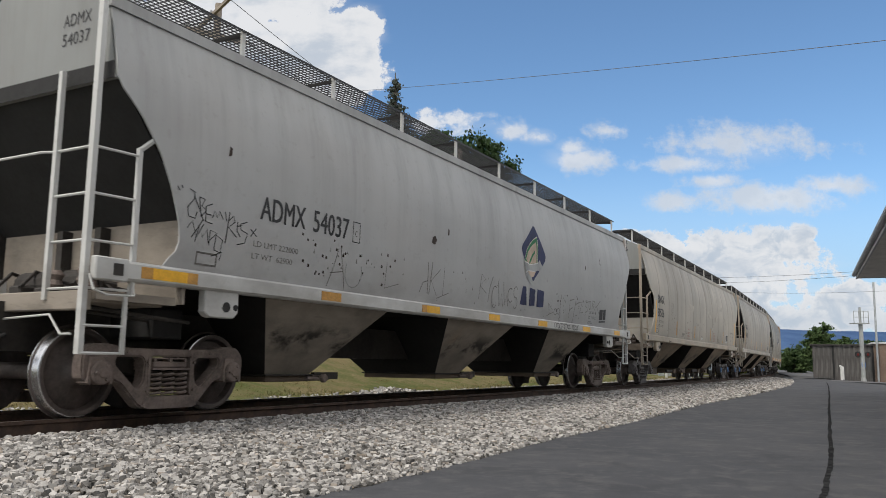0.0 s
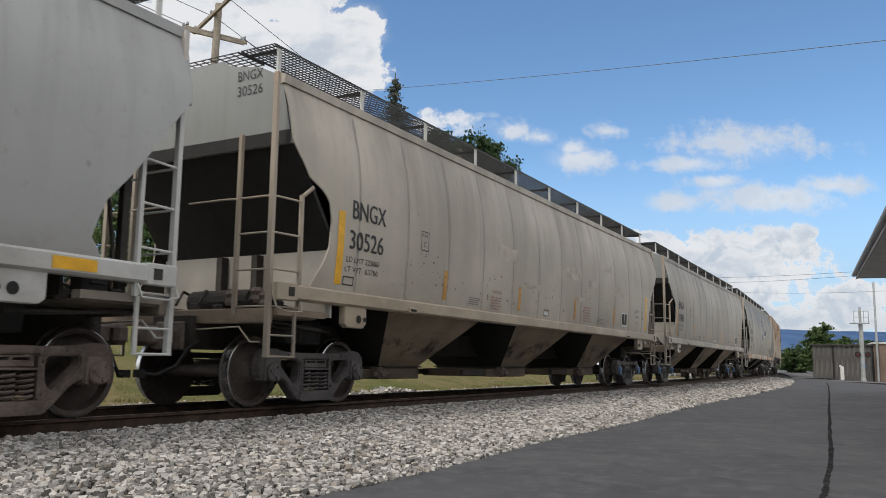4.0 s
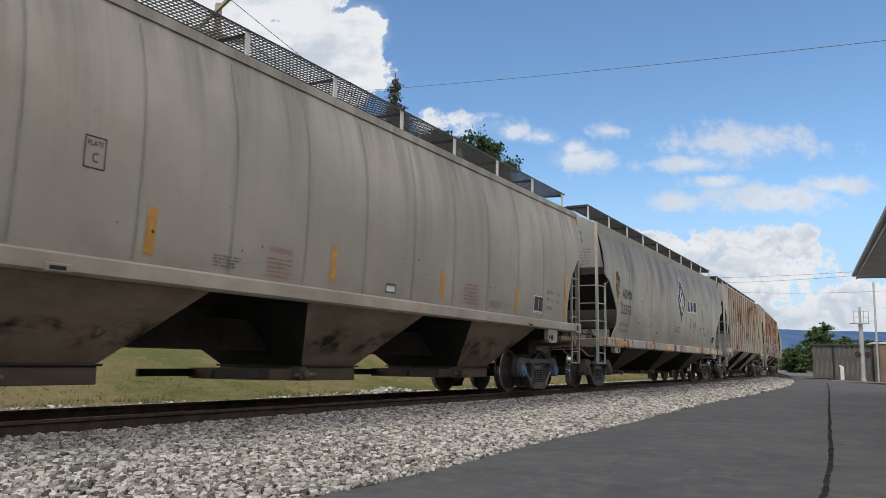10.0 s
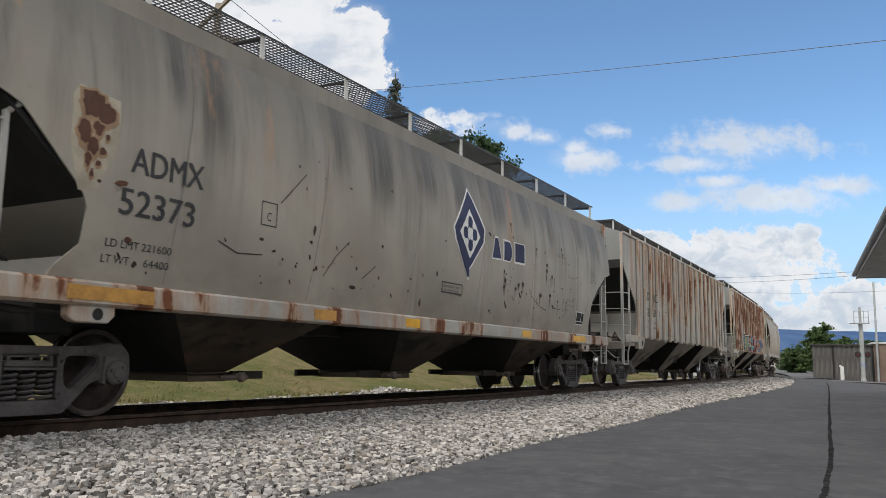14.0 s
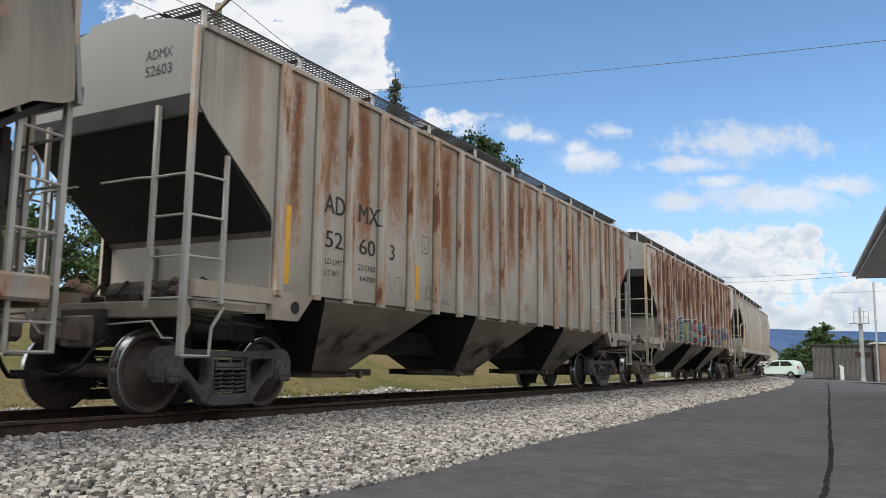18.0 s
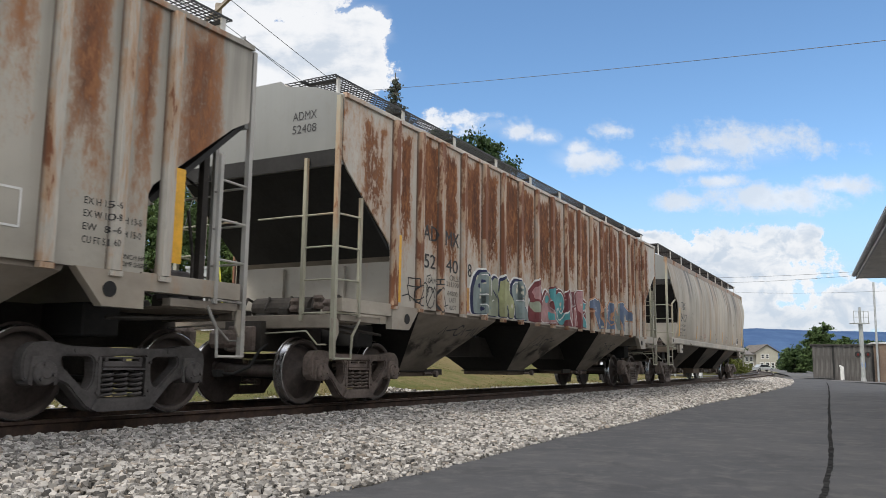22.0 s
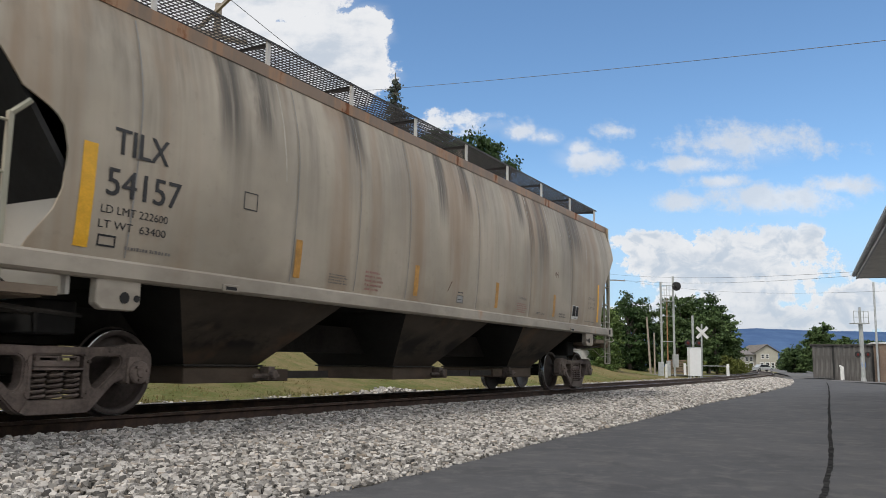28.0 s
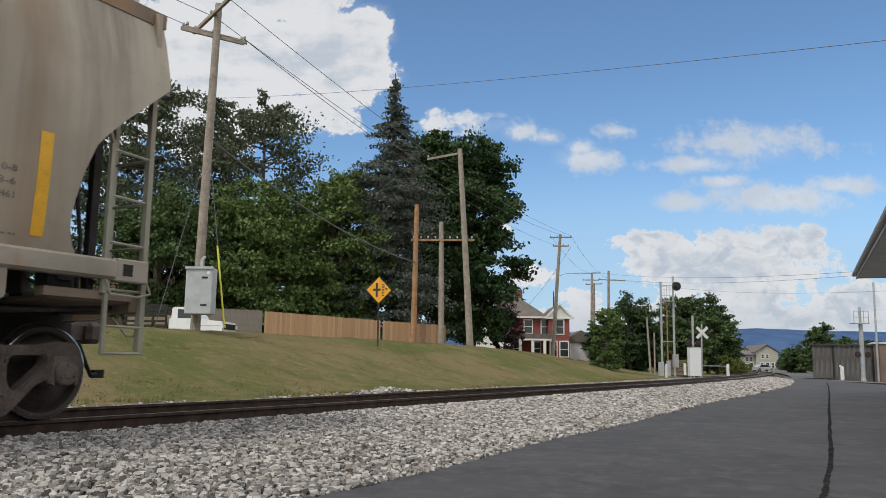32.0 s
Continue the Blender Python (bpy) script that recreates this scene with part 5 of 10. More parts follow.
lay("a", "emblem_leaf", flat([(9.16, 2.62), (9.26, 2.77), (9.39, 2.88), (9.56, 2.97), (9.68, 3.02), (9.7, 2.87), (9.68, 2.59), (9.52, 2.57), (9.33, 2.54), (9.24, 2.56)]), M["g_buff"], 0.01)
lay("a", "emblem_vein", flat([(9.28, 2.49), (9.34, 2.62), (9.47, 2.75), (9.61, 2.84), (9.61, 2.79), (9.51, 2.72), (9.39, 2.59), (9.32, 2.51)]), M["g_leaf"], 0.0115)
lay("a", "scraped_patch", flat([(9.06, 2.55), (9.24, 2.55), (9.33, 2.53), (9.52, 2.56), (9.74, 2.6), (9.84, 2.67), (9.99, 2.55), (9.86, 2.45), (9.74, 2.45), (9.61, 2.41), (9.47, 2.41), (9.31, 2.4), (9.19, 2.4)]), M["g_ash"], 0.013)
lay("a", "scraped_patch", flat([(9.14, 2.41), (9.27, 2.41), (9.32, 2.34), (9.47, 2.27), (9.52, 2.19), (9.36, 2.19), (9.21, 2.28)]), M["g_ash"], 0.0132)
lay("a", "emblem_leaf", flat([(9.25, 2.39), (9.34, 2.4), (9.47, 2.4), (9.61, 2.41), (9.66, 2.43), (9.55, 2.31), (9.44, 2.28), (9.32, 2.33)]), M["g_buff"], 0.0145)
stroke("a", [(9.1, 2.56), (9.24, 2.55), (9.33, 2.53), (9.54, 2.56), (9.74, 2.59)], 0.014, "white", "scrape", 0.0155)
stroke("a", [(9.31, 2.4), (9.47, 2.41), (9.62, 2.42)], 0.014, "white", "scrape", 0.0155)
stroke("a", [(9.26, 2.41), (9.17, 2.35), (9.16, 2.27)], 0.014, "white", "scrape", 0.0155)
for k, (xa_, wa_) in enumerate(((8.96, 0.33), (9.40, 0.28), (9.78, 0.36))):
    lay("a", "emblem_block", flat([(xa_, 1.72), (xa_ + wa_, 1.72), (xa_ + wa_ * 0.8, 2.08), (xa_ + wa_ * 0.3, 2.08)]) if k == 0 else flat([(xa_, 1.72), (xa_ + wa_, 1.74), (xa_ + wa_, 2.06), (xa_, 2.08)]), M["g_navy"], 0.005)
lay("a", "data_panel", flat([(13.70, 1.66), (13.95, 1.68), (13.95, 1.93), (13.70, 1.91)]), M["ink"], 0.0075)
lay("a", "data_panel", flat([(13.98, 1.68), (14.18, 1.70), (14.18, 1.95), (13.98, 1.93)]), M["ink"], 0.0075)
for k, text in enumerate(("EXW 10-8 H 9-8", "EW   8-6 H15-0", "CUFT 5461")):
    letters("a", text, 12.95 - 0.02 * k, 1.78 - 0.12 * k, 0.062, (0.50, 0.50, 0.30)[k], "ink")
lay("a", "data_panel", flat([(13.70, 1.60), (14.17, 1.63), (14.17, 1.66), (13.70, 1.635)]), M["ink"], 0.0075)
bars("a", 13.74, 13.92, 1.80, 1.88, 2, "ink_faded", 104)
bars("a", 14.02, 14.14, 1.84, 1.90, 2, "ink_faded", 105)
stroke("a", [(0.53, 2.32), (0.61, 2.3), (0.6, 2.23), (0.52, 2.13), (0.54, 2.04), (0.63, 2.03), (0.65, 2.1)], 0.0115)
stroke("a", [(0.6, 2.26), (0.75, 2.02)], 0.0115)
stroke("a", [(0.67, 2.26), (0.71, 2.06)], 0.0115)
stroke("a", [(0.67, 2.26), (0.75, 2.25), (0.71, 2.17), (0.78, 2.14), (0.72, 2.07)], 0.0115)
stroke("a", [(0.86, 2.22), (0.77, 2.18), (0.78, 2.02), (0.88, 2.01)], 0.0115)
stroke("a", [(0.78, 2.1), (0.85, 2.1)], 0.0115)
stroke("a", [(0.87, 2.07), (0.9, 2.15), (0.94, 2.08), (0.97, 2.16), (1.03, 2.08)], 0.0115)
stroke("a", [(1.05, 2.17), (1.08, 2.07)], 0.0115)
stroke("a", [(1.12, 2.18), (1.09, 1.83)], 0.0115)
stroke("a", [(1.11, 2.08), (1.18, 2.14), (1.21, 2.08), (1.12, 2.01), (1.25, 1.92)], 0.0115)
stroke("a", [(1.25, 2.09), (1.25, 1.99), (1.31, 1.93)], 0.0115)
stroke("a", [(1.25, 2.04), (1.32, 2.06)], 0.0115)
stroke("a", [(1.4, 2.11), (1.29, 2.07), (1.31, 2.01), (1.42, 1.98), (1.38, 1.87), (1.27, 1.84)], 0.0115)
stroke("a", [(1.46, 2.04), (1.57, 1.97)], 0.0115)
stroke("a", [(1.55, 2.06), (1.47, 1.96)], 0.0115)
stroke("a", [(0.54, 1.92), (0.6, 2.0), (0.68, 1.84), (0.76, 1.99)], 0.0115)
stroke("a", [(0.66, 1.79), (0.7, 1.95), (0.76, 1.85), (0.81, 1.95), (0.85, 1.8)], 0.0115)
stroke("a", [(0.86, 1.78), (0.86, 1.94), (0.96, 1.92), (0.87, 1.84)], 0.0115)
stroke("a", [(0.94, 1.74), (0.95, 1.9), (1.05, 1.86), (1.03, 1.72), (0.94, 1.74)], 0.0115)
stroke("a", [(0.91, 1.67), (1.06, 1.73), (1.03, 1.64)], 0.0115)
stroke("a", [(0.75, 2.04), (0.61, 1.83)], 0.0115)
stroke("a", [(0.42, 2.34), (0.44, 2.31)], 0.0115)
stroke("a", [(0.37, 2.32), (0.4, 2.28)], 0.0115)
for pts in ([(3.12, 2.04), (3.04, 1.8), (2.93, 1.54)], [(3.16, 2.05), (3.24, 1.78), (3.31, 1.52)], [(2.97, 1.71), (3.25, 1.75)], [(4.27, 1.99), (4.25, 1.62), (4.61, 1.71)],
            [(5.81, 2.05), (5.54, 1.85), (5.74, 1.63)], [(5.94, 2.11), (5.93, 1.64)], [(5.75, 1.59), (6.12, 1.7)], [(7.27, 2.13), (7.2, 1.69)], [(7.27, 2.13), (7.42, 2.05), (7.23, 1.92), (7.5, 1.81)]):
    stroke("a", pts, 0.012, "ink_faded")
for pts in ([(5.42, 2.12), (5.45, 1.64)], [(5.55, 2.14), (5.5, 1.63)], [(5.21, 1.64), (5.29, 1.8), (5.44, 1.84)]):
    stroke("a", pts, 0.016, "ink_faded")
stroke("a", arc(3.48, 1.76, 0.19, 0.2, 150, 390), 0.014, "g_haze")
scribble("a", 7.5, 8.85, 1.58, 2.14, 15, 6, 0.016, "ink_faded")
for pts in ([(10.41, 1.85), (10.45, 1.74), (10.49, 1.62)], [(10.41, 1.84), (10.54, 1.77), (10.73, 1.68), (10.49, 1.62), (10.36, 1.58)], [(11.11, 2.08), (11.09, 1.79), (11.10, 1.57)], arc(10.83, 1.69, 0.09, 0.065, 0, 360, 14), arc(10.99, 1.71, 0.08, 0.06, 0, 360, 14), arc(11.09, 1.54, 0.045, 0.05, 0, 360, 12), arc(11.89, 1.55, 0.03, 0.05, 0, 360, 10)):
    stroke("a", pts, 0.015, "ink_faded")
for pts in ([(11.66, 2.02), (11.66, 1.82), (11.64, 1.6)], [(11.67, 1.99), (11.92, 2.04)], [(11.66, 1.79), (11.84, 1.84)], [(12.04, 2.02), (11.91, 1.65), (12.13, 1.69)], [(11.98, 1.91), (12.29, 2.0), (12.44, 2.0), (12.29, 1.75), (12.54, 1.78)],
            [(12.88, 2.05), (12.72, 2.02), (12.69, 1.93), (12.82, 1.9), (12.82, 1.82), (12.69, 1.79)], arc(12.98, 1.97, 0.07, 0.1, 0, 360, 12), [(13.18, 2.13), (13.15, 1.88)], [(13.19, 2.09), (13.31, 2.08), (13.21, 1.97), (13.37, 1.87)], [(13.73, 2.13), (13.56, 2.02), (13.39, 1.94)], [(13.46, 1.98), (13.58, 1.88), (13.67, 1.81)]):
    stroke("a", pts, 0.018, "ink_faded")
# black tag row along the sill
rr = random.Random(44)
for k in range(15):
    x_ = 10.78 + 0.095 * k + (0.08 if k > 9 else 0.0)
    pts = arc(x_ + 0.04, 1.405, 0.05, rr.uniform(0.04, 0.065), rr.uniform(0, 90), rr.uniform(230, 380), 8) if rr.random() < 0.65 else [(x_, 1.345), (x_ + 0.05, 1.46), (x_ + 0.09, 1.36)]
    bm = bmesh.new()
    prev = None
    for i_, p_ in enumerate(pts):
        a_, b_ = Vector(pts[max(i_ - 1, 0)]), Vector(pts[min(i_ + 1, len(pts) - 1)])
        d_ = (b_ - a_).normalized()
        cur = [bm.verts.new((p_[0] - d_.y * 0.009 * q, -1.588, p_[1] + d_.x * 0.009 * q)) for q in (-1, 1)]
        if prev:
            bm.faces.new((prev[0], cur[0], cur[1], prev[1]))
        prev = cur
    part("graffiti_stroke", bm, M["ink"], CARS["a"])
lay("a", "paint_scar", flat([(5.50, 2.44), (5.60, 2.42), (5.66, 2.50), (5.60, 2.56), (5.52, 2.53)]), M["g_scar"], 0.005)
stroke("a", [(13.73, 3.16), (13.73, 2.98)], 0.03, "g_scar", "paint_scar")
stroke("a", [(13.73, 2.98), (13.74, 2.45)], 0.005, "ink_faded", "paint_scar")
rr = random.Random(45)
for k in range(60):
    cx = rr.choice((2.55, 2.9, 3.15, 3.9, 4.3, 10.9, 11.3, 12.2, 12.6, 12.7))
    x_, z_ = cx + rr.gauss(0, 0.16), rr.uniform(1.62, 2.12)
    a_ = rr.uniform(0.012, 0.04)
    lay("a", "paint_chip", flat([(x_, z_), (x_ + a_, z_ - a_ * 0.3), (x_ + a_ * 1.1, z_ + a_ * 0.7), (x_ + a_ * 0.3, z_ + a_)]), M["g_scar"], 0.005)
frame_box("a", 0.70, 1.00, 1.56, 1.70, 0.02, "ink_faded")
for x_, z_ in ((1.05, 2.78), (6.0, 2.62), (12.6, 2.75)):
    lay("a", "paint_scar", flat([(x_, z_), (x_ + 0.05, z_ + 0.02), (x_ + 0.06, z_ + 0.10), (x_ + 0.02, z_ + 0.12)]), M["g_scar"], 0.005)
rr = random.Random(6)
for k in range(46):
    x_, z_ = rr.uniform(2.6, 13.5), rr.uniform(1.55, 2.1)
    lay("a", "paint_scar", flat([(x_, z_), (x_ + rr.uniform(0.01, 0.04), z_ - 0.005), (x_ + 0.02, z_ + rr.uniform(0.02, 0.07))]), M["ink_faded"], 0.005)

# two seamed cars
for code, rows in (("b", ("BNGX", "30526", "LD LMT 222000", "LT WT  63700")), ("c", ("BNGX", "31848", "LD LMT 222000", "LT WT  64000"))):
    letters(code, rows[0], 0.90, 2.48, 0.25, 0.80, bold=0.008)
    letters(code, rows[1], 0.86, 2.07, 0.25, 0.80, bold=0.008)
    letters(code, rows[2], 0.82, 1.89, 0.075, 0.78)
    letters(code, rows[3], 0.80, 1.76, 0.075, 0.78)
    end_letters(code, rows[:2], -0.65, 4.13, 0.13)
    frame_box(code, 2.70, 2.93, 2.28, 2.58)
    letters(code, "PLATE", 2.73, 2.49, 0.05, 0.17)
    letters(code, "C", 2.79, 2.34, 0.09, 0.06)
    stripe(code, 0.60, 1.58, 2.54, 0.14, "ochre" if code == "c" else "yellow")
    for x_ in (3.46, 6.40, 9.28, 12.16):
        stripe(code, x_ + (0.19 if code == "b" and x_ > 8 else 0.0), 1.59, 2.05, 0.12, "ochre")
    stripe(code, 15.30 if code == "b" else 14.72, 1.58, 2.54, 0.15, "yellow" if code == "b" else "ochre")
    bars(code, 4.38, 4.80, 1.58, 1.72, 3, "ink_faded", 5)
    letters(code, "WARNING", 5.24, 1.83, 0.07, 0.40, "ink_red")
    bars(code, 5.22, 5.68, 1.55, 1.80, 4, "ink_red", 6)
    frame_box(code, 7.72, 7.98, 1.57, 1.70, 0.015)
    lay(code, "label_patch", flat([(7.74, 1.58), (7.96, 1.58), (7.96, 1.66), (7.74, 1.66)]), M["white"], 0.0045)
    bars(code, 10.1, 10.7, 1.58, 1.95, 5, "ink_red", 7)
    bars(code, 11.1, 11.6, 1.58, 1.72, 3, "ink_faded", 8)
    lay(code, "data_panel", flat([(13.06, 1.60), (13.52, 1.60), (13.52, 1.95), (13.06, 1.95)]), M["white"], 0.0045)
    lay(code, "data_panel", flat([(13.08, 1.65), (13.28, 1.65), (13.28, 1.93), (13.08, 1.93)]), M["ink"], 0.011)
    lay(code, "data_panel", flat([(13.31, 1.65), (13.50, 1.65), (13.50, 1.93), (13.31, 1.93)]), M["ink"], 0.011)
    frame_box(code, 0.78, 1.02, 1.58, 1.70, 0.016)
    for x_ in next(q for q in SPEC if q["code"] == code)["seams"]:
        if 0.9 < x_ < 15:
            stroke(code, [(x_, 1.52), (x_, 2.4), (x_, 3.1), (x_, 3.92)], 0.014, "g_haze", "weld_seam", 0.001)
for k, text in enumerate(("EXW 10-8", "EW   8-6", "CU FT 5461")):
    letters("b", text, 14.30, 2.03 - 0.16 * k, 0.075, 0.34)
    letters("c", text, 13.72, 2.03 - 0.16 * k, 0.075, 0.34)
for k, text in enumerate(("H  9-8", "H 15-0")):
    letters("b", text, 14.86, 2.03 - 0.16 * k, 0.075, 0.20)
    letters("c", text, 14.22, 2.03 - 0.16 * k, 0.075, 0.20)
for code in "bc":
    for x_, z_ in ((13.10, 1.84), (13.33, 1.86)):
        bars(code, x_, x_ + 0.14, z_, z_ + 0.06, 2, "ink_faded", int(x_ * 10))
    bars(code, 13.09, 13.48, 1.612, 1.635, 1, "ink", 107)
for code, text in (("b", "BNGX 30526"), ("c", "BNGX 31848")):
    bm = glyphs(text, 0.052, 0.36)
    base_ = next(q for q in SPEC if q["code"] == code)["rear_axle"] - 0.889 + 0.415
    for v in bm.verts:
        v.co = (base_ + (v.co.x - v.co.z) * 0.72 + 0.01, -1.1075, 0.145 + (v.co.x + v.co.z) * 0.70)
    tagged(part("lettering", bm, M["white"], CARS[code]), kind="stuff")
rr = random.Random(9)
for k in range(90):
    code = "b" if k < 70 else "c"
    cx = rr.choice((2.3, 3.2, 4.6, 5.4, 7.0, 8.3, 10.2, 11.6, 13.0))
    x_, z_ = cx + rr.gauss(0, 0.35), rr.uniform(1.68, 2.25)
    a_ = rr.uniform(0.012, 0.03)
    lay(code, "paint_chip", flat([(x_, z_), (x_ + a_, z_ - a_ * 0.4), (x_ + a_ * 1.3, z_ + a_ * 0.8), (x_ + a_ * 0.4, z_ + a_ * 1.2)]), M["g_scar"], 0.005)

# brushed repaint patches on the first seamed car
rr = random.Random(91)
for x0_, x1_, z0_, z1_ in ((8.97, 9.92, 2.46, 2.74), (10.38, 11.12, 2.36, 2.56), (9.25, 10.15, 1.98, 2.10), (11.4, 12.25, 2.88, 3.06), (12.35, 13.5, 2.34, 2.62), (5.4, 6.3, 2.5, 2.75), (6.75, 7.5, 2.05, 2.16)):
    n_ = 9
    up = [(x0_ + (x1_ - x0_) * k / n_, z1_ + rr.uniform(-0.04, 0.03)) for k in range(n_ + 1)]
    dn = [(x1_ - (x1_ - x0_) * k / n_, z0_ + rr.uniform(-0.03, 0.05)) for k in range(n_ + 1)]
    lay("b", "repaint_patch", flat(up + dn), M["g_patch"], 0.003)

# chipped car with the diamond emblem
letters("d", "ADMX", 1.40, 2.34, 0.25, 0.92, bold=0.008)
letters("d", "52373", 1.31, 1.93, 0.25, 0.92, bold=0.008)
for text, x_, z_, w_ in (("LD LMT", 1.21, 1.61, 0.38), ("221600", 1.62, 1.61, 0.37), ("LT WT", 1.19, 1.46, 0.31), ("64400", 1.67, 1.46, 0.31)):
    letters("d", text, x_, z_, 0.075, w_)
end_letters("d", ["ADMX", "52373"])
rr = random.Random(52)
for k in range(7):
    bm = bmesh.new()
    y_ = -0.78
    while y_ > -1.22:
        w_ = rr.uniform(0.03, 0.09)
        vs = [bm.verts.new((-D["over"][0] + D["set_back"][0] - 0.011, yy, 3.46 - 0.075 * k + dz)) for yy, dz in ((y_, 0), (y_ - w_, 0), (y_ - w_, 0.035), (y_, 0.035))]
        bm.faces.new(vs)
        y_ -= w_ + 0.03
    tagged(part("stencil_print", bm, M["ink_faded"], CARS["d"]), kind="stuff")
frame_box("d", 3.23, 3.50, 2.12, 2.40)
letters("d", "C", 3.33, 2.18, 0.10, 0.07)
dia = [(8.35, 1.98), (8.30, 2.14), (7.86, 2.62), (7.80, 2.82), (8.42, 3.58), (9.00, 2.92), (8.95, 2.68), (8.40, 2.14), (8.40, 1.98)]
lay("d", "emblem_edge", flat(dia), M["white"], 0.005, "white-edged navy diamond emblem")
lay("d", "emblem", flat([(8.37 + (x_ - 8.37) * 0.91, 2.72 + (z_ - 2.72) * 0.94) for x_, z_ in dia]), M["g_navy"], 0.0075)
lay("d", "emblem_field", flat([(8.40, 2.34), (8.03, 2.76), (8.40, 3.20), (8.77, 2.76)]), M["white"], 0.010)
for dx, dz in ((0, 0.2), (0, -0.2), (-0.17, 0), (0.17, 0)):
    lay("d", "emblem_dot", flat(arc(8.40 + dx, 2.77 + dz, 0.085, 0.105, 0, 330, 11)), M["g_navy"], 0.0125)
for a_, b_ in (((8.40, 2.97), (8.23, 2.77)), ((8.23, 2.77), (8.40, 2.57)), ((8.40, 2.57), (8.57, 2.77)), ((8.57, 2.77), (8.40, 2.97))):
    stroke("d", [a_, b_], 0.025, "g_navy", "emblem_line", 0.0135)
for ring in ([(9.24, 2.44), (9.68, 2.46), (9.52, 2.88), (9.38, 2.87)], [(9.73, 2.46), (9.98, 2.46)] + arc(9.98, 2.66, 0.16, 0.21, -80, 80, 6) + [(9.74, 2.87)], [(10.23, 2.47), (10.74, 2.48), (10.74, 2.89), (10.60, 2.89), (10.485, 2.72), (10.37, 2.88), (10.23, 2.88)]):
    cx_, cz_ = sum(p_[0] for p_ in ring) / len(ring), sum(p_[1] for p_ in ring) / len(ring)
    lay("d", "emblem_block", flat(ring), M["white"], 0.005)
    lay("d", "emblem_block", flat([(cx_ + (x_ - cx_) * 0.86, cz_ + (z_ - cz_) * 0.86) for x_, z_ in ring]), M["g_navy"], 0.0075)
frame_box("d", 7.5, 8.2, 1.70, 1.88, 0.02)
bars("d", 7.54, 8.16, 1.73, 1.86, 2, "ink_faded", 12)
lay("d", "data_panel", flat([(13.68, 1.48), (14.15, 1.48), (14.20, 1.77), (13.72, 1.78)]), M["white"], 0.0045)
for ring in ([(13.72, 1.565), (14.00, 1.565), (14.02, 1.755), (13.75, 1.76)], [(14.02, 1.565), (14.165, 1.565), (14.185, 1.75), (14.04, 1.755)], [(13.71, 1.50), (14.14, 1.50), (14.15, 1.548), (13.715, 1.548)]):
    lay("d", "data_field", flat(ring), M["black"], 0.011)
bars("d", 13.79, 13.88, 1.68, 1.74, 2, "white", 141)
bars("d", 14.07, 14.14, 1.66, 1.74, 2, "white", 142)
for text, x_, z_, w_ in (("EXW", 12.82, 1.94, 0.15), ("10-8", 13.05, 1.945, 0.17), ("H 9-8", 13.29, 1.945, 0.22), ("EW", 12.80, 1.84, 0.11), ("10-5", 13.04, 1.84, 0.17), ("H 13-5", 13.27, 1.84, 0.25), ("CU FT", 12.78, 1.74, 0.18), ("5150", 13.04, 1.74, 0.16)):
    letters("d", text, x_, z_, 0.062, w_, "ink_faded")
lay("d", "scraped_patch", flat([(0.74, 2.92), (0.80, 3.02), (1.24, 2.98), (1.26, 2.60), (1.05, 2.10), (0.86, 2.06), (0.74, 2.5)]), M["g_scrape"], 0.002)
rr = random.Random(29)
for cx, cz, rx, rz in ((0.95, 2.88, 0.13, 0.13), (1.09, 2.82, 0.10, 0.10), (0.88, 2.62, 0.07, 0.11), (1.02, 2.66, 0.06, 0.06), (0.97, 2.50, 0.06, 0.09), (1.08, 2.46, 0.035, 0.04), (0.93, 2.36, 0.035, 0.07), (1.04, 2.34, 0.03, 0.03), (0.98, 2.24, 0.02, 0.04), (1.12, 2.60, 0.025, 0.03)):
    ring = [(cx + rx * q * math.cos(k * 0.349), cz + rz * q * math.sin(k * 0.349)) for k in range(18) for q in (rr.uniform(0.72, 1.2),)]
    lay("d", "rust_stain", flat([(cx + (x_ - cx) * 1.35, cz - 0.02 + (z_ - cz) * 1.4) for x_, z_ in ring]), M["g_tan"], 0.003 + rr.uniform(0, 0.0015))
    lay("d", "rust_patch", flat(ring), M["g_rust"], 0.005 + rr.uniform(0, 0.0015))
bars("d", 14.60, 15.00, 2.50, 2.86, 5, "ink_faded", 14)
for x0_, x1_ in ((0.85, 1.80), (4.3, 4.75), (6.45, 6.85), (10.70, 11.13), (13.5, 14.3)):
    sill_stripe("d", x0_, x1_, "yellow" if x0_ > 5 else "ochre", 0.13)
for x_ in next(q for q in SPEC if q["code"] == "d")["seams"]:
    lean = min(0.06 + 0.015 * x_, 0.16)
    stroke("d", [(x_ - lean * 1.7, 1.32), (x_ - lean * 0.6, 2.2), (x_ + lean * 0.5, 3.1), (x_ + lean * 1.2, 3.95)], 0.009, "ink_faded", "weld_seam", 0.001)
rr = random.Random(17)
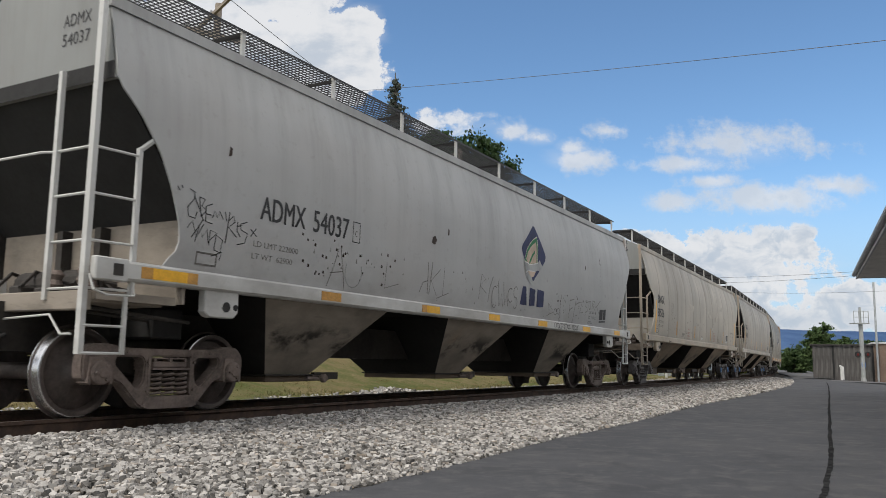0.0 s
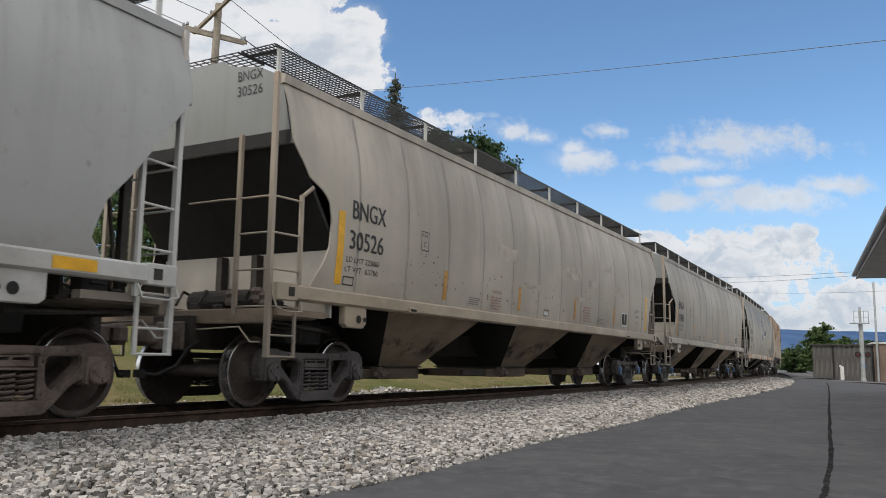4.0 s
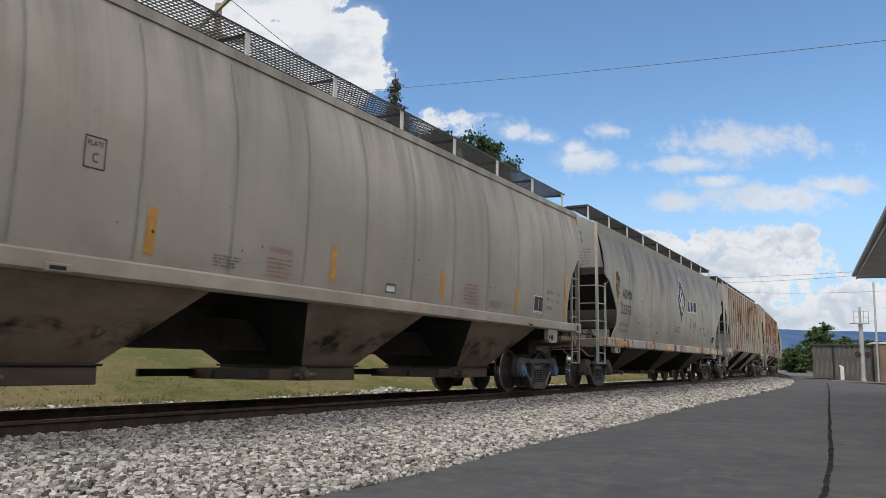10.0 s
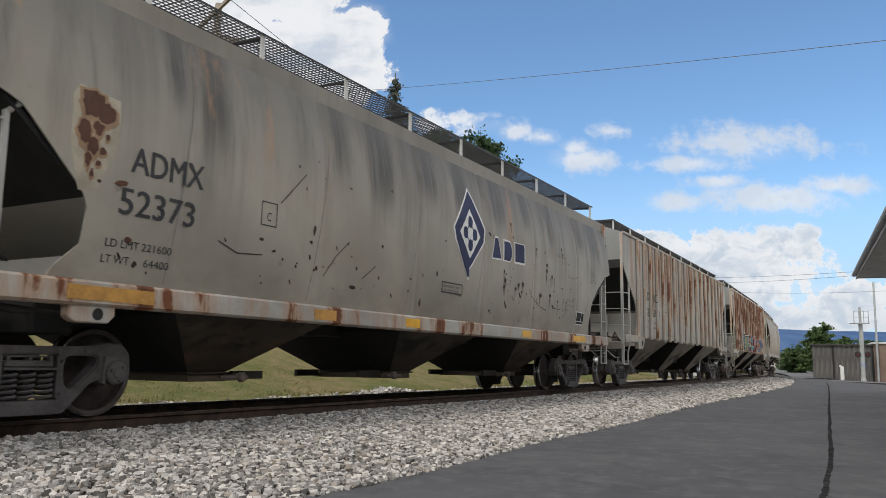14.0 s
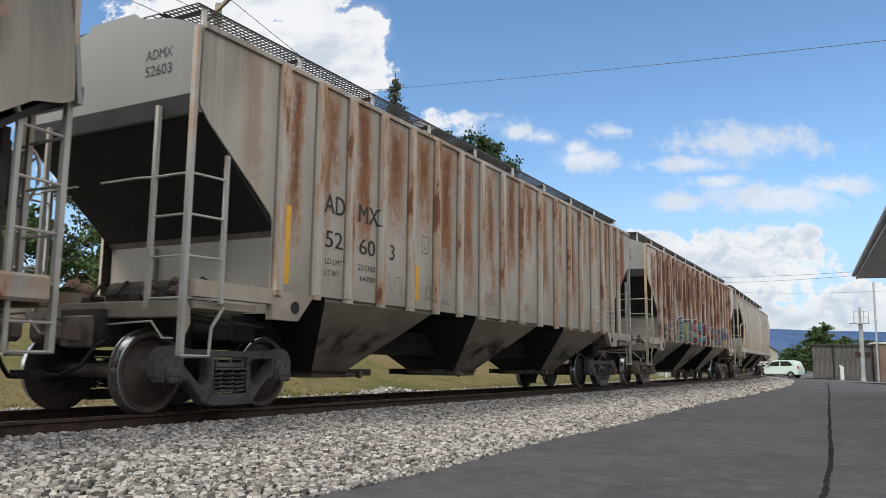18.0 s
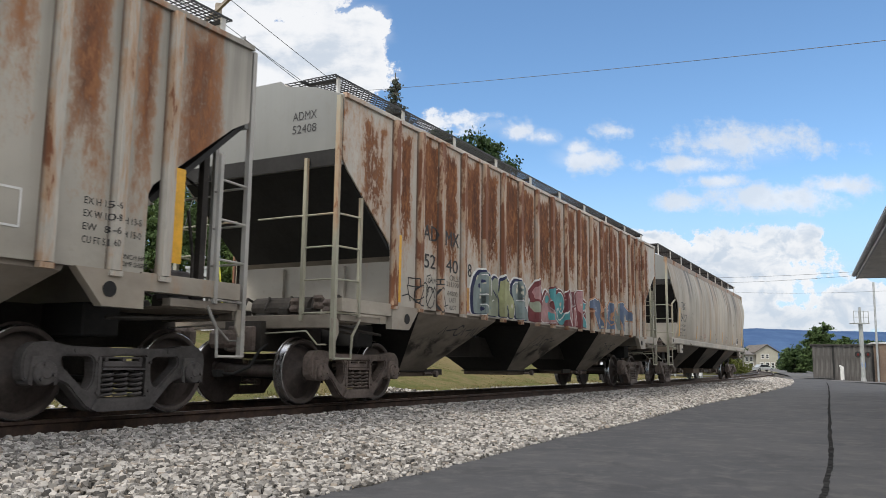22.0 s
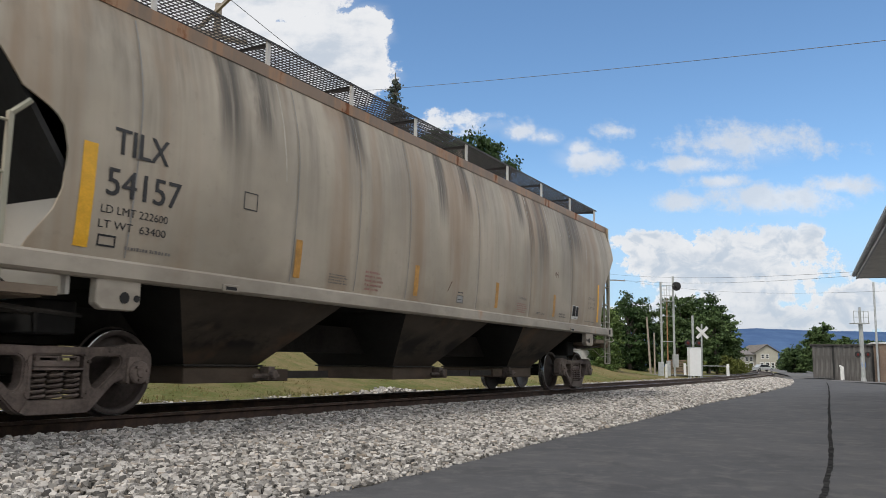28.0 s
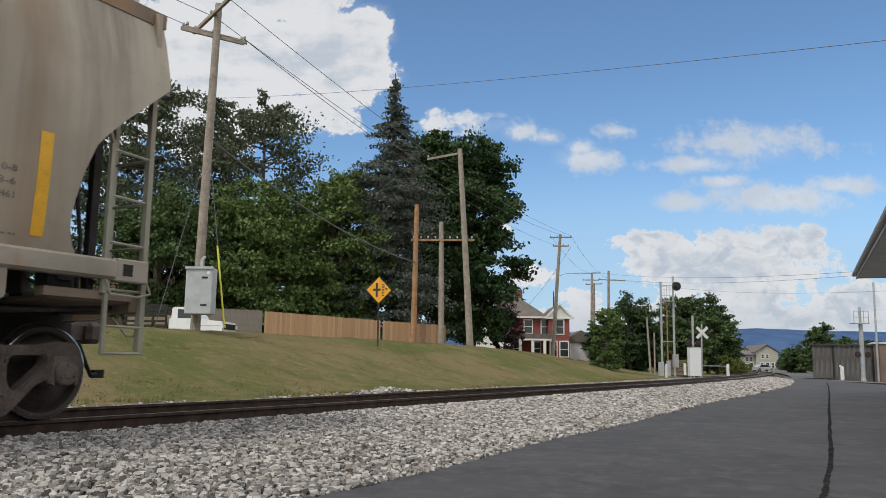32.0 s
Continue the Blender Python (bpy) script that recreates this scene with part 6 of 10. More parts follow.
for x_, z_, a_ in ((10.12, 3.20, 0.035), (11.87, 2.61, 0.045), (11.86, 2.50, 0.05), (12.16, 2.40, 0.045), (12.06, 2.34, 0.025), (12.30, 2.37, 0.02), (10.66, 2.10, 0.06), (10.46, 2.07, 0.05), (10.33, 2.0, 0.05), (10.62, 1.96, 0.035), (10.52, 1.92, 0.025),
                   (11.55, 1.97, 0.055), (12.06, 2.01, 0.04), (11.33, 2.88, 0.03), (12.74, 3.06, 0.035), (12.80, 2.20, 0.03), (12.09, 2.0, 0.05), (12.53, 1.91, 0.03), (13.16, 2.78, 0.03), (12.78, 2.94, 0.03), (13.24, 2.23, 0.025), (13.04, 1.92, 0.03), (9.80, 2.27, 0.04), (9.85, 2.11, 0.06), (9.82, 1.99, 0.05), (10.07, 2.12, 0.02), (10.85, 1.94, 0.02), (11.40, 1.88, 0.02), (11.78, 2.87, 0.025)):
    ring = [(x_ + a_ * q * math.cos(k * 0.57), z_ + a_ * 0.9 * q * math.sin(k * 0.57)) for k in range(11) for q in (rr.uniform(0.65, 1.25),)]
    run_ = rr.uniform(0.12, 0.38)
    lay("d", "rust_stain", flat([(x_ - a_ * 0.8, z_), (x_ + a_ * 0.8, z_), (x_ + a_ * 0.35, z_ - run_ * 0.6), (x_ + a_ * 0.05, z_ - run_), (x_ - a_ * 0.4, z_ - run_ * 0.7)]), M["rust_wash"], 0.0022 + rr.uniform(0, 0.001))
    lay("d", "rust_scar", flat(ring), M["g_scar"], 0.005)
for k in range(90):
    cx = rr.choice((2.0, 3.5, 4.4, 5.0, 6.2, 9.5, 9.9, 10.6, 11.4, 12.2, 13.0))
    x_, z_ = cx + rr.gauss(0, 0.5), rr.choice((rr.uniform(1.4, 2.2), rr.uniform(1.4, 2.2), rr.uniform(1.5, 3.2)))
    a_ = rr.choice((rr.uniform(0.008, 0.02), rr.uniform(0.012, 0.04)))
    ring = []
    tilt, long_ = rr.uniform(0, 3.1), rr.choice((1.0, 1.3, 2.4))
    for q in range(7):
        u_, v_ = math.cos(q * 0.9) * a_ * long_ * rr.uniform(0.6, 1.2), math.sin(q * 0.9) * a_ * rr.uniform(0.6, 1.2)
        ring.append((x_ + u_ * math.cos(tilt) - v_ * math.sin(tilt), max(1.32, z_ + u_ * math.sin(tilt) + v_ * math.cos(tilt))))
    lay("d", "rust_scar", flat(ring), M["g_scar" if k % 3 else "g_rust"], 0.005)
for pts in ([(3.55, 2.42), (3.75, 2.62), (4.0, 2.86)], [(4.45, 1.65), (4.7, 1.95), (4.95, 2.15)], [(5.3, 1.7), (5.6, 1.9)], [(10.99, 2.05), (11.09, 1.92), (11.28, 1.84), (11.56, 1.74), (11.91, 1.68)], [(12.26, 1.76), (12.49, 1.75), (12.71, 1.76)], [(14.47, 2.12), (14.43, 1.95), (14.26, 1.81)], [(2.6, 1.85), (2.9, 1.75), (3.3, 1.78)]):
    stroke("d", pts, 0.014, "g_scar", "scratch")
for pts in ([(12.45, 2.90), (12.60, 2.885)], [(12.64, 2.885), (12.83, 2.89), (13.02, 2.885)], [(12.74, 2.79), (12.80, 2.76)], [(12.85, 2.76), (12.97, 2.74)], [(13.0, 2.89), (13.005, 2.65), (13.0, 2.50)], [(13.16, 2.49), (13.46, 2.48), (13.70, 2.53)], [(12.66, 2.20), (12.80, 2.21)]):
    stroke("d", pts, 0.009, "g_rust", "scratch")

# rust-streaked ribbed car
for text, x_, z_, h, w in (("AD", 2.03, 2.50, 0.25, 0.44), ("MX", 2.80, 2.49, 0.25, 0.48), ("52", 2.07, 2.05, 0.22, 0.37), ("60", 2.83, 2.05, 0.22, 0.38), ("3", 3.60, 2.06, 0.22, 0.12),
                            ("LD LMT", 2.08, 1.83, 0.075, 0.37), ("LT WT", 2.08, 1.68, 0.075, 0.31), ("221300", 2.81, 1.83, 0.075, 0.42), ("64700", 2.86, 1.68, 0.075, 0.36)):
    letters("e", text, x_, z_, h, w, bold=0.006 if h > 0.1 else 0)
end_letters("e", ["ADMX", "52603"], z=3.92)
frame_box("e", 4.50, 4.72, 2.27, 2.54)
letters("e", "C", 4.58, 2.33, 0.09, 0.06)
stripe("e", 4.27 + 0.06, 1.52, 2.06, 0.10, "yellow")
stripe("e", 1.25, 1.50, 2.46, 0.13, "yellow")
stripe("e", 11.79, 1.50, 2.06, 0.10, "yellow")
stripe("e", 14.69, 1.55, 2.54, 0.13, "yellow")
for k, text in enumerate(("EX H 15-6", "EX W 10-8", "EW   8-6", "CU FT 5160")):
    letters("e", text, 13.43 + 0.22, 1.98 - 0.12 * k, 0.065, 0.36)
for k, text in enumerate(("H 13-8", "H 15-0")):
    letters("e", text, 14.10, 1.86 - 0.13 * k, 0.065, 0.2)
for k, text in enumerate(("2 INCH HF", "COMP SHOES")):
    letters("e", text, 14.06, 1.525 - 0.07 * k, 0.045, 0.34 if k else 0.30)
frame_box("e", 12.75, 13.05, 1.66, 2.0, 0.02, "white")
for pts in ([(3.58, 1.86), (3.66, 1.60), (3.74, 1.55)], arc(3.84, 1.70, 0.10, 0.13, -60, 230), [(3.90, 1.56), (4.02, 1.62)], [(3.80, 1.74), (3.90, 1.72)],
            [(4.60, 1.52), (4.66, 1.72), (4.72, 1.92), (4.80, 1.72), (4.86, 1.52)], arc(4.73, 1.66, 0.07, 0.10, 0, 360, 14), [(4.64, 1.55), (4.73, 1.60), (4.83, 1.55)],
            [(5.20, 1.52), (5.28, 1.76), (5.38, 1.52)], arc(5.29, 1.64, 0.08, 0.09, 20, 340, 12), [(5.16, 1.53), (5.44, 1.53)]):
    stroke("e", pts, 0.011, "ink_faded")
bars("e", 6.75, 7.2, 1.62, 1.85, 4, "ink_red", 24)
bars("e", 8.3, 8.75, 1.56, 1.75, 4, "ink_red", 25)

# heavily rusted ribbed car with graffiti
for text, x_, z_, h, w in (("AD", 1.98, 2.50, 0.24, 0.44), ("MX", 2.69, 2.50, 0.24, 0.46), ("52", 2.02, 2.06, 0.22, 0.34), ("40", 2.72, 2.06, 0.22, 0.40), ("8", 3.49, 2.06, 0.22, 0.13), ("LD LMT", 2.10, 1.83, 0.075, 0.37), ("LT WT", 2.10, 1.68, 0.075, 0.31),
                            ("OILS!", 2.85, 1.93, 0.09, 0.33), ("221200", 2.74, 1.83, 0.075, 0.42), ("64800", 2.78, 1.68, 0.075, 0.34), ("LAST", 2.84, 1.57, 0.075, 0.24), ("ALOT", 2.84, 1.45, 0.075, 0.24)):
    letters("f", text, x_, z_, h, w, bold=0.006 if h > 0.1 else 0)
end_letters("f", ["ADMX", "52408"], z=3.92)
stripe("f", 1.22, 1.46, 2.46, 0.13, "yellow")
stripe("f", 3.46, 1.46, 1.86, 0.10, "ochre")
frame_box("f", 1.55, 1.80, 1.72, 1.86, 0.018)
for pts in ([(1.38, 1.56), (1.55, 1.60), (1.75, 1.52), (1.95, 1.60)], [(1.52, 1.74), (1.62, 1.50)], arc(1.86, 1.60, 0.13, 0.16, 40, 340), [(1.78, 1.48), (1.92, 1.76)], arc(2.06, 1.70, 0.09, 0.12, -60, 250),
            [(2.10, 1.92), (2.22, 1.96), (2.26, 1.88), (2.16, 1.82)], arc(2.22, 1.60, 0.13, 0.17, 0, 350), [(2.12, 1.46), (2.36, 1.78)], arc(2.50, 1.58, 0.10, 0.20, 60, 400), [(2.40, 1.82), (2.64, 1.84)], [(2.42, 1.90), (2.62, 1.92)],
            [(2.66, 1.70), (2.74, 1.46)], [(2.56, 1.46), (2.80, 1.52)]):
    stroke("f", pts, 0.020)


def grown(pts, k, dx=0.0, dz=0.0):
    """A rounded outline, grown by k and shifted."""
    ring = [Vector((x, z)) for x, z in pts]
    out = []
    n = len(ring)
    area = sum(ring[i].x * ring[(i + 1) % n].y - ring[(i + 1) % n].x * ring[i].y for i in range(n))
    side = -1 if area > 0 else 1
    soft = []
    for i in range(n):
        a, b, c = ring[i - 1], ring[i], ring[(i + 1) % n]
        soft += [b.lerp(a, 0.22), b * 0.6 + (a.lerp(b, 0.78) + c.lerp(b, 0.78)) * 0.2, b.lerp(c, 0.22)]
    n = len(soft)
    for i in range(n):
        d = (soft[(i + 1) % n] - soft[i - 1]).normalized()
        q = soft[i] + Vector((-d.y, d.x)) * side * k + Vector((dx, dz))
        out.append((q.x, max(1.425, q.y)))
    return out


PAINTED = [0]


def throw_up(code, pts, fill, edge, outer="white", inner=None, shade=0.05):
    """One fat spray-paint shape: pale outer line, dark edge thrown to one side, fill, inner line."""
    k = PAINTED[0] = PAINTED[0] + 1
    e = 0.0003 * (k % 9)
    lay(code, "graffiti_halo", flat(grown(pts, 0.055, -shade * 0.6, 0.02)), M[outer], 0.003 + e)
    lay(code, "graffiti_outline", flat(grown(pts, 0.028, -shade * 0.5, 0.012)), M["g_" + edge], 0.007 + e)
    if inner:
        lay(code, "graffiti_line", flat(grown(pts, 0.014)), M[inner], 0.011 + e)
    lay(code, "graffiti_fill", flat(grown(pts, 0.0)), M["g_" + fill], 0.015 + e)


def dots(code, x0, x1, z0, z1, n, cols, seed):
    r = random.Random(seed)
    for k in range(n):
        q = r.uniform(0.015, 0.05)
        lay(code, "graffiti_dot", flat(arc(r.uniform(x0, x1), r.uniform(z0, z1), q, q, 0, 325, 9)), M["g_" + r.choice(cols)], 0.0195 + 0.0003 * (k % 5))


lay("f", "graffiti_patch", flat([(3.41, 1.43), (3.41, 1.6), (3.47, 1.73), (3.6, 1.78), (3.66, 1.43)]), M["g_pink"], 0.0025)
throw_up("f", [(3.71, 1.44), (3.67, 1.64), (3.69, 1.87), (3.79, 2.06), (3.96, 2.18), (4.14, 2.19), (4.2, 2.1), (4.21, 1.87), (3.92, 1.81), (3.92, 1.76), (4.2, 1.79), (4.19, 1.66), (3.94, 1.63), (3.97, 1.58), (4.16, 1.58), (4.18, 1.46)], "slate", "navy", shade=0.14)
throw_up("f", [(4.23, 2.12), (4.36, 2.16), (4.4, 2.1), (4.42, 1.77), (4.38, 1.7), (4.54, 1.73), (4.59, 1.79), (4.47, 1.9), (4.44, 2.07), (4.54, 2.14), (4.68, 2.12), (4.71, 2.0), (4.61, 1.86), (4.7, 1.7), (4.7, 1.44), (4.2, 1.44), (4.2, 1.64), (4.24, 1.86)], "sage", "navy")
throw_up("f", [(4.78, 2.1), (4.91, 2.17), (4.98, 2.13), (5.0, 1.74), (5.06, 1.67), (5.14, 1.44), (4.74, 1.44), (4.73, 1.7), (4.68, 1.85), (4.75, 1.94)], "olive", "navy")
throw_up("f", [(5.02, 2.1), (5.14, 2.13), (5.21, 2.08), (5.21, 1.9), (5.36, 1.82), (5.43, 1.66), (5.39, 1.44), (5.18, 1.44), (5.1, 1.68), (5.04, 1.74)], "olive", "navy")
throw_up("f", [(5.28, 1.94), (5.3, 2.06), (5.45, 2.17), (5.64, 2.18), (5.74, 2.06), (5.74, 1.87), (5.47, 1.82), (5.49, 1.77), (5.73, 1.78), (5.78, 1.65), (5.78, 1.45), (5.47, 1.45), (5.46, 1.67), (5.36, 1.84)], "slate", "navy", shade=0.09)
throw_up("f", [(5.81, 2.13), (5.95, 2.1), (6.0, 1.99), (5.92, 1.89), (5.95, 1.7), (5.86, 1.66), (5.8, 1.82)], "slate", "navy")
throw_up("f", [(5.83, 1.64), (5.96, 1.68), (6.06, 1.6), (6.06, 1.44), (5.83, 1.44)], "slate", "navy")
dots("f", 3.75, 4.1, 1.5, 2.1, 9, ("cream", "cream", "navy"), 3)
dots("f", 4.25, 5.35, 1.5, 1.7, 10, ("slate", "cream", "sage"), 4)
dots("f", 5.5, 5.7, 1.9, 2.1, 5, ("cream",), 5)
for pts in ([(3.98, 2.14), (4.1, 2.15), (4.15, 2.12)], [(3.92, 1.785), (4.06, 1.8), (4.18, 1.795)], [(3.95, 1.61), (4.05, 1.62), (4.14, 1.59), (4.16, 1.5)], [(4.39, 2.1), (4.4, 1.95), (4.4, 1.8)], [(4.42, 1.7), (4.5, 1.73)], [(4.68, 2.08), (4.69, 2.0)], [(4.97, 2.1), (4.98, 1.9)], [(5.19, 2.06), (5.19, 1.95)], [(5.42, 1.64), (5.41, 1.5)], [(5.34, 2.08), (5.45, 2.14), (5.58, 2.15)], [(5.48, 1.795), (5.6, 1.80), (5.72, 1.795)]):
    stroke("f", pts, 0.018, "white", "graffiti_stroke", 0.020)
for pts in ([(4.62, 1.85), (4.70, 1.70), (4.71, 1.50)], [(4.97, 1.74), (5.03, 1.62), (5.09, 1.46)], [(5.06, 1.7), (5.13, 1.58), (5.16, 1.46)], [(4.46, 1.9), (4.55, 1.84), (4.62, 1.78)]):
    stroke("f", pts, 0.022, "g_navy", "graffiti_stroke", 0.021)
throw_up("f", [(6.1, 2.0), (6.48, 2.23), (6.7, 2.29), (6.8, 1.98), (6.82, 1.79), (6.68, 1.65), (6.75, 1.44), (6.1, 1.44), (6.13, 1.75), (6.32, 1.85), (6.18, 1.88)], "maroon", "maroon", shade=0.0)
lay("f", "graffiti_patch", flat(grown([(6.24, 2.01), (6.53, 2.19), (6.68, 2.22), (6.76, 1.93), (6.59, 1.86), (6.39, 1.91), (6.35, 1.98)], 0.0)), M["g_pink"], 0.0185)
lay("f", "graffiti_patch", flat(grown([(6.1, 1.82), (6.32, 1.81), (6.46, 1.85), (6.6, 1.78), (6.64, 1.64), (6.4, 1.62), (6.15, 1.71)], 0.0)), M["g_sage"], 0.0187)
lay("f", "graffiti_patch", flat(grown([(6.55, 2.10), (6.66, 2.14), (6.68, 1.98), (6.58, 1.96)], 0.0)), M["g_teal"], 0.0205)
throw_up("f", [(6.72, 1.74), (7.06, 2.1), (7.23, 2.04), (7.3, 1.93), (7.04, 1.79), (7.38, 1.68), (7.48, 1.6), (7.46, 1.46), (6.8, 1.45), (6.74, 1.56)], "pink", "maroon", "white", "white", 0.14)
lay("f", "graffiti_patch", flat(grown([(6.98, 2.0), (7.1, 2.02), (7.2, 1.95), (7.06, 1.84), (6.94, 1.88)], 0.0)), M["g_teal"], 0.0195)
lay("f", "graffiti_patch", flat(grown([(7.1, 1.68), (7.3, 1.66), (7.36, 1.52), (7.16, 1.5)], 0.0)), M["g_teal"], 0.0197)
lay("f", "graffiti_fill", flat([(6.89, 1.77), (7.22, 1.69), (7.19, 2.18), (7.43, 2.25), (7.46, 2.1), (7.56, 2.16), (7.73, 2.21), (7.91, 2.21), (8.07, 2.12), (8.14, 2.21), (8.27, 2.27), (8.45, 2.28), (8.52, 2.18), (8.6, 1.86), (8.79, 1.92), (8.71, 2.07), (8.73, 2.19), (8.82, 2.25), (8.96, 2.29), (9.12, 2.28), (9.22, 2.14), (9.45, 2.09), (9.61, 2.04), (9.42, 1.78), (9.3, 1.75), (9.49, 1.64), (9.57, 1.52), (9.55, 1.43), (8.04, 1.43), (7.46, 1.43), (6.95, 1.43)]), M["g_maroon"], 0.009)
lay("f", "graffiti_fill", flat([(7.2, 2.15), (7.42, 2.21), (7.46, 1.93), (7.52, 1.61), (7.41, 1.66), (7.34, 1.79), (7.28, 1.95)]), M["g_teal"], 0.0125)
lay("f", "graffiti_fill", flat([(7.52, 1.98), (7.6, 2.07), (7.74, 2.13), (7.89, 2.14), (8.01, 2.08), (8.07, 1.96), (8.06, 1.85), (8.0, 1.75), (7.91, 1.69), (7.84, 1.69), (7.76, 1.76), (7.72, 1.8), (7.66, 1.75), (7.65, 1.68), (7.7, 1.58), (7.82, 1.55), (7.96, 1.61), (8.11, 1.7), (8.27, 1.79), (8.32, 1.78), (8.32, 1.58), (8.13, 1.56), (8.01, 1.44), (7.8, 1.44), (7.68, 1.48), (7.57, 1.57), (7.53, 1.74)]), M["g_teal"], 0.0125)
lay("f", "graffiti_fill", flat([(8.19, 2.1), (8.31, 2.16), (8.41, 2.22), (8.48, 2.09), (8.56, 1.84), (8.62, 1.57), (8.66, 1.43), (8.56, 1.46), (8.44, 1.61), (8.34, 1.76), (8.31, 1.92)]), M["g_pink"], 0.0125)
lay("f", "graffiti_fill", flat([(8.81, 2.15), (8.9, 2.24), (9.05, 2.27), (9.2, 2.23), (9.23, 2.04), (9.23, 1.82), (9.22, 1.46), (9.11, 1.46), (9.07, 1.62), (8.95, 1.84), (8.86, 2.01)]), M["g_pink"], 0.0125)
lay("f", "graffiti_fill", flat([(8.7, 1.84), (8.82, 1.86), (8.86, 1.71), (8.89, 1.59), (8.96, 1.55), (8.94, 1.46), (8.75, 1.47), (8.76, 1.64)]), M["g_pink"], 0.0125)
lay("f", "graffiti_fill", flat([(9.25, 2.03), (9.52, 2.01), (9.4, 1.84), (9.31, 1.81), (9.26, 1.84)]), M["g_teal"], 0.0125)
lay("f", "graffiti_fill", flat([(9.23, 1.75), (9.36, 1.7), (9.51, 1.61), (9.56, 1.49), (9.54, 1.44), (9.22, 1.46)]), M["g_teal"], 0.0125)
lay("f", "graffiti_fill", flat([(6.95, 1.52), (7.23, 1.57), (7.37, 1.62), (7.41, 1.47), (7.24, 1.45), (6.99, 1.47)]), M["g_pink"], 0.0125)
lay("f", "graffiti_fill", flat([(7.47, 1.56), (7.61, 1.54), (7.72, 1.49), (7.68, 1.43), (7.48, 1.44)]), M["g_pink"], 0.0125)
lay("f", "graffiti_fill", flat([(9.78, 2.08), (9.95, 2.18), (10.14, 2.22), (10.32, 2.16), (10.38, 2.18), (10.52, 2.17), (10.61, 2.05), (10.63, 1.89), (10.59, 1.78), (10.64, 1.67), (10.68, 1.48), (10.49, 1.46), (10.33, 1.67), (10.17, 1.8), (10.1, 1.91), (9.94, 1.92), (9.81, 1.93)]), M["g_blue"], 0.0095)
lay("f", "graffiti_fill", flat([(10.69, 1.95), (10.88, 2.12), (10.99, 2.21), (11.05, 2.11), (11.09, 1.89), (11.13, 1.75), (11.04, 1.57), (10.95, 1.5), (10.77, 1.54), (10.69, 1.74)]), M["g_slate"], 0.0095)
lay("f", "graffiti_fill", flat([(11.17, 2.01), (11.23, 2.13), (11.4, 2.21), (11.52, 2.12), (11.5, 1.98), (11.42, 1.86), (11.4, 1.76), (11.45, 1.68), (11.56, 1.5), (11.09, 1.48), (11.14, 1.61), (11.16, 1.87)]), M["g_blue"], 0.0095)
lay("f", "graffiti_fill", flat([(11.58, 2.03), (11.72, 2.08), (11.95, 1.96), (12.06, 1.89), (12.05, 2.17), (12.18, 2.21), (12.24, 1.5), (12.01, 1.49), (11.83, 1.64), (11.7, 1.74), (11.64, 1.52)]), M["g_slate"], 0.0095)
lay("f", "graffiti_fill", flat([(12.21, 2.21), (12.39, 2.24), (12.61, 2.18), (12.99, 2.07), (13.2, 1.95), (13.11, 1.76), (12.77, 1.81), (12.69, 1.95), (12.56, 1.89), (12.46, 1.47), (12.28, 1.48), (12.22, 1.83)]), M["g_blue"], 0.0095)
stroke("f", [(7.72, 2.13), (7.89, 2.14), (8.01, 2.07), (8.07, 1.98), (8.06, 1.84), (7.99, 1.74), (7.9, 1.68), (7.82, 1.7), (7.72, 1.79)], 0.03, "white", "graffiti_line", 0.0155)
stroke("f", [(7.7, 1.79), (7.64, 1.72), (7.66, 1.63), (7.73, 1.54), (7.82, 1.54), (7.97, 1.6), (8.16, 1.73), (8.32, 1.8)], 0.03, "white", "graffiti_line", 0.0155)
stroke("f", [(8.2, 2.11), (8.39, 2.21), (8.44, 2.2), (8.5, 2.05), (8.6, 1.68), (8.64, 1.56)], 0.025, "white", "graffiti_line", 0.0155)
stroke("f", [(8.07, 2.12), (8.16, 2.21), (8.27, 2.27), (8.45, 2.27), (8.53, 2.15), (8.6, 1.87), (8.79, 1.92), (8.71, 2.07), (8.73, 2.19), (8.92, 2.28), (9.12, 2.28), (9.25, 2.13), (9.61, 2.04), (9.44, 1.78), (9.32, 1.75)], 0.022, "white", "graffiti_line", 0.0155)
stroke("f", [(8.71, 1.84), (8.82, 1.87), (8.85, 1.71), (8.9, 1.59)], 0.025, "white", "graffiti_line", 0.0155)
stroke("f", [(8.76, 1.43), (8.78, 1.63)], 0.025, "white", "graffiti_line", 0.0155)
stroke("f", [(8.34, 1.74), (8.51, 1.58), (8.63, 1.43)], 0.03, "white", "graffiti_line", 0.0155)
stroke("f", [(7.46, 2.1), (7.56, 2.16), (7.75, 2.22), (7.91, 2.2), (8.07, 2.12)], 0.022, "white", "graffiti_line", 0.0155)
stroke("f", [(7.43, 2.22), (7.47, 1.88), (7.52, 1.6)], 0.028, "white", "graffiti_line", 0.0155)
stroke("f", [(9.24, 2.03), (9.54, 2.01), (9.4, 1.83), (9.26, 1.84)], 0.022, "white", "graffiti_line", 0.0155)
stroke("f", [(9.3, 1.73), (9.48, 1.64), (9.55, 1.52), (9.55, 1.44)], 0.022, "white", "graffiti_line", 0.0155)
stroke("f", [(7.46, 1.55), (7.61, 1.54), (7.72, 1.49)], 0.022, "white", "graffiti_line", 0.0155)
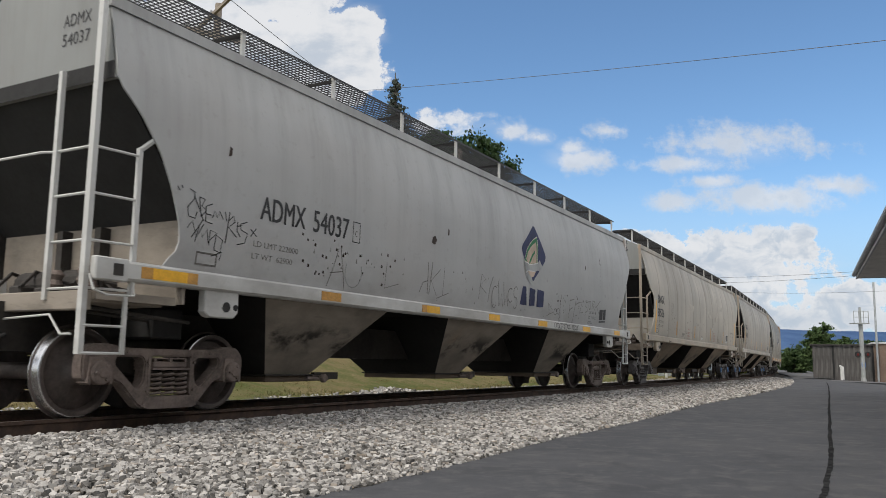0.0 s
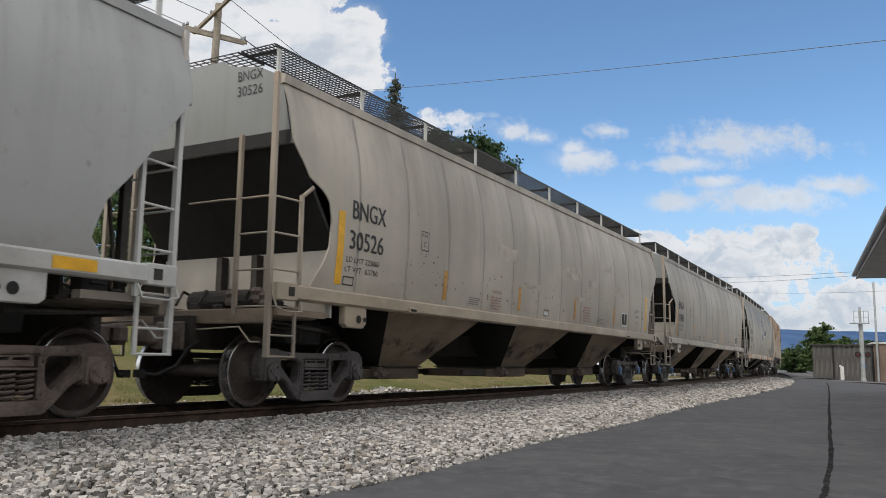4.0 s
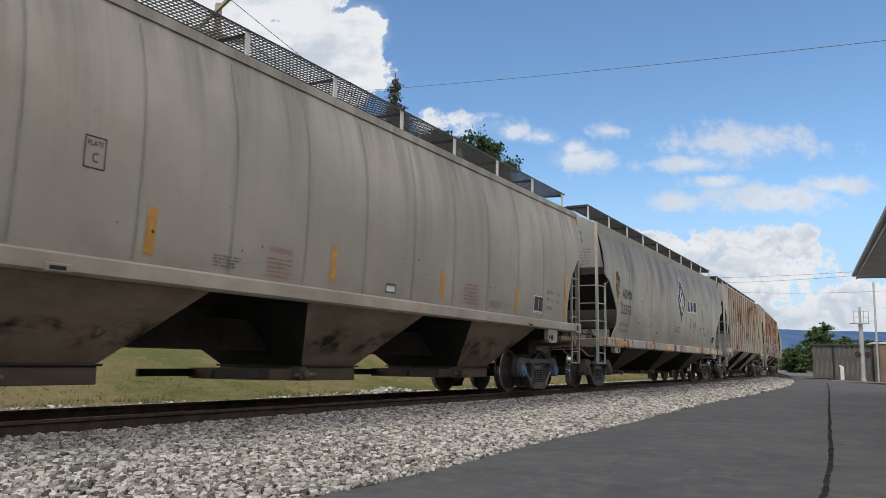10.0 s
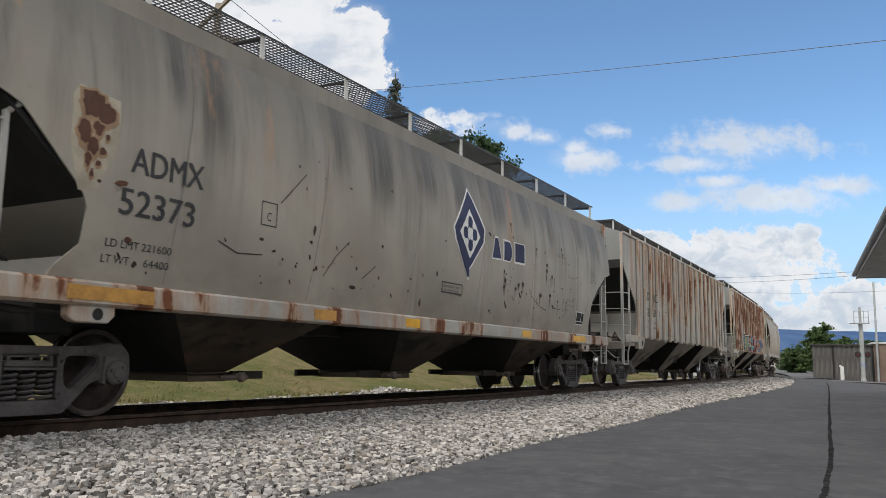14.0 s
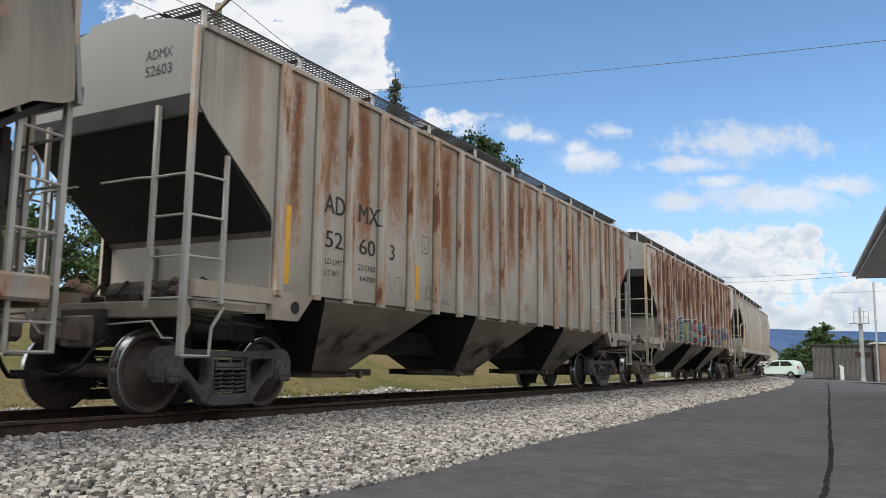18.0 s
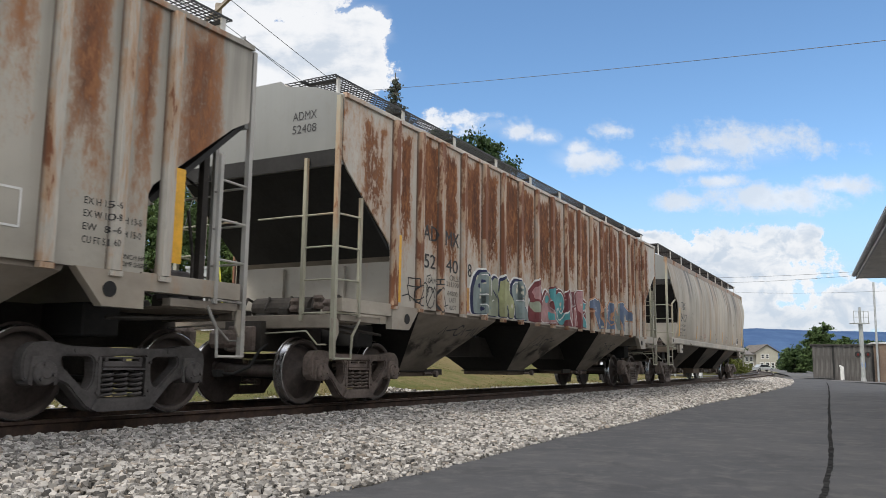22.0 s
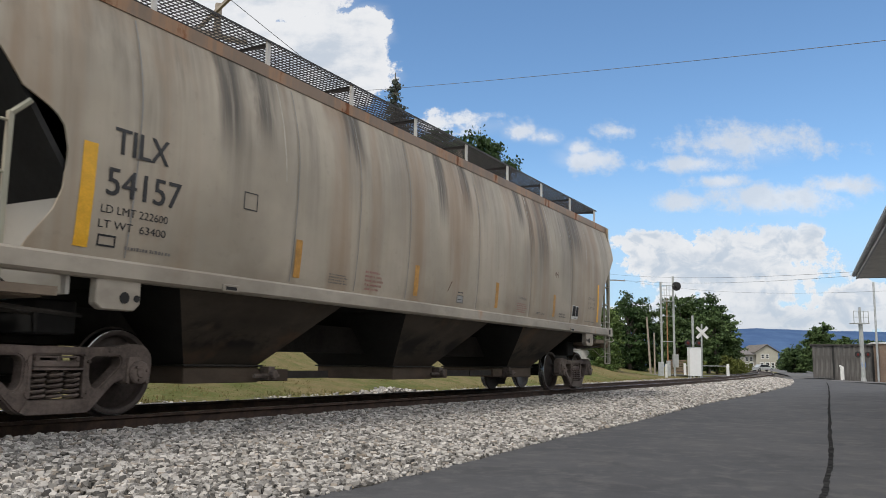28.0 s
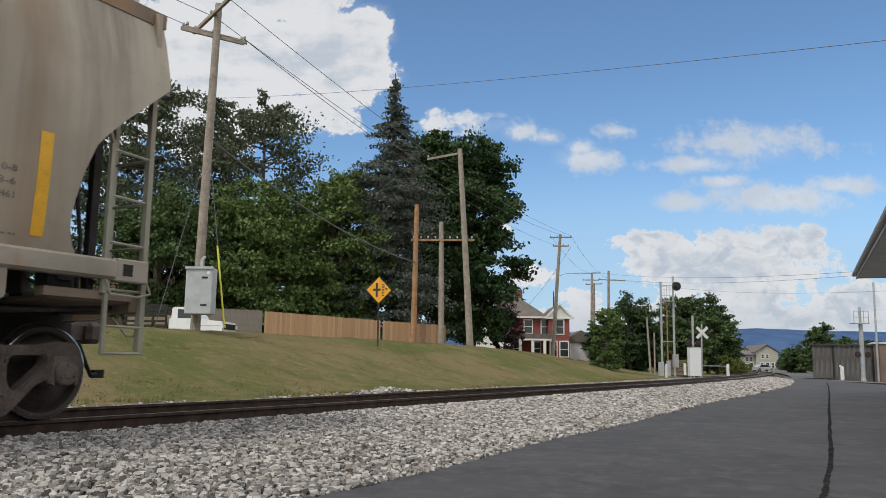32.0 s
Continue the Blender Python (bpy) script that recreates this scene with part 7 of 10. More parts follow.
stroke("f", [(9.84, 1.84), (9.74, 1.95), (9.75, 2.09), (9.86, 2.16), (10.09, 2.23), (10.24, 2.2), (10.37, 2.17), (10.5, 2.19), (10.61, 2.08), (10.64, 1.91), (10.57, 1.81), (10.66, 1.7), (10.69, 1.5)], 0.045, "g_peach", "graffiti_line", 0.0125)
stroke("f", [(9.81, 1.85), (10.04, 1.87), (10.17, 1.76), (10.33, 1.57), (10.46, 1.46)], 0.045, "g_peach", "graffiti_line", 0.0125)
stroke("f", [(10.66, 1.97), (10.83, 2.08), (10.97, 2.22), (11.08, 2.0), (11.14, 1.78), (11.02, 1.6), (10.98, 1.5)], 0.04, "g_peach", "graffiti_line", 0.0125)
stroke("f", [(11.12, 1.9), (11.17, 2.1), (11.34, 2.21), (11.49, 2.17), (11.53, 2.02), (11.42, 1.88), (11.4, 1.75), (11.48, 1.67), (11.41, 1.6), (11.21, 1.69), (11.11, 1.72)], 0.04, "g_peach", "graffiti_line", 0.0125)
stroke("f", [(11.57, 2.03), (11.68, 2.11), (11.85, 2.02), (12.06, 1.88)], 0.04, "g_peach", "graffiti_line", 0.0125)
stroke("f", [(11.94, 2.04), (12.04, 2.21), (12.25, 2.25), (12.53, 2.21), (12.91, 2.09), (13.23, 1.97)], 0.04, "g_peach", "graffiti_line", 0.0125)
stroke("f", [(11.71, 1.52), (11.72, 1.74), (11.83, 1.64), (11.97, 1.47)], 0.03, "g_peach", "graffiti_line", 0.0125)
stroke("f", [(12.49, 1.48), (12.68, 1.76), (12.92, 1.77), (13.17, 1.76)], 0.03, "g_peach", "graffiti_line", 0.0125)
stroke("f", [(9.76, 1.97), (9.78, 2.08), (9.87, 2.15), (10.09, 2.21), (10.24, 2.18), (10.37, 2.15), (10.49, 2.17), (10.59, 2.07), (10.62, 1.91)], 0.012, "white", "graffiti_line", 0.016)
stroke("f", [(10.07, 1.85), (10.2, 1.75), (10.36, 1.57)], 0.012, "white", "graffiti_line", 0.016)
stroke("f", [(10.68, 1.96), (10.85, 2.07), (10.97, 2.2), (11.06, 2.0), (11.12, 1.77)], 0.012, "white", "graffiti_line", 0.016)
stroke("f", [(11.14, 1.9), (11.19, 2.09), (11.34, 2.19), (11.48, 2.14), (11.5, 2.02)], 0.012, "white", "graffiti_line", 0.016)
stroke("f", [(12.07, 2.19), (12.25, 2.23), (12.53, 2.18), (12.91, 2.06)], 0.012, "white", "graffiti_line", 0.016)
stroke("f", [(11.21, 1.98), (11.25, 1.94)], 0.016, "white", "graffiti_line", 0.016)
stroke("f", [(10.48, 1.72), (10.51, 1.58)], 0.016, "white", "graffiti_line", 0.016)
stroke("f", [(12.44, 2.08), (12.44, 1.97)], 0.016, "white", "graffiti_line", 0.016)
stroke("f", [(10.21, 1.95), (10.27, 1.98), (10.29, 1.9), (10.24, 1.86), (10.2, 1.91)], 0.01, "white", "graffiti_line", 0.016)
dots("f", 7.75, 8.6, 1.55, 2.1, 9, ("pink", "pink", "cream"), 7)
dots("f", 8.9, 9.6, 1.5, 2.05, 7, ("teal", "teal", "cream"), 8)
dots("f", 10.1, 13.2, 1.5, 1.95, 16, ("cream", "haze", "slate"), 9)


def hopper_tag(code, bay, dx, z0, z1, width, seed, n=6, w=0.02, mat="ink"):
    """Loose tag strokes on the sloping side of a hopper; they spell nothing."""
    sp = next(q for q in SPEC if q["code"] == code)
    mids, (th, half, zb, wb, drop) = sp["bays"]
    c = mids[bay] + dx
    top = sp["sill"][0] - 0.01
    r = random.Random(seed)
    for k in range(n):
        bm = bmesh.new()
        x = c - width / 2 + width * k / n
        h = (z1 - z0) * r.uniform(0.6, 1.0)
        u = width / n
        pts = r.choice(([(x, z0), (x + u * 0.5, z0 + h), (x + u * 0.9, z0 + h * 0.1)], arc(x + u * 0.5, z0 + h / 2, u * 0.6, h / 2, 40, 320, 8), [(x, z0 + h), (x + u * 0.3, z0), (x + u * 1.2, z0 + h * 0.3)], [(x, z0 + h * 0.5), (x + u, z0 + h * 0.6)]))
        prev = None
        for i, p_ in enumerate(pts):
            a, b = Vector(pts[max(i - 1, 0)]), Vector(pts[min(i + 1, len(pts) - 1)])
            d = (b - a).normalized()
            q = Vector((-d.y, d.x)) * w / 2
            cur = []
            for sgn in (-1, 1):
                v = Vector(p_) + q * sgn
                f = (top - v.y) / (top - zb)
                cur.append(bm.verts.new((v.x, -(1.46 + (wb - 1.46) * f) - 0.006, v.y - 0.004)))
            if prev:
                bm.faces.new((prev[0], cur[0], cur[1], prev[1]))
            prev = cur
        part("graffiti_stroke", bm, M[mat], CARS[code])


hopper_tag("f", 0, 0.5, 1.06, 1.26, 1.5, 1, 9, 0.024)
hopper_tag("f", 1, 0.0, 0.98, 1.20, 1.1, 2, 6, 0.020)
hopper_tag("f", 2, 0.2, 1.0, 1.22, 0.9, 3, 5, 0.020)
hopper_tag("e", 1, 0.0, 0.86, 1.02, 0.7, 4, 5, 0.016)

# tan-stained last car
letters("g", "TILX", 0.92, 2.48, 0.25, 0.64, bold=0.008)
letters("g", "54157", 0.87, 2.08, 0.26, 0.88, bold=0.01)
letters("g", "LD LMT 222600", 0.84, 1.91, 0.075, 0.78)
letters("g", "LT WT  63400", 0.83, 1.77, 0.075, 0.78)
end_letters("g", ["TILX", "54157"])
frame_box("g", 2.66, 2.88, 2.25, 2.45)
frame_box("g", 0.84, 1.04, 1.60, 1.71, 0.018)
bars("g", 1.15, 1.75, 1.60, 1.66, 1, "ink_faded", 60)
stripe("g", 0.60, 1.57, 2.52, 0.15, "yellow")
for x_ in (3.60, 6.38, 9.20, 12.01):
    stripe("g", x_, 1.58, 2.04, 0.12, "ochre")
stripe("g", 14.84, 1.60, 2.50, 0.12, "yellow")
bars("g", 4.3, 4.75, 1.58, 1.72, 3, "ink_faded", 61)
bars("g", 5.1, 5.55, 1.56, 1.85, 4, "ink_red", 62)
letters("g", "WARNING", 10.27, 1.81, 0.055, 0.33, "ink_faded")
bars("g", 10.18, 10.66, 1.57, 1.76, 4, "ink_red", 63)
bars("g", 11.13, 11.63, 1.585, 1.64, 2, "ink_faded", 64)
bars("g", 12.38, 12.83, 1.59, 1.70, 2, "ink_faded", 65)
bars("g", 14.02, 14.74, 1.58, 1.615, 1, "ink_faded", 66)
frame_box("g", 7.75, 7.98, 1.57, 1.70, 0.014, "ink_faded")
lay("g", "repaint_patch", flat([(7.77, 1.585), (7.965, 1.585), (7.965, 1.685), (7.77, 1.685)]), M["g_ash"], 0.004)
bars("g", 7.80, 7.93, 1.62, 1.65, 1, "ink", 67)
bars("g", 7.78, 8.02, 1.735, 1.775, 1, "ink", 68)
for pts in ([(12.04, 2.52), (12.06, 2.44)], [(12.12, 2.53), (12.13, 2.42)], [(12.12, 2.47), (12.22, 2.48)], [(12.22, 2.54), (12.23, 2.42)], [(7.42, 1.73), (7.55, 1.90)]):
    stroke("g", pts, 0.018, "g_rust", "scratch")
for pts in ([(10.78, 3.92), (10.72, 3.36), (10.69, 3.05)], [(11.81, 3.93), (11.85, 3.5), (11.87, 2.9)], [(14.20, 3.92), (14.20, 3.6), (14.08, 2.9)], [(12.5, 3.95), (12.52, 3.3)], [(3.3, 3.92), (3.33, 3.2), (3.36, 2.7)]):
    stroke("g", pts, 0.022, "g_patch", "paint_run", 0.003)
lay("g", "data_panel", flat([(13.13, 1.59), (13.54, 1.60), (13.57, 1.89), (13.19, 1.90)]), M["white"], 0.0045)
for ring in ([(13.17, 1.66), (13.36, 1.66), (13.38, 1.88), (13.20, 1.885)], [(13.385, 1.66), (13.53, 1.665), (13.55, 1.875), (13.405, 1.88)]):
    lay("g", "data_field", flat(ring), M["black"], 0.011)
bars("g", 13.16, 13.50, 1.61, 1.64, 1, "ink", 108)
for k, text in enumerate(("EXW 10-8", "EW   8-6", "CU FT 5461")):
    letters("g", text, 14.20, 2.10 - 0.11 * k, 0.055, 0.46, "ink_faded")
for x_ in next(q for q in SPEC if q["code"] == "g")["seams"]:
    stroke("g", [(x_ - 0.03, 1.52), (x_, 2.4), (x_ + 0.02, 3.1), (x_, 3.92)], 0.014, "g_haze", "weld_seam", 0.001)


# ---- ground, ballast, track, asphalt ----
def axis_steps(parts):
    out = []
    for a, b, d in parts:
        out += list(np.arange(a, b, d))
    return np.array(out + [parts[-1][1]])


gx = axis_steps([(-4000, -400, 300), (-400, -80, 32), (-80, -24, 4), (-24, 46, 1.0), (46, 110, 4), (110, 430, 32), (430, 4000, 300)])
gy = axis_steps([(-4000, -400, 300), (-400, -40, 36), (-40, 0, 4), (0, 80, 1.0), (80, 160, 4), (160, 480, 32), (480, 4500, 300)])
GX, GY = np.meshgrid(gx, gy)
gs, gw = nearest(GX.ravel(), GY.ravel())
gz_ = bed_height(gs, gw)
far_away = np.clip((np.hypot(GX.ravel(), GY.ravel() - 40) - 150) / 300, 0, 1)
gz_ = gz_ * (1 - far_away) + (-0.4) * far_away
rng = np.random.default_rng(3)
bank = (gw < -5.6) & (far_away <= 0)
gz_ += np.where(bank, rng.normal(0, 0.025, gz_.shape), 0)
nx, ny = len(gx), len(gy)
verts = np.stack([GX.ravel(), GY.ravel(), gz_], -1)
faces = [(j * nx + i, j * nx + i + 1, (j + 1) * nx + i + 1, (j + 1) * nx + i) for j in range(ny - 1) for i in range(nx - 1)]
gm = bpy.data.meshes.new("ground")
gm.from_pydata(verts.tolist(), [], faces)
gm.polygons.foreach_set("use_smooth", [True] * len(gm.polygons))
m = Nodes("dry_summer_grass", 0.95, 0.0, 0.05)
n1 = m.noise(m.p, 0.22, 5, 0.6, 0.3)
n2 = m.noise(m.p, 1.3, 6, 0.7, 0.5)
n3 = m.noise(m.p, 14, 5, 0.75)
grass = m.mix(m.ramp(m.math("ADD", m.math("MULTIPLY", n1, 0.6), m.math("MULTIPLY", n2, 0.4)), 0.40, 0.60), (0.098, 0.112, 0.038), (0.190, 0.150, 0.080))
grass = m.mix(m.math("MULTIPLY", m.ramp(n3, 0.42, 0.72), 0.45), grass, (0.075, 0.088, 0.026))
n4 = m.noise(m.scaled(3.2, 3.2, 3.2, (4, 1, 8)), 1.0, 6, 0.72, 0.4)
grass = m.mix(m.math("MULTIPLY", m.ramp(n4, 0.52, 0.68), 0.55), grass, (0.235, 0.190, 0.105))
m.color(grass)
m.bump(m.math("ADD", n3, n2), 0.8, 0.06)
gm.materials.append(m.mat)
ground = new("ground", gm)
tagged(ground, "dry summer grass with worn brown patches rising to a low bank", "grass", "", "structure")

# asphalt lot and road beside the track
m = Nodes("worn_asphalt", 0.97, 0.0, 0.06)
a1 = m.noise(m.p, 0.35, 5, 0.6, 0.2)
a2 = m.noise(m.scaled(1.2, 0.5, 1), 2.0, 6, 0.7)
a3 = m.noise(m.p, 160, 3, 0.7)
c = m.mix(m.ramp(a1, 0.35, 0.65), (0.078, 0.080, 0.087), (0.096, 0.097, 0.103))
c = m.mix(m.math("MULTIPLY", m.ramp(a2, 0.5, 0.75), 0.3), c, (0.12, 0.118, 0.116))
a4 = m.noise(m.scaled(0.9, 0.9, 1, (3, 9, 0)), 1.0, 7, 0.72, 0.6)
c = m.mix(m.math("MULTIPLY", m.ramp(a4, 0.48, 0.66), 0.6), c, (0.062, 0.063, 0.069))
a5 = m.noise(m.scaled(3.5, 3.5, 1, (7, 1, 0)), 1.0, 7, 0.75, 0.4)
c = m.mix(m.math("MULTIPLY", m.ramp(a5, 0.47, 0.66), 0.55), c, (0.140, 0.138, 0.138))
c = m.mix(m.math("MULTIPLY", m.ramp(a3, 0.35, 0.75), 0.40), c, (0.045, 0.045, 0.048))
m.color(c)
m.bump(m.math("ADD", a3, m.math("MULTIPLY", a2, 0.4)), 0.35, 0.006)
asphalt = m.mat


def ribbon(bm, edge_a, edge_b, nw=1, mi=0):
    rows = []
    for a, b in zip(edge_a, edge_b):
        rows.append([bm.verts.new(Vector(a).lerp(Vector(b), k / nw)) for k in range(nw + 1)])
    for A_, B_ in zip(rows, rows[1:]):
        for k in range(nw):
            bm.faces.new((A_[k], A_[k + 1], B_[k + 1], B_[k])).material_index = mi


ss = np.concatenate([np.arange(-40, 70, 1.0), np.arange(70, 230, 8.0)])
rnd = random.Random(5)
edge = np.interp(ss, [-40, 4, 6, 9, 12, 16, 20, 32, 44, 56, 66, 80, 230], [4.45, 4.40, 4.38, 4.15, 4.1, 3.9, 3.7, 3.6, 3.35, 2.9, 2.4, 1.9, 1.9])
bm = bmesh.new()
ribbon(bm, [track(s, e + rnd.uniform(-0.06, 0.06), -0.30) for s, e in zip(ss, edge)], [track(s, 40 if s < 70 else 12, -0.30) for s in ss], 24)
for v in bm.verts:
    q_s, q_w = nearest([v.co.x], [v.co.y])
    v.co.z += float(road_drop(q_s, q_w)[0])
road = solid("road", bm, asphalt, "dark worn asphalt road and lot beside the track", "road", "", "structure")

# tar-filled seam along the asphalt
tar = Nodes("tar_filler", 0.9, 0.0, 0.0)
tar.color(tar.mix(tar.ramp(tar.noise(tar.p, 9, 6, 0.7), 0.4, 0.65), (0.018, 0.018, 0.019), (0.042, 0.042, 0.043)))
tar = tar.mat
bm = bmesh.new()
seam_pts = [(1.9, 4.3), (2.63, 5.74), (2.95, 6.36), (3.42, 7.29), (4.15, 8.81), (5.67, 12.03), (8.99, 19.05), (12.75, 26.95), (19.1, 40.4), (24.0, 51.0)]
rnd = random.Random(8)
L, Rr = [], []
for (xa, ya), (xb, yb) in zip(seam_pts, seam_pts[1:]):
    n = max(4, int(math.hypot(xb - xa, yb - ya) / 0.09))
    for k in range(n):
        f = k / n
        x, y = xa + (xb - xa) * f, ya + (yb - ya) * f
        h = 0.026 + rnd.uniform(-0.007, 0.007)
        dxn = 0.007 * math.sin(y * 2.3 + 2 * math.sin(y * 1.1)) + rnd.uniform(-0.004, 0.004)
        L.append((x - h + dxn, y, -0.296))
        Rr.append((x + h + dxn, y, -0.296))
ribbon(bm, L, Rr)
solid("tar_seam", bm, tar, "black tar-filled crack along the asphalt", "road marking", "", "structure")

# ballast bed: a shaped sheet with loose stones on it
m = Nodes("ballast_stone", 0.95, 0.0, 0.1)
r = m.island()
b1 = m.noise(m.p, 25, 5, 0.7)
col = m.mix(r, (0.09, 0.086, 0.08), (0.56, 0.535, 0.505))
col = m.mix(m.math("MULTIPLY", m.ramp(m.math("FRACT", m.math("MULTIPLY", r, 17.0)), 0.86, 0.97), 0.45), col, (0.33, 0.26, 0.19))
col = m.mix(m.math("MULTIPLY", m.ramp(b1, 0.45, 0.75), 0.35), col, (0.22, 0.20, 0.18))
m.color(col)
m.bump(b1, 0.4, 0.008)
stone_mat = m.mat
m = Nodes("ballast_bed", 0.95, 0.0, 0.2)
v = m.voronoi(m.p, 22, "F1", "Color")
vd = m.voronoi(m.p, 22)
col = m.mix(m.xyz(v)[0], (0.08, 0.075, 0.067), (0.27, 0.255, 0.235))
# rim of each cell darkened: painted shade in the gaps between stones
col = m.mix(m.ramp(vd, 0.25, 0.6), col, (0.045, 0.042, 0.037))
m.color(col)
m.bump(m.math("SUBTRACT", 1.0, vd), 1.0, 0.03)
bed_mat = m.mat


def bed_z(w, e=4.2):
    return np.interp(w, [-5.9, -3.6, -1.45, -1.2, 0.82, 1.05, e - 0.25, e + 0.1], [-0.31, -0.29, -0.20, -0.185, -0.185, -0.125, -0.265, -0.305])


bs = np.concatenate([np.arange(-40, 80, 0.5), np.arange(80, 240, 4.0)])
bm = bmesh.new()
rows = []
rnd = random.Random(4)
for s in bs:
    e = float(np.interp(s, ss, edge))
    far = float(np.interp(s, [-40, 14, 22, 38, 46, 66], [-6.1, -6.1, -5.7, -5.4, -4.8, -4.4]))
    ws = np.concatenate([np.linspace(far, -1.5, 8), [-1.2, -0.7, 0, 0.7, 0.85, 1.05], np.linspace(1.4, e + 0.12, 9)])
    rows.append([bm.verts.new(track(s, w, float(bed_z(w, e)) + rnd.uniform(-0.012, 0.012))) for w in ws])
for A_, B_ in zip(rows, rows[1:]):
    for k in range(len(A_) - 1):
        bm.faces.new((A_[k], A_[k + 1], B_[k + 1], B_[k]))
solid("ballast_bed", bm, bed_mat, "pale grey crushed-stone ballast shoulder beside the rails", "ballast", "", "structure", smooth=60)


def stones(name, spots, label):
    """Loose angular stones, joined: spots are (x, y, z, size)."""
    shapes = []
    rs = np.random.default_rng(11)
    for _ in range(14):
        base = np.array([(x_, y_, z_) for x_ in (-1, 1) for y_ in (-1, 1) for z_ in (-1, 1)], float) * 0.68
        base += rs.uniform(-0.30, 0.30, base.shape)
        base *= np.array([1.0, rs.uniform(0.65, 0.95), rs.uniform(0.6, 0.9)])
        b = bmesh.new()
        for v_ in base:
            b.verts.new(v_)
        bmesh.ops.convex_hull(b, input=b.verts)
        for v_ in [v_ for v_ in b.verts if not v_.link_faces]:
            b.verts.remove(v_)
        b.verts.index_update()
        shapes.append((np.array([v_.co[:] for v_ in b.verts]), [[v_.index for v_ in f.verts] for f in b.faces]))
        b.free()
    V, Fc, n0 = [], [], 0
    for x, y, z, size in spots:
        base, fs = shapes[rs.integers(len(shapes))]
        a, b2 = rs.uniform(0, math.tau), rs.uniform(-1.2, 1.2)
        ca, sa, cb, sb = math.cos(a), math.sin(a), math.cos(b2), math.sin(b2)
        Rm = np.array([[ca, -sa * cb, sa * sb], [sa, ca * cb, -ca * sb], [0, sb, cb]])
        V.append(base @ Rm.T * size + (x, y, z + size * 0.25))
        Fc += [[i + n0 for i in f] for f in fs]
        n0 += len(base)
    mesh = bpy.data.meshes.new(name)
    mesh.from_pydata(np.concatenate(V).tolist(), [], Fc)
    mesh.materials.append(stone_mat)
    return tagged(new(name, mesh), label, "ballast", "", "stuff")


rs = np.random.default_rng(21)
spots = []
for s0, s1, count, size in ((-1, 9, 21500, 0.0285), (9, 16, 14500, 0.031), (16, 30, 14000, 0.038), (30, 64, 10000, 0.052)):
    for s, w in zip(rs.uniform(s0, s1, count), rs.uniform(0.85, 1.0, count)):
        e = float(np.interp(s, ss, edge)) + 0.10
        w = 0.86 + (e - 0.86) * rs.uniform(0, 1) ** 0.95
        sz = size * rs.uniform(0.55, 1.35)
        p_ = track(s, w)
        spots.append((p_.x, p_.y, float(bed_z(w, e - 0.1)), sz))
for s, w in zip(rs.uniform(4, 60, 3500), rs.uniform(-0.6, 0.6, 3500)):
    p_ = track(s, w)
    spots.append((p_.x, p_.y, -0.17, 0.035 * rs.uniform(0.6, 1.4)))
for s, w in zip(rs.uniform(6, 60, 4000), rs.uniform(-6.0, -0.9, 4000)):
    p_ = track(s, w)
    spots.append((p_.x, p_.y, float(bed_z(w)), 0.04 * rs.uniform(0.6, 1.3)))
for k in range(220):
    s, w = 19.5 + rs.normal(0, 0.7), -4.7 + rs.normal(0, 0.25)
    p_ = track(s, w)
    spots.append((p_.x, p_.y, -0.28 + 0.12 * math.exp(-((s - 19.5) / 0.8) ** 2) * rs.uniform(0.2, 1), 0.055 * rs.uniform(0.6, 1.5)))
stones("ballast_stones", spots, "loose pale grey angular ballast stones")

# rails, plates and ties
m = Nodes("rail_web_rust", 0.8, 0.2)
q = m.noise(m.p, 6, 6, 0.7)
m.color(m.mix(m.ramp(q, 0.35, 0.7), (0.045, 0.030, 0.024), (0.105, 0.066, 0.048)))
m.bump(q, 0.3, 0.004)
rail_mat = m.mat
RAIL = [(-0.036, 0.0), (0.036, 0.0), (0.037, -0.03), (0.012, -0.045), (0.010, -0.14), (0.07, -0.16), (0.07, -0.17), (-0.07, -0.17), (-0.07, -0.16), (-0.010, -0.14), (-0.012, -0.045), (-0.037, -0.03)]
rail_s = np.concatenate([np.arange(-40, 100, 1.0), np.arange(100, 240, 4.0)])
track_thing = thing("railway_track", pose(0, 0, 0), "single railway track with brown rails and wooden ties", "railway track", "", "structure")
for w0 in (-0.753, 0.753):
    bm = bmesh.new()
    rings = [[bm.verts.new(track(s, w0 + dx, dz)) for dx, dz in RAIL] for s in rail_s]
    for A_, B_ in zip(rings, rings[1:]):
        for k in range(len(RAIL)):
            f = bm.faces.new((A_[k], A_[(k + 1) % len(RAIL)], B_[(k + 1) % len(RAIL)], B_[k]))
            f.material_index = 1 if k == 0 else 0
    part("rail", bm, [rail_mat, simple("worn_rail_head", (0.20, 0.16, 0.14), 0.4, 0.7, 0.2, 8, 0.05)], track_thing)


def tie(bm):
    box(bm, -0.115, 0.115, -1.3, 1.3, -0.32, -0.172, 0.012)


tie_mat = simple("weathered_tie_wood", (0.075, 0.060, 0.048), 0.9, 0.0, 0.45, 5, 0.5)
for k in range(190):
    s = -8 + k * 0.54
    part("tie", shared("tie", tie, tie_mat), None, track_thing, "", Matrix.Translation(track(s)) @ Matrix.Rotation(radians(track_turn(s)), 4, "Z"))


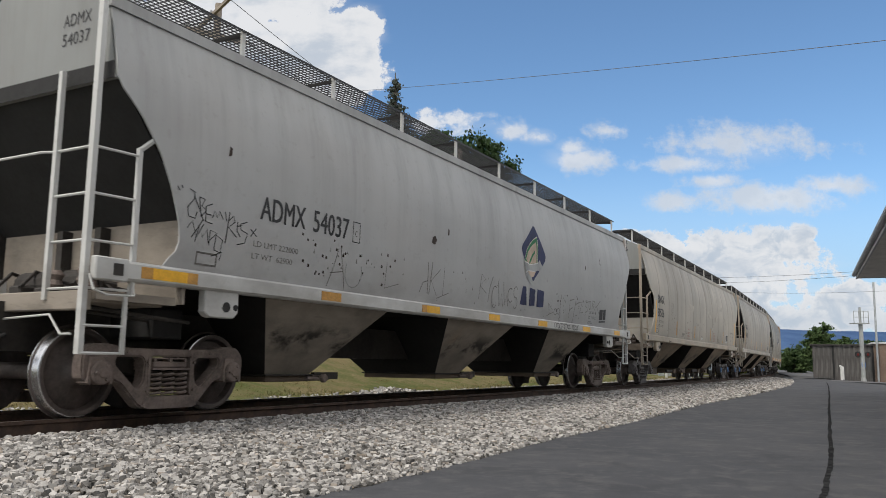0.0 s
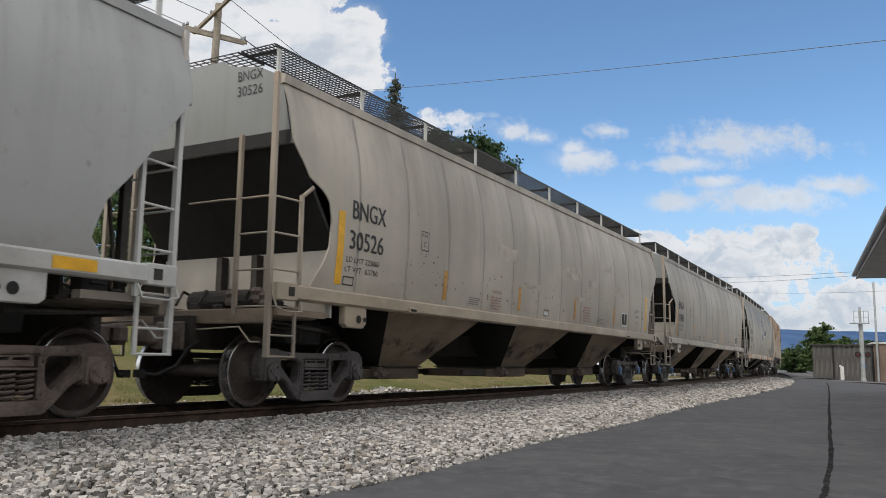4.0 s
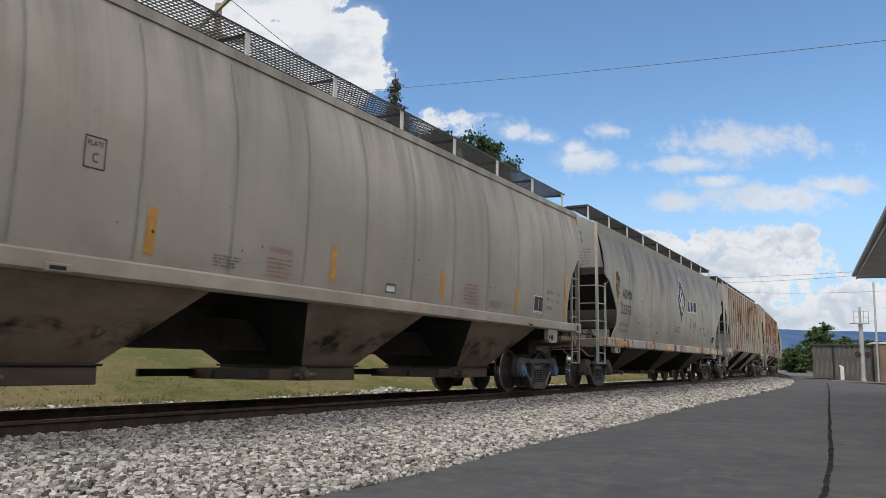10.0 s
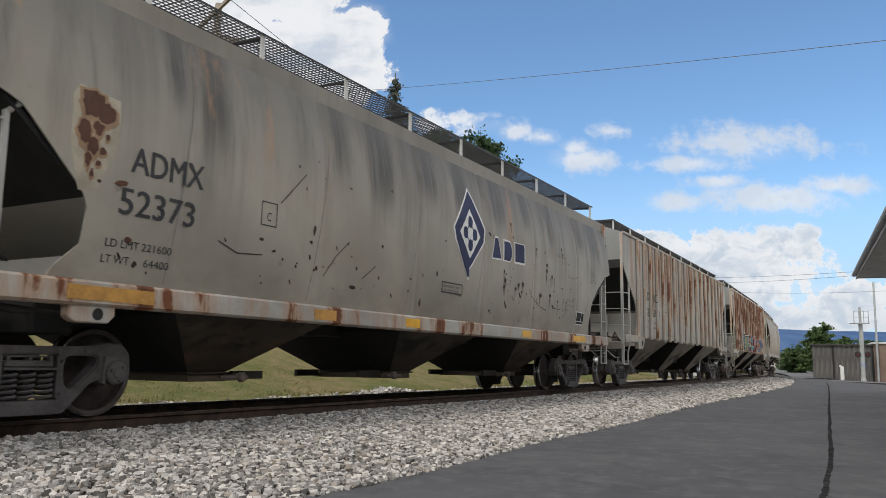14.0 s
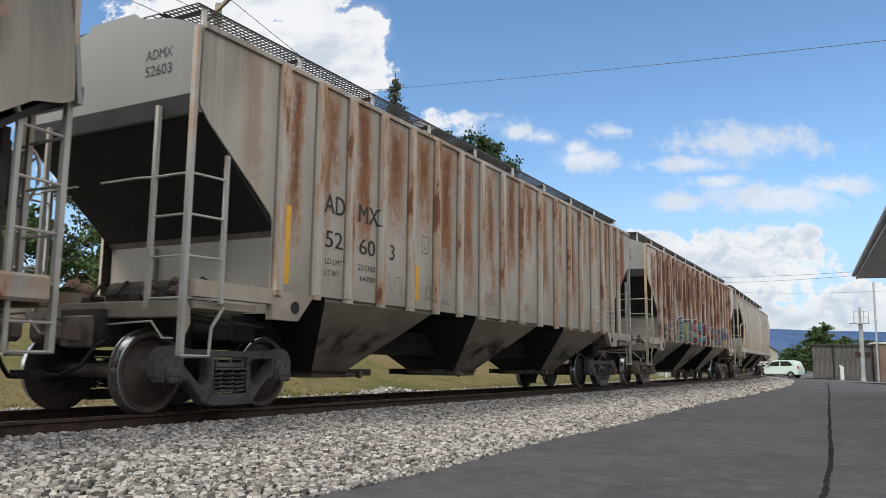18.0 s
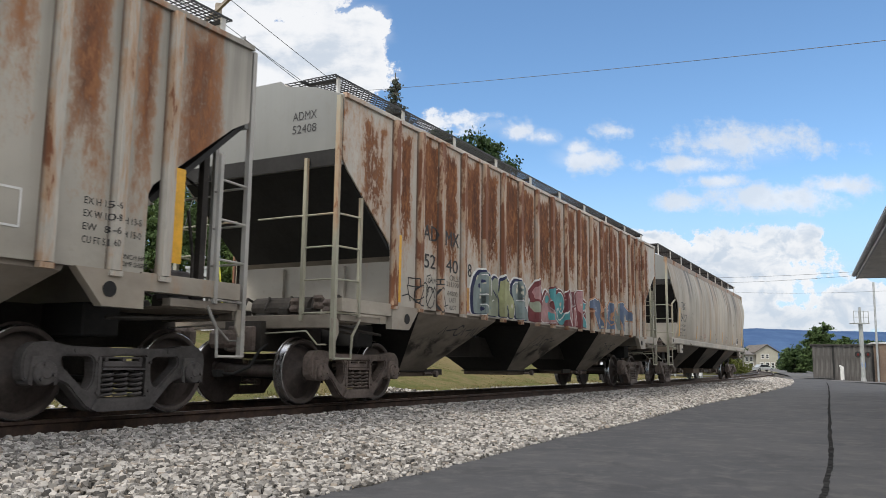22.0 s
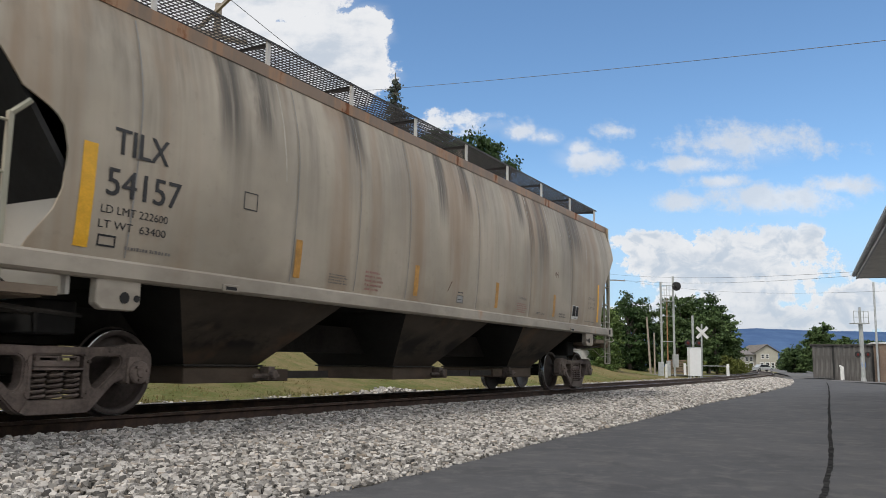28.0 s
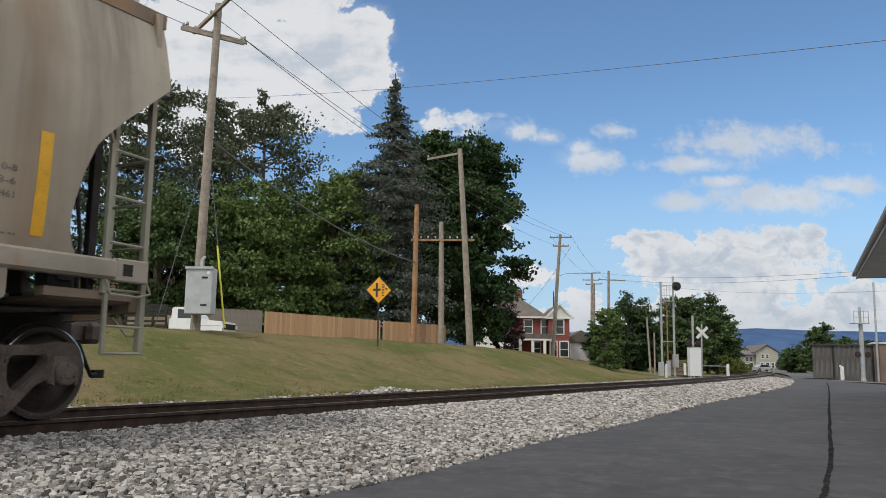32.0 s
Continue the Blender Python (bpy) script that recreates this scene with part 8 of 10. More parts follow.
# tufts of grass on the bank, along the ballast and at the road's edge
def grass_tufts(name, spots, mat, label):
    """Short bent blades, joined: spots are rows of x, y, z, height."""
    r = np.random.default_rng(41)
    P_ = np.repeat(np.asarray(spots), 4, axis=0)
    n = len(P_)
    P_[:, :2] += r.normal(0, 0.035, (n, 2))
    a = r.uniform(0, math.tau, n)
    lean = r.uniform(0.1, 0.9, n) * P_[:, 3]
    wd = r.uniform(0.006, 0.013, n) * (1 + 4 * np.clip(P_[:, 3] - 0.05, 0, 0.4))
    d = np.stack([np.cos(a), np.sin(a), np.zeros(n)], -1)
    u = np.stack([-np.sin(a), np.cos(a), np.zeros(n)], -1) * wd[:, None]
    base = P_[:, :3] - [0, 0, 0.015]
    tip = base + d * lean[:, None] + np.stack([np.zeros(n), np.zeros(n), P_[:, 3] * r.uniform(0.5, 1.1, n) + 0.015], -1)
    V = np.stack([base - u, base + u, tip], 1).reshape(-1, 3)
    mesh = bpy.data.meshes.new(name)
    mesh.vertices.add(3 * n)
    mesh.vertices.foreach_set("co", V.astype(np.float32).ravel())
    mesh.loops.add(3 * n)
    mesh.loops.foreach_set("vertex_index", np.arange(3 * n, dtype=np.int32))
    mesh.polygons.add(n)
    mesh.polygons.foreach_set("loop_start", np.arange(0, 3 * n, 3, dtype=np.int32))
    mesh.update(calc_edges=True)
    mesh.materials.append(mat)
    return tagged(new(name, mesh), label, "grass", "", "stuff")


m = Nodes("grass_blades", 0.9, 0.0, 0.05)
gi = m.island()
gn = m.noise(m.p, 0.35, 4, 0.6)
c = m.mix(gi, (0.105, 0.122, 0.042), (0.225, 0.190, 0.095))
c = m.mix(m.ramp(gn, 0.45, 0.62, 0.0, 0.55), c, (0.22, 0.155, 0.075))
m.color(c)
blade_mat = m.mat
rg = np.random.default_rng(77)
n_t = 22000
ts = 4 + 64 * rg.uniform(0, 1, n_t) ** 1.15
tw = -5.5 - 8.0 * rg.uniform(0, 1, n_t)
keep = rg.uniform(0, 1, n_t) < 0.35 + 0.65 * (np.sin(ts * 1.7 + 3 * np.sin(tw)) * np.sin(tw * 1.3 + ts * 0.4) > -0.25)
ts, tw = ts[keep], tw[keep]
tz = bed_height(ts, tw)
spots_g = [(*track(s_, w_)[:2], z_, h_) for s_, w_, z_, h_ in zip(ts, tw, tz, rg.uniform(0.012, 0.032, len(ts)))]
for k in range(2600):
    s_ = rg.uniform(6, 60)
    w_ = -5.55 - abs(rg.normal(0, 0.25))
    spots_g.append((*track(s_, w_)[:2], float(bed_height(np.array([s_]), np.array([w_]))[0]), rg.uniform(0.03, 0.09)))
for k in range(420):
    s_ = rg.choice([9.5, 14.0, 21.0, 27.5, 33.0, 41.0]) + rg.normal(0, 0.5)
    e_ = float(np.interp(s_, ss, edge)) - abs(rg.normal(0, 0.2))
    if rg.uniform() < 0.5:
        spots_g.append((*track(s_, e_)[:2], -0.29, rg.uniform(0.02, 0.06)))
grass_tufts("grass_tufts", spots_g, blade_mat, "short dry grass and weeds on the bank")


# ---- sky backdrop: drifting cumulus far behind everything ----
def cloud_material():
    m = Nodes("cumulus")
    t = m.t
    t.nodes.remove(m.bsdf)
    x, y, z = m.xyz()
    warp1 = m.noise(m.scaled(0.0035, 0.0035, 0.0035), 1.0, 7, 0.58)
    warp2 = m.noise(m.scaled(0.011, 0.011, 0.014, (5, 2, 1)), 1.0, 8, 0.62)
    soft = m.noise(m.scaled(0.0016, 0.0016, 0.006, (1, 7, 3)), 1.0, 5, 0.55)
    # centre, half width and height, firmness; metres on the backdrop
    heap = [(-890, 1350, 460, 290, 1.25), (-560, 1420, 320, 210, 1.25), (-420, 1300, 205, 140, 1.0), (-360, 1500, 130, 140, 1.1), (-1080, 1200, 330, 220, 0.9), (-1250, 1480, 330, 200, 0.9),
            (-700, 1130, 340, 130, 0.55), (-1100, 1000, 380, 160, 0.6), (-1500, 1100, 380, 300, 0.7), (-900, 1650, 560, 190, 1.2),
            (640, 905, 170, 62, 0.9), (610, 955, 80, 50, 0.9), (340, 1030, 85, 42, 0.55), (455, 1005, 90, 38, 0.6), (80, 1070, 200, 50, 0.35), (760, 1035, 90, 36, 0.4),
            (1330, 985, 330, 80, 0.5), (1090, 890, 250, 42, 0.6), (1510, 740, 340, 78, 0.85), (1045, 715, 125, 44, 0.7), (1240, 815, 150, 36, 0.7), (1760, 800, 190, 50, 0.75),
            (900, 530, 170, 66, 0.95), (1270, 455, 480, 140, 0.9), (1510, 525, 170, 112, 1.0), (1610, 590, 75, 52, 1.0), (1330, 325, 470, 90, 0.6), (1020, 430, 270, 95, 0.8),
            (1760, 285, 260, 90, 0.75), (1300, 205, 1100, 80, 0.9), (385, 390, 120, 70, 0.8), (600, 290, 110, 55, 0.7), (260, 585, 50, 40, 0.6)]
    best = None
    for cx, cz, rx, rz, k in heap:
        u = m.math("MULTIPLY", m.math("SUBTRACT", x, float(cx)), 1.0 / rx)
        v = m.math("MULTIPLY", m.math("SUBTRACT", z, float(cz)), 1.0 / rz)
        d = m.math("MULTIPLY_ADD", u, u, m.math("MULTIPLY", v, v))
        f = m.math("MULTIPLY", m.math("SUBTRACT", 1.0, m.math("SQRT", d)), k)
        best = f if best is None else m.math("MAXIMUM", best, f)
    warp3 = m.noise(m.scaled(0.035, 0.035, 0.04, (2, 8, 4)), 1.0, 6, 0.65)
    edge = m.math("ADD", m.math("MULTIPLY", m.math("SUBTRACT", warp1, 0.5), 1.9), m.math("MULTIPLY", m.math("SUBTRACT", warp2, 0.5), m.ramp(x, -300, 200, 0.75, 1.3)))
    edge = m.math("ADD", edge, m.math("MULTIPLY", m.math("SUBTRACT", warp3, 0.5), 0.45))
    dens = m.math("ADD", best, edge)
    right = m.math("MULTIPLY", m.ramp(x, -250, 450), m.ramp(z, 560, 720))
    dens = m.math("MULTIPLY", dens, m.math("MULTIPLY_ADD", right, -0.5, 1.0))
    crisp, faint = m.ramp(dens, -0.01, 0.17), m.ramp(dens, -0.07, 0.30)
    side = m.math("MULTIPLY", m.ramp(x, -250, 200), m.ramp(z, 520, 700))
    thick = m.math("ADD", m.math("MULTIPLY", crisp, m.math("SUBTRACT", 1.0, side)), m.math("MULTIPLY", faint, m.math("MULTIPLY", side, 0.92)))
    veil = m.math("MULTIPLY", m.ramp(m.math("ADD", m.math("MULTIPLY", soft, 0.8), m.math("MULTIPLY", best, 0.45)), 0.36, 0.75), 0.34)
    alpha = m.math("MAXIMUM", m.math("MULTIPLY", thick, m.math("MULTIPLY_ADD", right, -0.10, 0.97)), veil)
    core = m.ramp(m.math("ADD", dens, m.math("MULTIPLY", m.math("SUBTRACT", warp2, 0.5), 0.9)), 0.05, 0.85)
    belly = m.ramp(m.noise(m.scaled(0.0028, 0.0028, 0.0055, (9, 4, 6)), 1.0, 6, 0.6), 0.44, 0.66)
    shade = m.math("MULTIPLY", m.math("MULTIPLY", core, belly), 0.70)
    col = m.mix(shade, (0.95, 0.96, 0.98), (0.52, 0.61, 0.73))
    col = m.mix(m.ramp(z, 330, 120, 0.0, 0.6), col, (0.60, 0.67, 0.76))
    col = m.mix(m.math("MULTIPLY", m.math("MULTIPLY", m.ramp(x, 100, 700), m.ramp(z, 520, 680, 0.25, 1.0)), m.ramp(warp1, 0.40, 0.62, 0.15, 0.75)), col, (0.70, 0.75, 0.82))
    # heaped lobes of the low bank: lit crowns over grey-blue hollows
    lobe = m.noise(m.scaled(0.0065, 0.0065, 0.011, (4, 3, 8)), 1.0, 6, 0.55, 0.6)
    bank = m.math("MULTIPLY", m.ramp(x, 500, 800), m.ramp(z, 700, 600))
    hollow = m.math("MULTIPLY", m.ramp(lobe, 0.46, 0.60), m.ramp(dens, 0.10, 0.50))
    col = m.mix(m.math("MULTIPLY", m.math("MULTIPLY", bank, hollow), 0.70), col, (0.55, 0.645, 0.765))
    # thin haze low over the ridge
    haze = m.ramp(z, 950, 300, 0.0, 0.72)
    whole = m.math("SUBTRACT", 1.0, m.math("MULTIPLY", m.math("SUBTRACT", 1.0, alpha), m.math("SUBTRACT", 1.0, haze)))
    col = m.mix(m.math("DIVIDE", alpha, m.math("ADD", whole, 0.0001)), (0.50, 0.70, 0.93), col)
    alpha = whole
    em = t.nodes.new("ShaderNodeEmission")
    m.put(col, em.inputs[0])
    em.inputs[1].default_value = CLOUD_GLOW
    tr = t.nodes.new("ShaderNodeBsdfTransparent")
    mx = t.nodes.new("ShaderNodeMixShader")
    m.put(alpha, mx.inputs[0])
    t.links.new(tr.outputs[0], mx.inputs[1])
    t.links.new(em.outputs[0], mx.inputs[2])
    t.links.new(mx.outputs[0], t.nodes["Material Output"].inputs[0])
    return m.mat


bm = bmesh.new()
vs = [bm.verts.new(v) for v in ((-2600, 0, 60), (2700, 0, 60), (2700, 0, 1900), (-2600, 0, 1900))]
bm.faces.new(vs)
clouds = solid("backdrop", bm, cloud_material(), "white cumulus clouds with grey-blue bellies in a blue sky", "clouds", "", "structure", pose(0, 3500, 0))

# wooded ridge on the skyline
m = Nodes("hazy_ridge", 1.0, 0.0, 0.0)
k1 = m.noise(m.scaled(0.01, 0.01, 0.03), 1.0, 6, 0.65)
# blue instead of wood green: distance haze is mixed into the colour
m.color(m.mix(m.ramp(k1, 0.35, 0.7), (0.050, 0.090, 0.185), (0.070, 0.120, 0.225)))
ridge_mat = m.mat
bm = bmesh.new()
xs = np.linspace(-2500, 2600, 90)
rnd = random.Random(2)
prev = None
for i, x in enumerate(xs):
    h = float(np.interp(x, [-2500, 0, 900, 1100, 1165, 1290, 1436, 1641, 2600], [90, 110, 128, 141, 144, 140, 137, 136, 128])) + rnd.uniform(-1.0, 1.0)
    col = [bm.verts.new((x, 3000 + dy, zz)) for dy, zz in ((-500, -6), (-300, h * 0.45), (-120, h * 0.8), (0, h), (200, -6))]
    if prev:
        for a_, b_, c_, d_ in zip(prev, col, col[1:], prev[1:]):
            bm.faces.new((a_, b_, c_, d_))
    prev = col
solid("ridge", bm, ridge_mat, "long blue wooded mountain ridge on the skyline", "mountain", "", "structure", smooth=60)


# ---- trees ----
def foliage(name, dark, light, warm=0.0):
    m = Nodes(name, 0.7, 0.0, 0.25)
    r = m.island()
    n = m.noise(m.p, 0.45, 3, 0.6)
    c = m.mix(m.math("ADD", m.math("MULTIPLY", r, 0.5), m.math("MULTIPLY", m.ramp(n, 0.3, 0.7), 0.5)), dark, light)
    m.color(c)
    return m.mat


LEAF = dict(
    maple=foliage("dark_maple_leaves", (0.018, 0.040, 0.014), (0.050, 0.090, 0.026)),
    fresh=foliage("fresh_green_leaves", (0.050, 0.090, 0.024), (0.145, 0.205, 0.060)),
    mid=foliage("summer_green_leaves", (0.032, 0.062, 0.022), (0.092, 0.138, 0.046)),
    pine=foliage("pine_needles", (0.032, 0.048, 0.028), (0.096, 0.116, 0.062)),
    spruce=foliage("blue_spruce_needles", (0.038, 0.052, 0.044), (0.105, 0.122, 0.100)),
    plum=foliage("plum_leaves", (0.020, 0.014, 0.016), (0.055, 0.030, 0.034)),
    olive=foliage("olive_brush", (0.060, 0.075, 0.016), (0.150, 0.165, 0.038)),
)
bark = simple("grey_brown_bark", (0.10, 0.085, 0.070), 0.9, 0.0, 0.4, 6, 0.6)


def ground_z(x, y):
    s, w = nearest([x], [y])
    return float(bed_height(s, w)[0])


def leaf_mesh(name, centers, sizes, seed, mat, flat=0.0):
    """Many small bent leaf clumps as one mesh."""
    r = np.random.default_rng(seed)
    n = len(centers)
    d = r.normal(size=(n, 3))
    d[:, 2] *= 1 - flat
    d /= np.linalg.norm(d, axis=1)[:, None]
    u = np.cross(d, r.normal(size=(n, 3)))
    u /= np.linalg.norm(u, axis=1)[:, None] + 1e-9
    v = np.cross(d, u)
    sz = np.asarray(sizes)[:, None]
    c = np.asarray(centers)
    el = r.uniform(0.5, 0.9, (n, 1))
    P = np.stack([c - u * sz, c - v * sz * el + d * sz * 0.25, c + u * sz, c + v * sz * el + d * sz * 0.25], 1).reshape(-1, 3)
    mesh = bpy.data.meshes.new(name)
    mesh.vertices.add(4 * n)
    mesh.vertices.foreach_set("co", P.astype(np.float32).ravel())
    mesh.loops.add(4 * n)
    mesh.loops.foreach_set("vertex_index", np.arange(4 * n, dtype=np.int32))
    mesh.polygons.add(n)
    mesh.polygons.foreach_set("loop_start", np.arange(0, 4 * n, 4, dtype=np.int32))
    mesh.update(calc_edges=True)
    mesh.materials.append(mat)
    return mesh


def broadleaf(name, x, y, height, spread, seed, leaf, label, n=9000, low=0.18, size=0.26, lobes=16, z=None, trunk=True):
    """A broadleaf tree: trunk, limbs and an uneven crown of leaf clumps."""
    r = np.random.default_rng(seed)
    z0 = ground_z(x, y) if z is None else z
    tree = thing(name, pose(x, y, z0), label, "tree" if "tree" in name else "bush")
    bm = bmesh.new()
    tr = 0.028 * height
    if trunk:
        tube(bm, [(0, 0, -0.15), (0.02 * height * r.normal(), 0.0, height * 0.25), (0.03 * height * r.normal(), 0.02 * height * r.normal(), height * 0.55), (0.0, 0.0, height * 0.85)], [tr, tr * 0.8, tr * 0.5, tr * 0.12], 9)
    cen = []
    for k in range(lobes):
        a = k * 2.4 + r.uniform(-0.5, 0.5)
        h = low + (0.93 - low) * ((k + 0.5) / lobes)
        ring = math.sin(math.pi * min(1, max(0.12, (h - low * 0.6) / (1.06 - low * 0.6)) ) ** 0.8)
        rad = spread * ring * r.uniform(0.45, 0.80)
        c = np.array([math.cos(a) * rad, math.sin(a) * rad, height * h])
        rr = spread * r.uniform(0.30, 0.46)
        cen.append((c, rr))
        tube(bm, [(0, 0, height * max(0.1, h - 0.22)), tuple(c * [0.55, 0.55, 1] - [0, 0, height * 0.06]), tuple(c)], [tr * 0.42, tr * 0.25, tr * 0.08], 6)
    part("trunk", bm, bark, tree)
    pts = []
    n = int(n * 2.2)
    twigs = 15
    per = max(8, n // (lobes * twigs))
    for c, rr in cen:
        d = r.normal(size=(twigs, 3))
        d /= np.linalg.norm(d, axis=1)[:, None]
        tip = c + d * rr * r.uniform(0.45, 1.18, (twigs, 1)) * [1, 1, 0.85]
        for q_, dd in zip(tip, d):
            along = r.uniform(-0.55, 0.25, (per, 1)) * rr * dd * [1, 1, 0.4]
            p_ = q_ + along + r.normal(size=(per, 3)) * rr * [0.17, 0.17, 0.085]
            pts.append(p_[p_[:, 2] > 0.1])
    pts = np.concatenate(pts)
    part("crown", leaf_mesh("crown", pts, size * 0.52 * r.uniform(0.5, 1.3, len(pts)), seed, LEAF[leaf]), None, tree)
    return tree


def conifer(name, x, y, height, spread, seed, leaf, label, tiers=34, droop=0.25, open_=0.0, start=0.05, size=0.24, arms=9):
    """A conifer: straight trunk, whorled boughs and sprays of needles along them."""
    r = np.random.default_rng(seed)
    tree = thing(name, pose(x, y, ground_z(x, y)), label, "tree")
    bm = bmesh.new()
    tr = 0.016 * height
    tube(bm, [(0, 0, -0.15), (0.1, 0, height * 0.5), (0, 0, height)], [tr, tr * 0.6, 0.03], 9)
    pts = []
    for k in range(tiers):
        f = start + (1 - start) * (k + r.uniform(-0.3, 0.3)) / tiers
        f = min(max(f, start), 0.985)
        if open_:
            reach = spread * (0.35 + 0.65 * math.sin(math.pi * min(1, (f - start) / (1 - start) * 0.8 + 0.18))) * r.uniform(0.5, 1.1)
        else:
            reach = spread * min(1.0, (1 - f) * height / 9) ** 1.2 * r.uniform(0.7, 1.1) + 0.10
        for j in range(arms if not open_ else 5):
            if open_ and r.uniform() < open_:
                continue
            a = r.uniform(0, math.tau)
            L_ = reach * r.uniform(0.5, 1.2)
            p0 = np.array([0, 0, height * min(0.992, f + r.uniform(-0.7, 0.7) / tiers)])
            up = 0.25 if open_ else 0.12
            p1 = p0 + [math.cos(a) * L_ * 0.55, math.sin(a) * L_ * 0.55, L_ * (up - droop) * 0.5]
            p2 = p0 + [math.cos(a) * L_, math.sin(a) * L_, L_ * (up * 1.3 - droop)]
            tube(bm, [tuple(p0), tuple(p1), tuple(p2)], [tr * 0.22, tr * 0.14, 0.012], 5)
            m_ = max(8, int(L_ * (60 if open_ else 46)))
            t = r.uniform(0.45 if open_ else 0.12, 1.05, m_)[:, None]
            q_ = np.where(t < 0.55, p0 + (p1 - p0) * t / 0.55, p1 + (p2 - p1) * (t - 0.55) / 0.45)
            spreadw = (0.13 * L_ if open_ else 0.075 * L_ + 0.06)
            q_ = q_ + r.normal(size=(m_, 3)) * spreadw * [1, 1, 0.45] - [0, 0, 0.08]
            pts.append(q_)
    part("trunk", bm, bark, tree)
    pts = np.concatenate(pts)
    part("crown", leaf_mesh("crown", pts, size * 0.45 * r.uniform(0.5, 1.3, len(pts)), seed, LEAF[leaf], 0.3), None, tree)
    return tree


broadleaf("maple_tree", 2.3, 66, 17.7, 4.8, 31, "maple", "tall dense dark green maple tree behind the poles", 26000, 0.10, 0.30, 30)
broadleaf("maple_tree", -0.9, 68, 19.3, 4.6, 32, "maple", "tall dense dark green maple tree beside the spruce", 20000, 0.10, 0.30, 20)
conifer("spruce_tree", -3.6, 56, 19.5, 4.0, 33, "spruce", "tall grey-green spruce with a thin pointed top", 40, 0.28, 0.0, 0.06, 0.22, 10)
conifer("pine_tree", -13.3, 58, 18.3, 4.6, 34, "pine", "open-crowned pine with bare lower trunk", 26, 0.05, 0.50, 0.40, 0.26)
conifer("pine_tree", -16.8, 62, 19.2, 5.0, 35, "pine", "open-crowned dark pine among other trees", 30, 0.05, 0.42, 0.35, 0.28)
conifer("pine_tree", -20.3, 54, 18.3, 4.6, 36, "pine", "tall dark pine with ragged branches", 30, 0.05, 0.38, 0.25, 0.28)
conifer("pine_tree", -24.5, 58, 17.0, 4.6, 37, "pine", "tall dark pine with ragged branches", 28, 0.05, 0.35, 0.2, 0.28)
broadleaf("shade_tree", -7.2, 56, 12.2, 4.2, 38, "fresh", "leafy bright green broadleaf tree above the fence", 17000, 0.12, 0.24, 22)
broadleaf("shade_tree", -12.4, 53, 10.2, 4.6, 39, "fresh", "leafy bright green broadleaf tree behind the pickup", 17000, 0.10, 0.24, 22)
broadleaf("shade_tree", -17.5, 50, 9.4, 4.6, 40, "mid", "leafy green broadleaf tree behind the pickup", 15000, 0.10, 0.24, 20)
broadleaf("shade_tree", -10.0, 60, 11.0, 5.0, 41, "mid", "leafy green broadleaf tree in the shade of the pines", 13000, 0.08, 0.28, 20)
for i, (x, y, h, sp_) in enumerate([(-27.5, 50, 9.0, 4.4), (-33.0, 54, 10.5, 4.8), (-39.0, 50, 9.5, 4.8), (-46.0, 52, 10.0, 5.0)]):
    broadleaf("shade_tree", x, y, h, sp_, 110 + i, "mid", "leafy green broadleaf tree beyond the outbuilding", 9000, 0.08, 0.28, 16)
broadleaf("plum_tree", 5.7, 74, 4.4, 1.9, 42, "plum", "small dark purple-leaved plum tree near the house", 4500, 0.12, 0.16, 14)
broadleaf("roadside_bush", 11.45, 56.5, 5.0, 1.30, 43, "fresh", "tall loose green bush at the end of the bank", 9000, 0.04, 0.13, 22, z=-0.45)
for i, (x, y, h, sp_) in enumerate([(23.0, 100, 9.0, 3.6), (26.2, 106, 8.4, 3.6), (29.4, 100, 9.2, 3.6), (33.0, 101, 9.3, 3.8), (36.0, 106, 8.0, 3.4), (31.0, 92, 6.4, 2.8), (20.0, 104, 5.6, 2.2), (16.5, 112, 4.6, 2.6), (27.5, 95, 6.0, 2.6), (12.0, 118, 6.0, 3.0)]):
    broadleaf("street_tree", x, y, h, sp_, 50 + i, "mid" if i % 3 else "maple", "rounded dark green broadleaf tree beyond the crossing", 6500, 0.08, 0.30, 16, z=-0.1)
for i, (x, y, h, sp_) in enumerate([(46.5, 100, 6.0, 2.6), (50.5, 103, 4.6, 2.6), (47.6, 110, 3.4, 1.9), (54.5, 104, 4.2, 2.6), (60.0, 130, 5.0, 4.0), (61.0, 142, 3.6, 2.8), (66.5, 150, 4.0, 3.0)]):
    broadleaf("street_tree", x, y, h, sp_, 70 + i, "mid", "low green broadleaf tree behind the shed", 4500, 0.05, 0.28, 14, z=-0.2)
for i, (x, y, h, sp_) in enumerate([(28.4, 81, 1.7, 1.0), (30.3, 84, 1.4, 1.1), (26.0, 84, 1.9, 1.1), (32.2, 88, 1.3, 1.2)]):
    broadleaf("roadside_bush", x, y, h, sp_, 80 + i, "olive", "low yellow-green roadside bush", 2500, 0.05, 0.13, 10, z=-0.15, trunk=True)
broadleaf("roadside_bush", 17.3, 84, 2.6, 1.4, 90, "mid", "rounded green bush by the crossing", 2500, 0.05, 0.16, 10, z=-0.1)


# ---- poles and wires ----
pole_wood = simple("grey_pole_wood", (0.26, 0.225, 0.185), 0.9, 0.0, 0.3, 4, 0.5)
pole_brown = simple("brown_pole_wood", (0.30, 0.165, 0.085), 0.9, 0.0, 0.3, 4, 0.5)
wire_mat = simple("dark_cable", (0.10, 0.105, 0.115), 0.6, 0.0, 0.2, 4, 0.0)
insulator = simple("glazed_insulator", (0.30, 0.31, 0.32), 0.3, 0.0, 0.2, 8, 0.0)
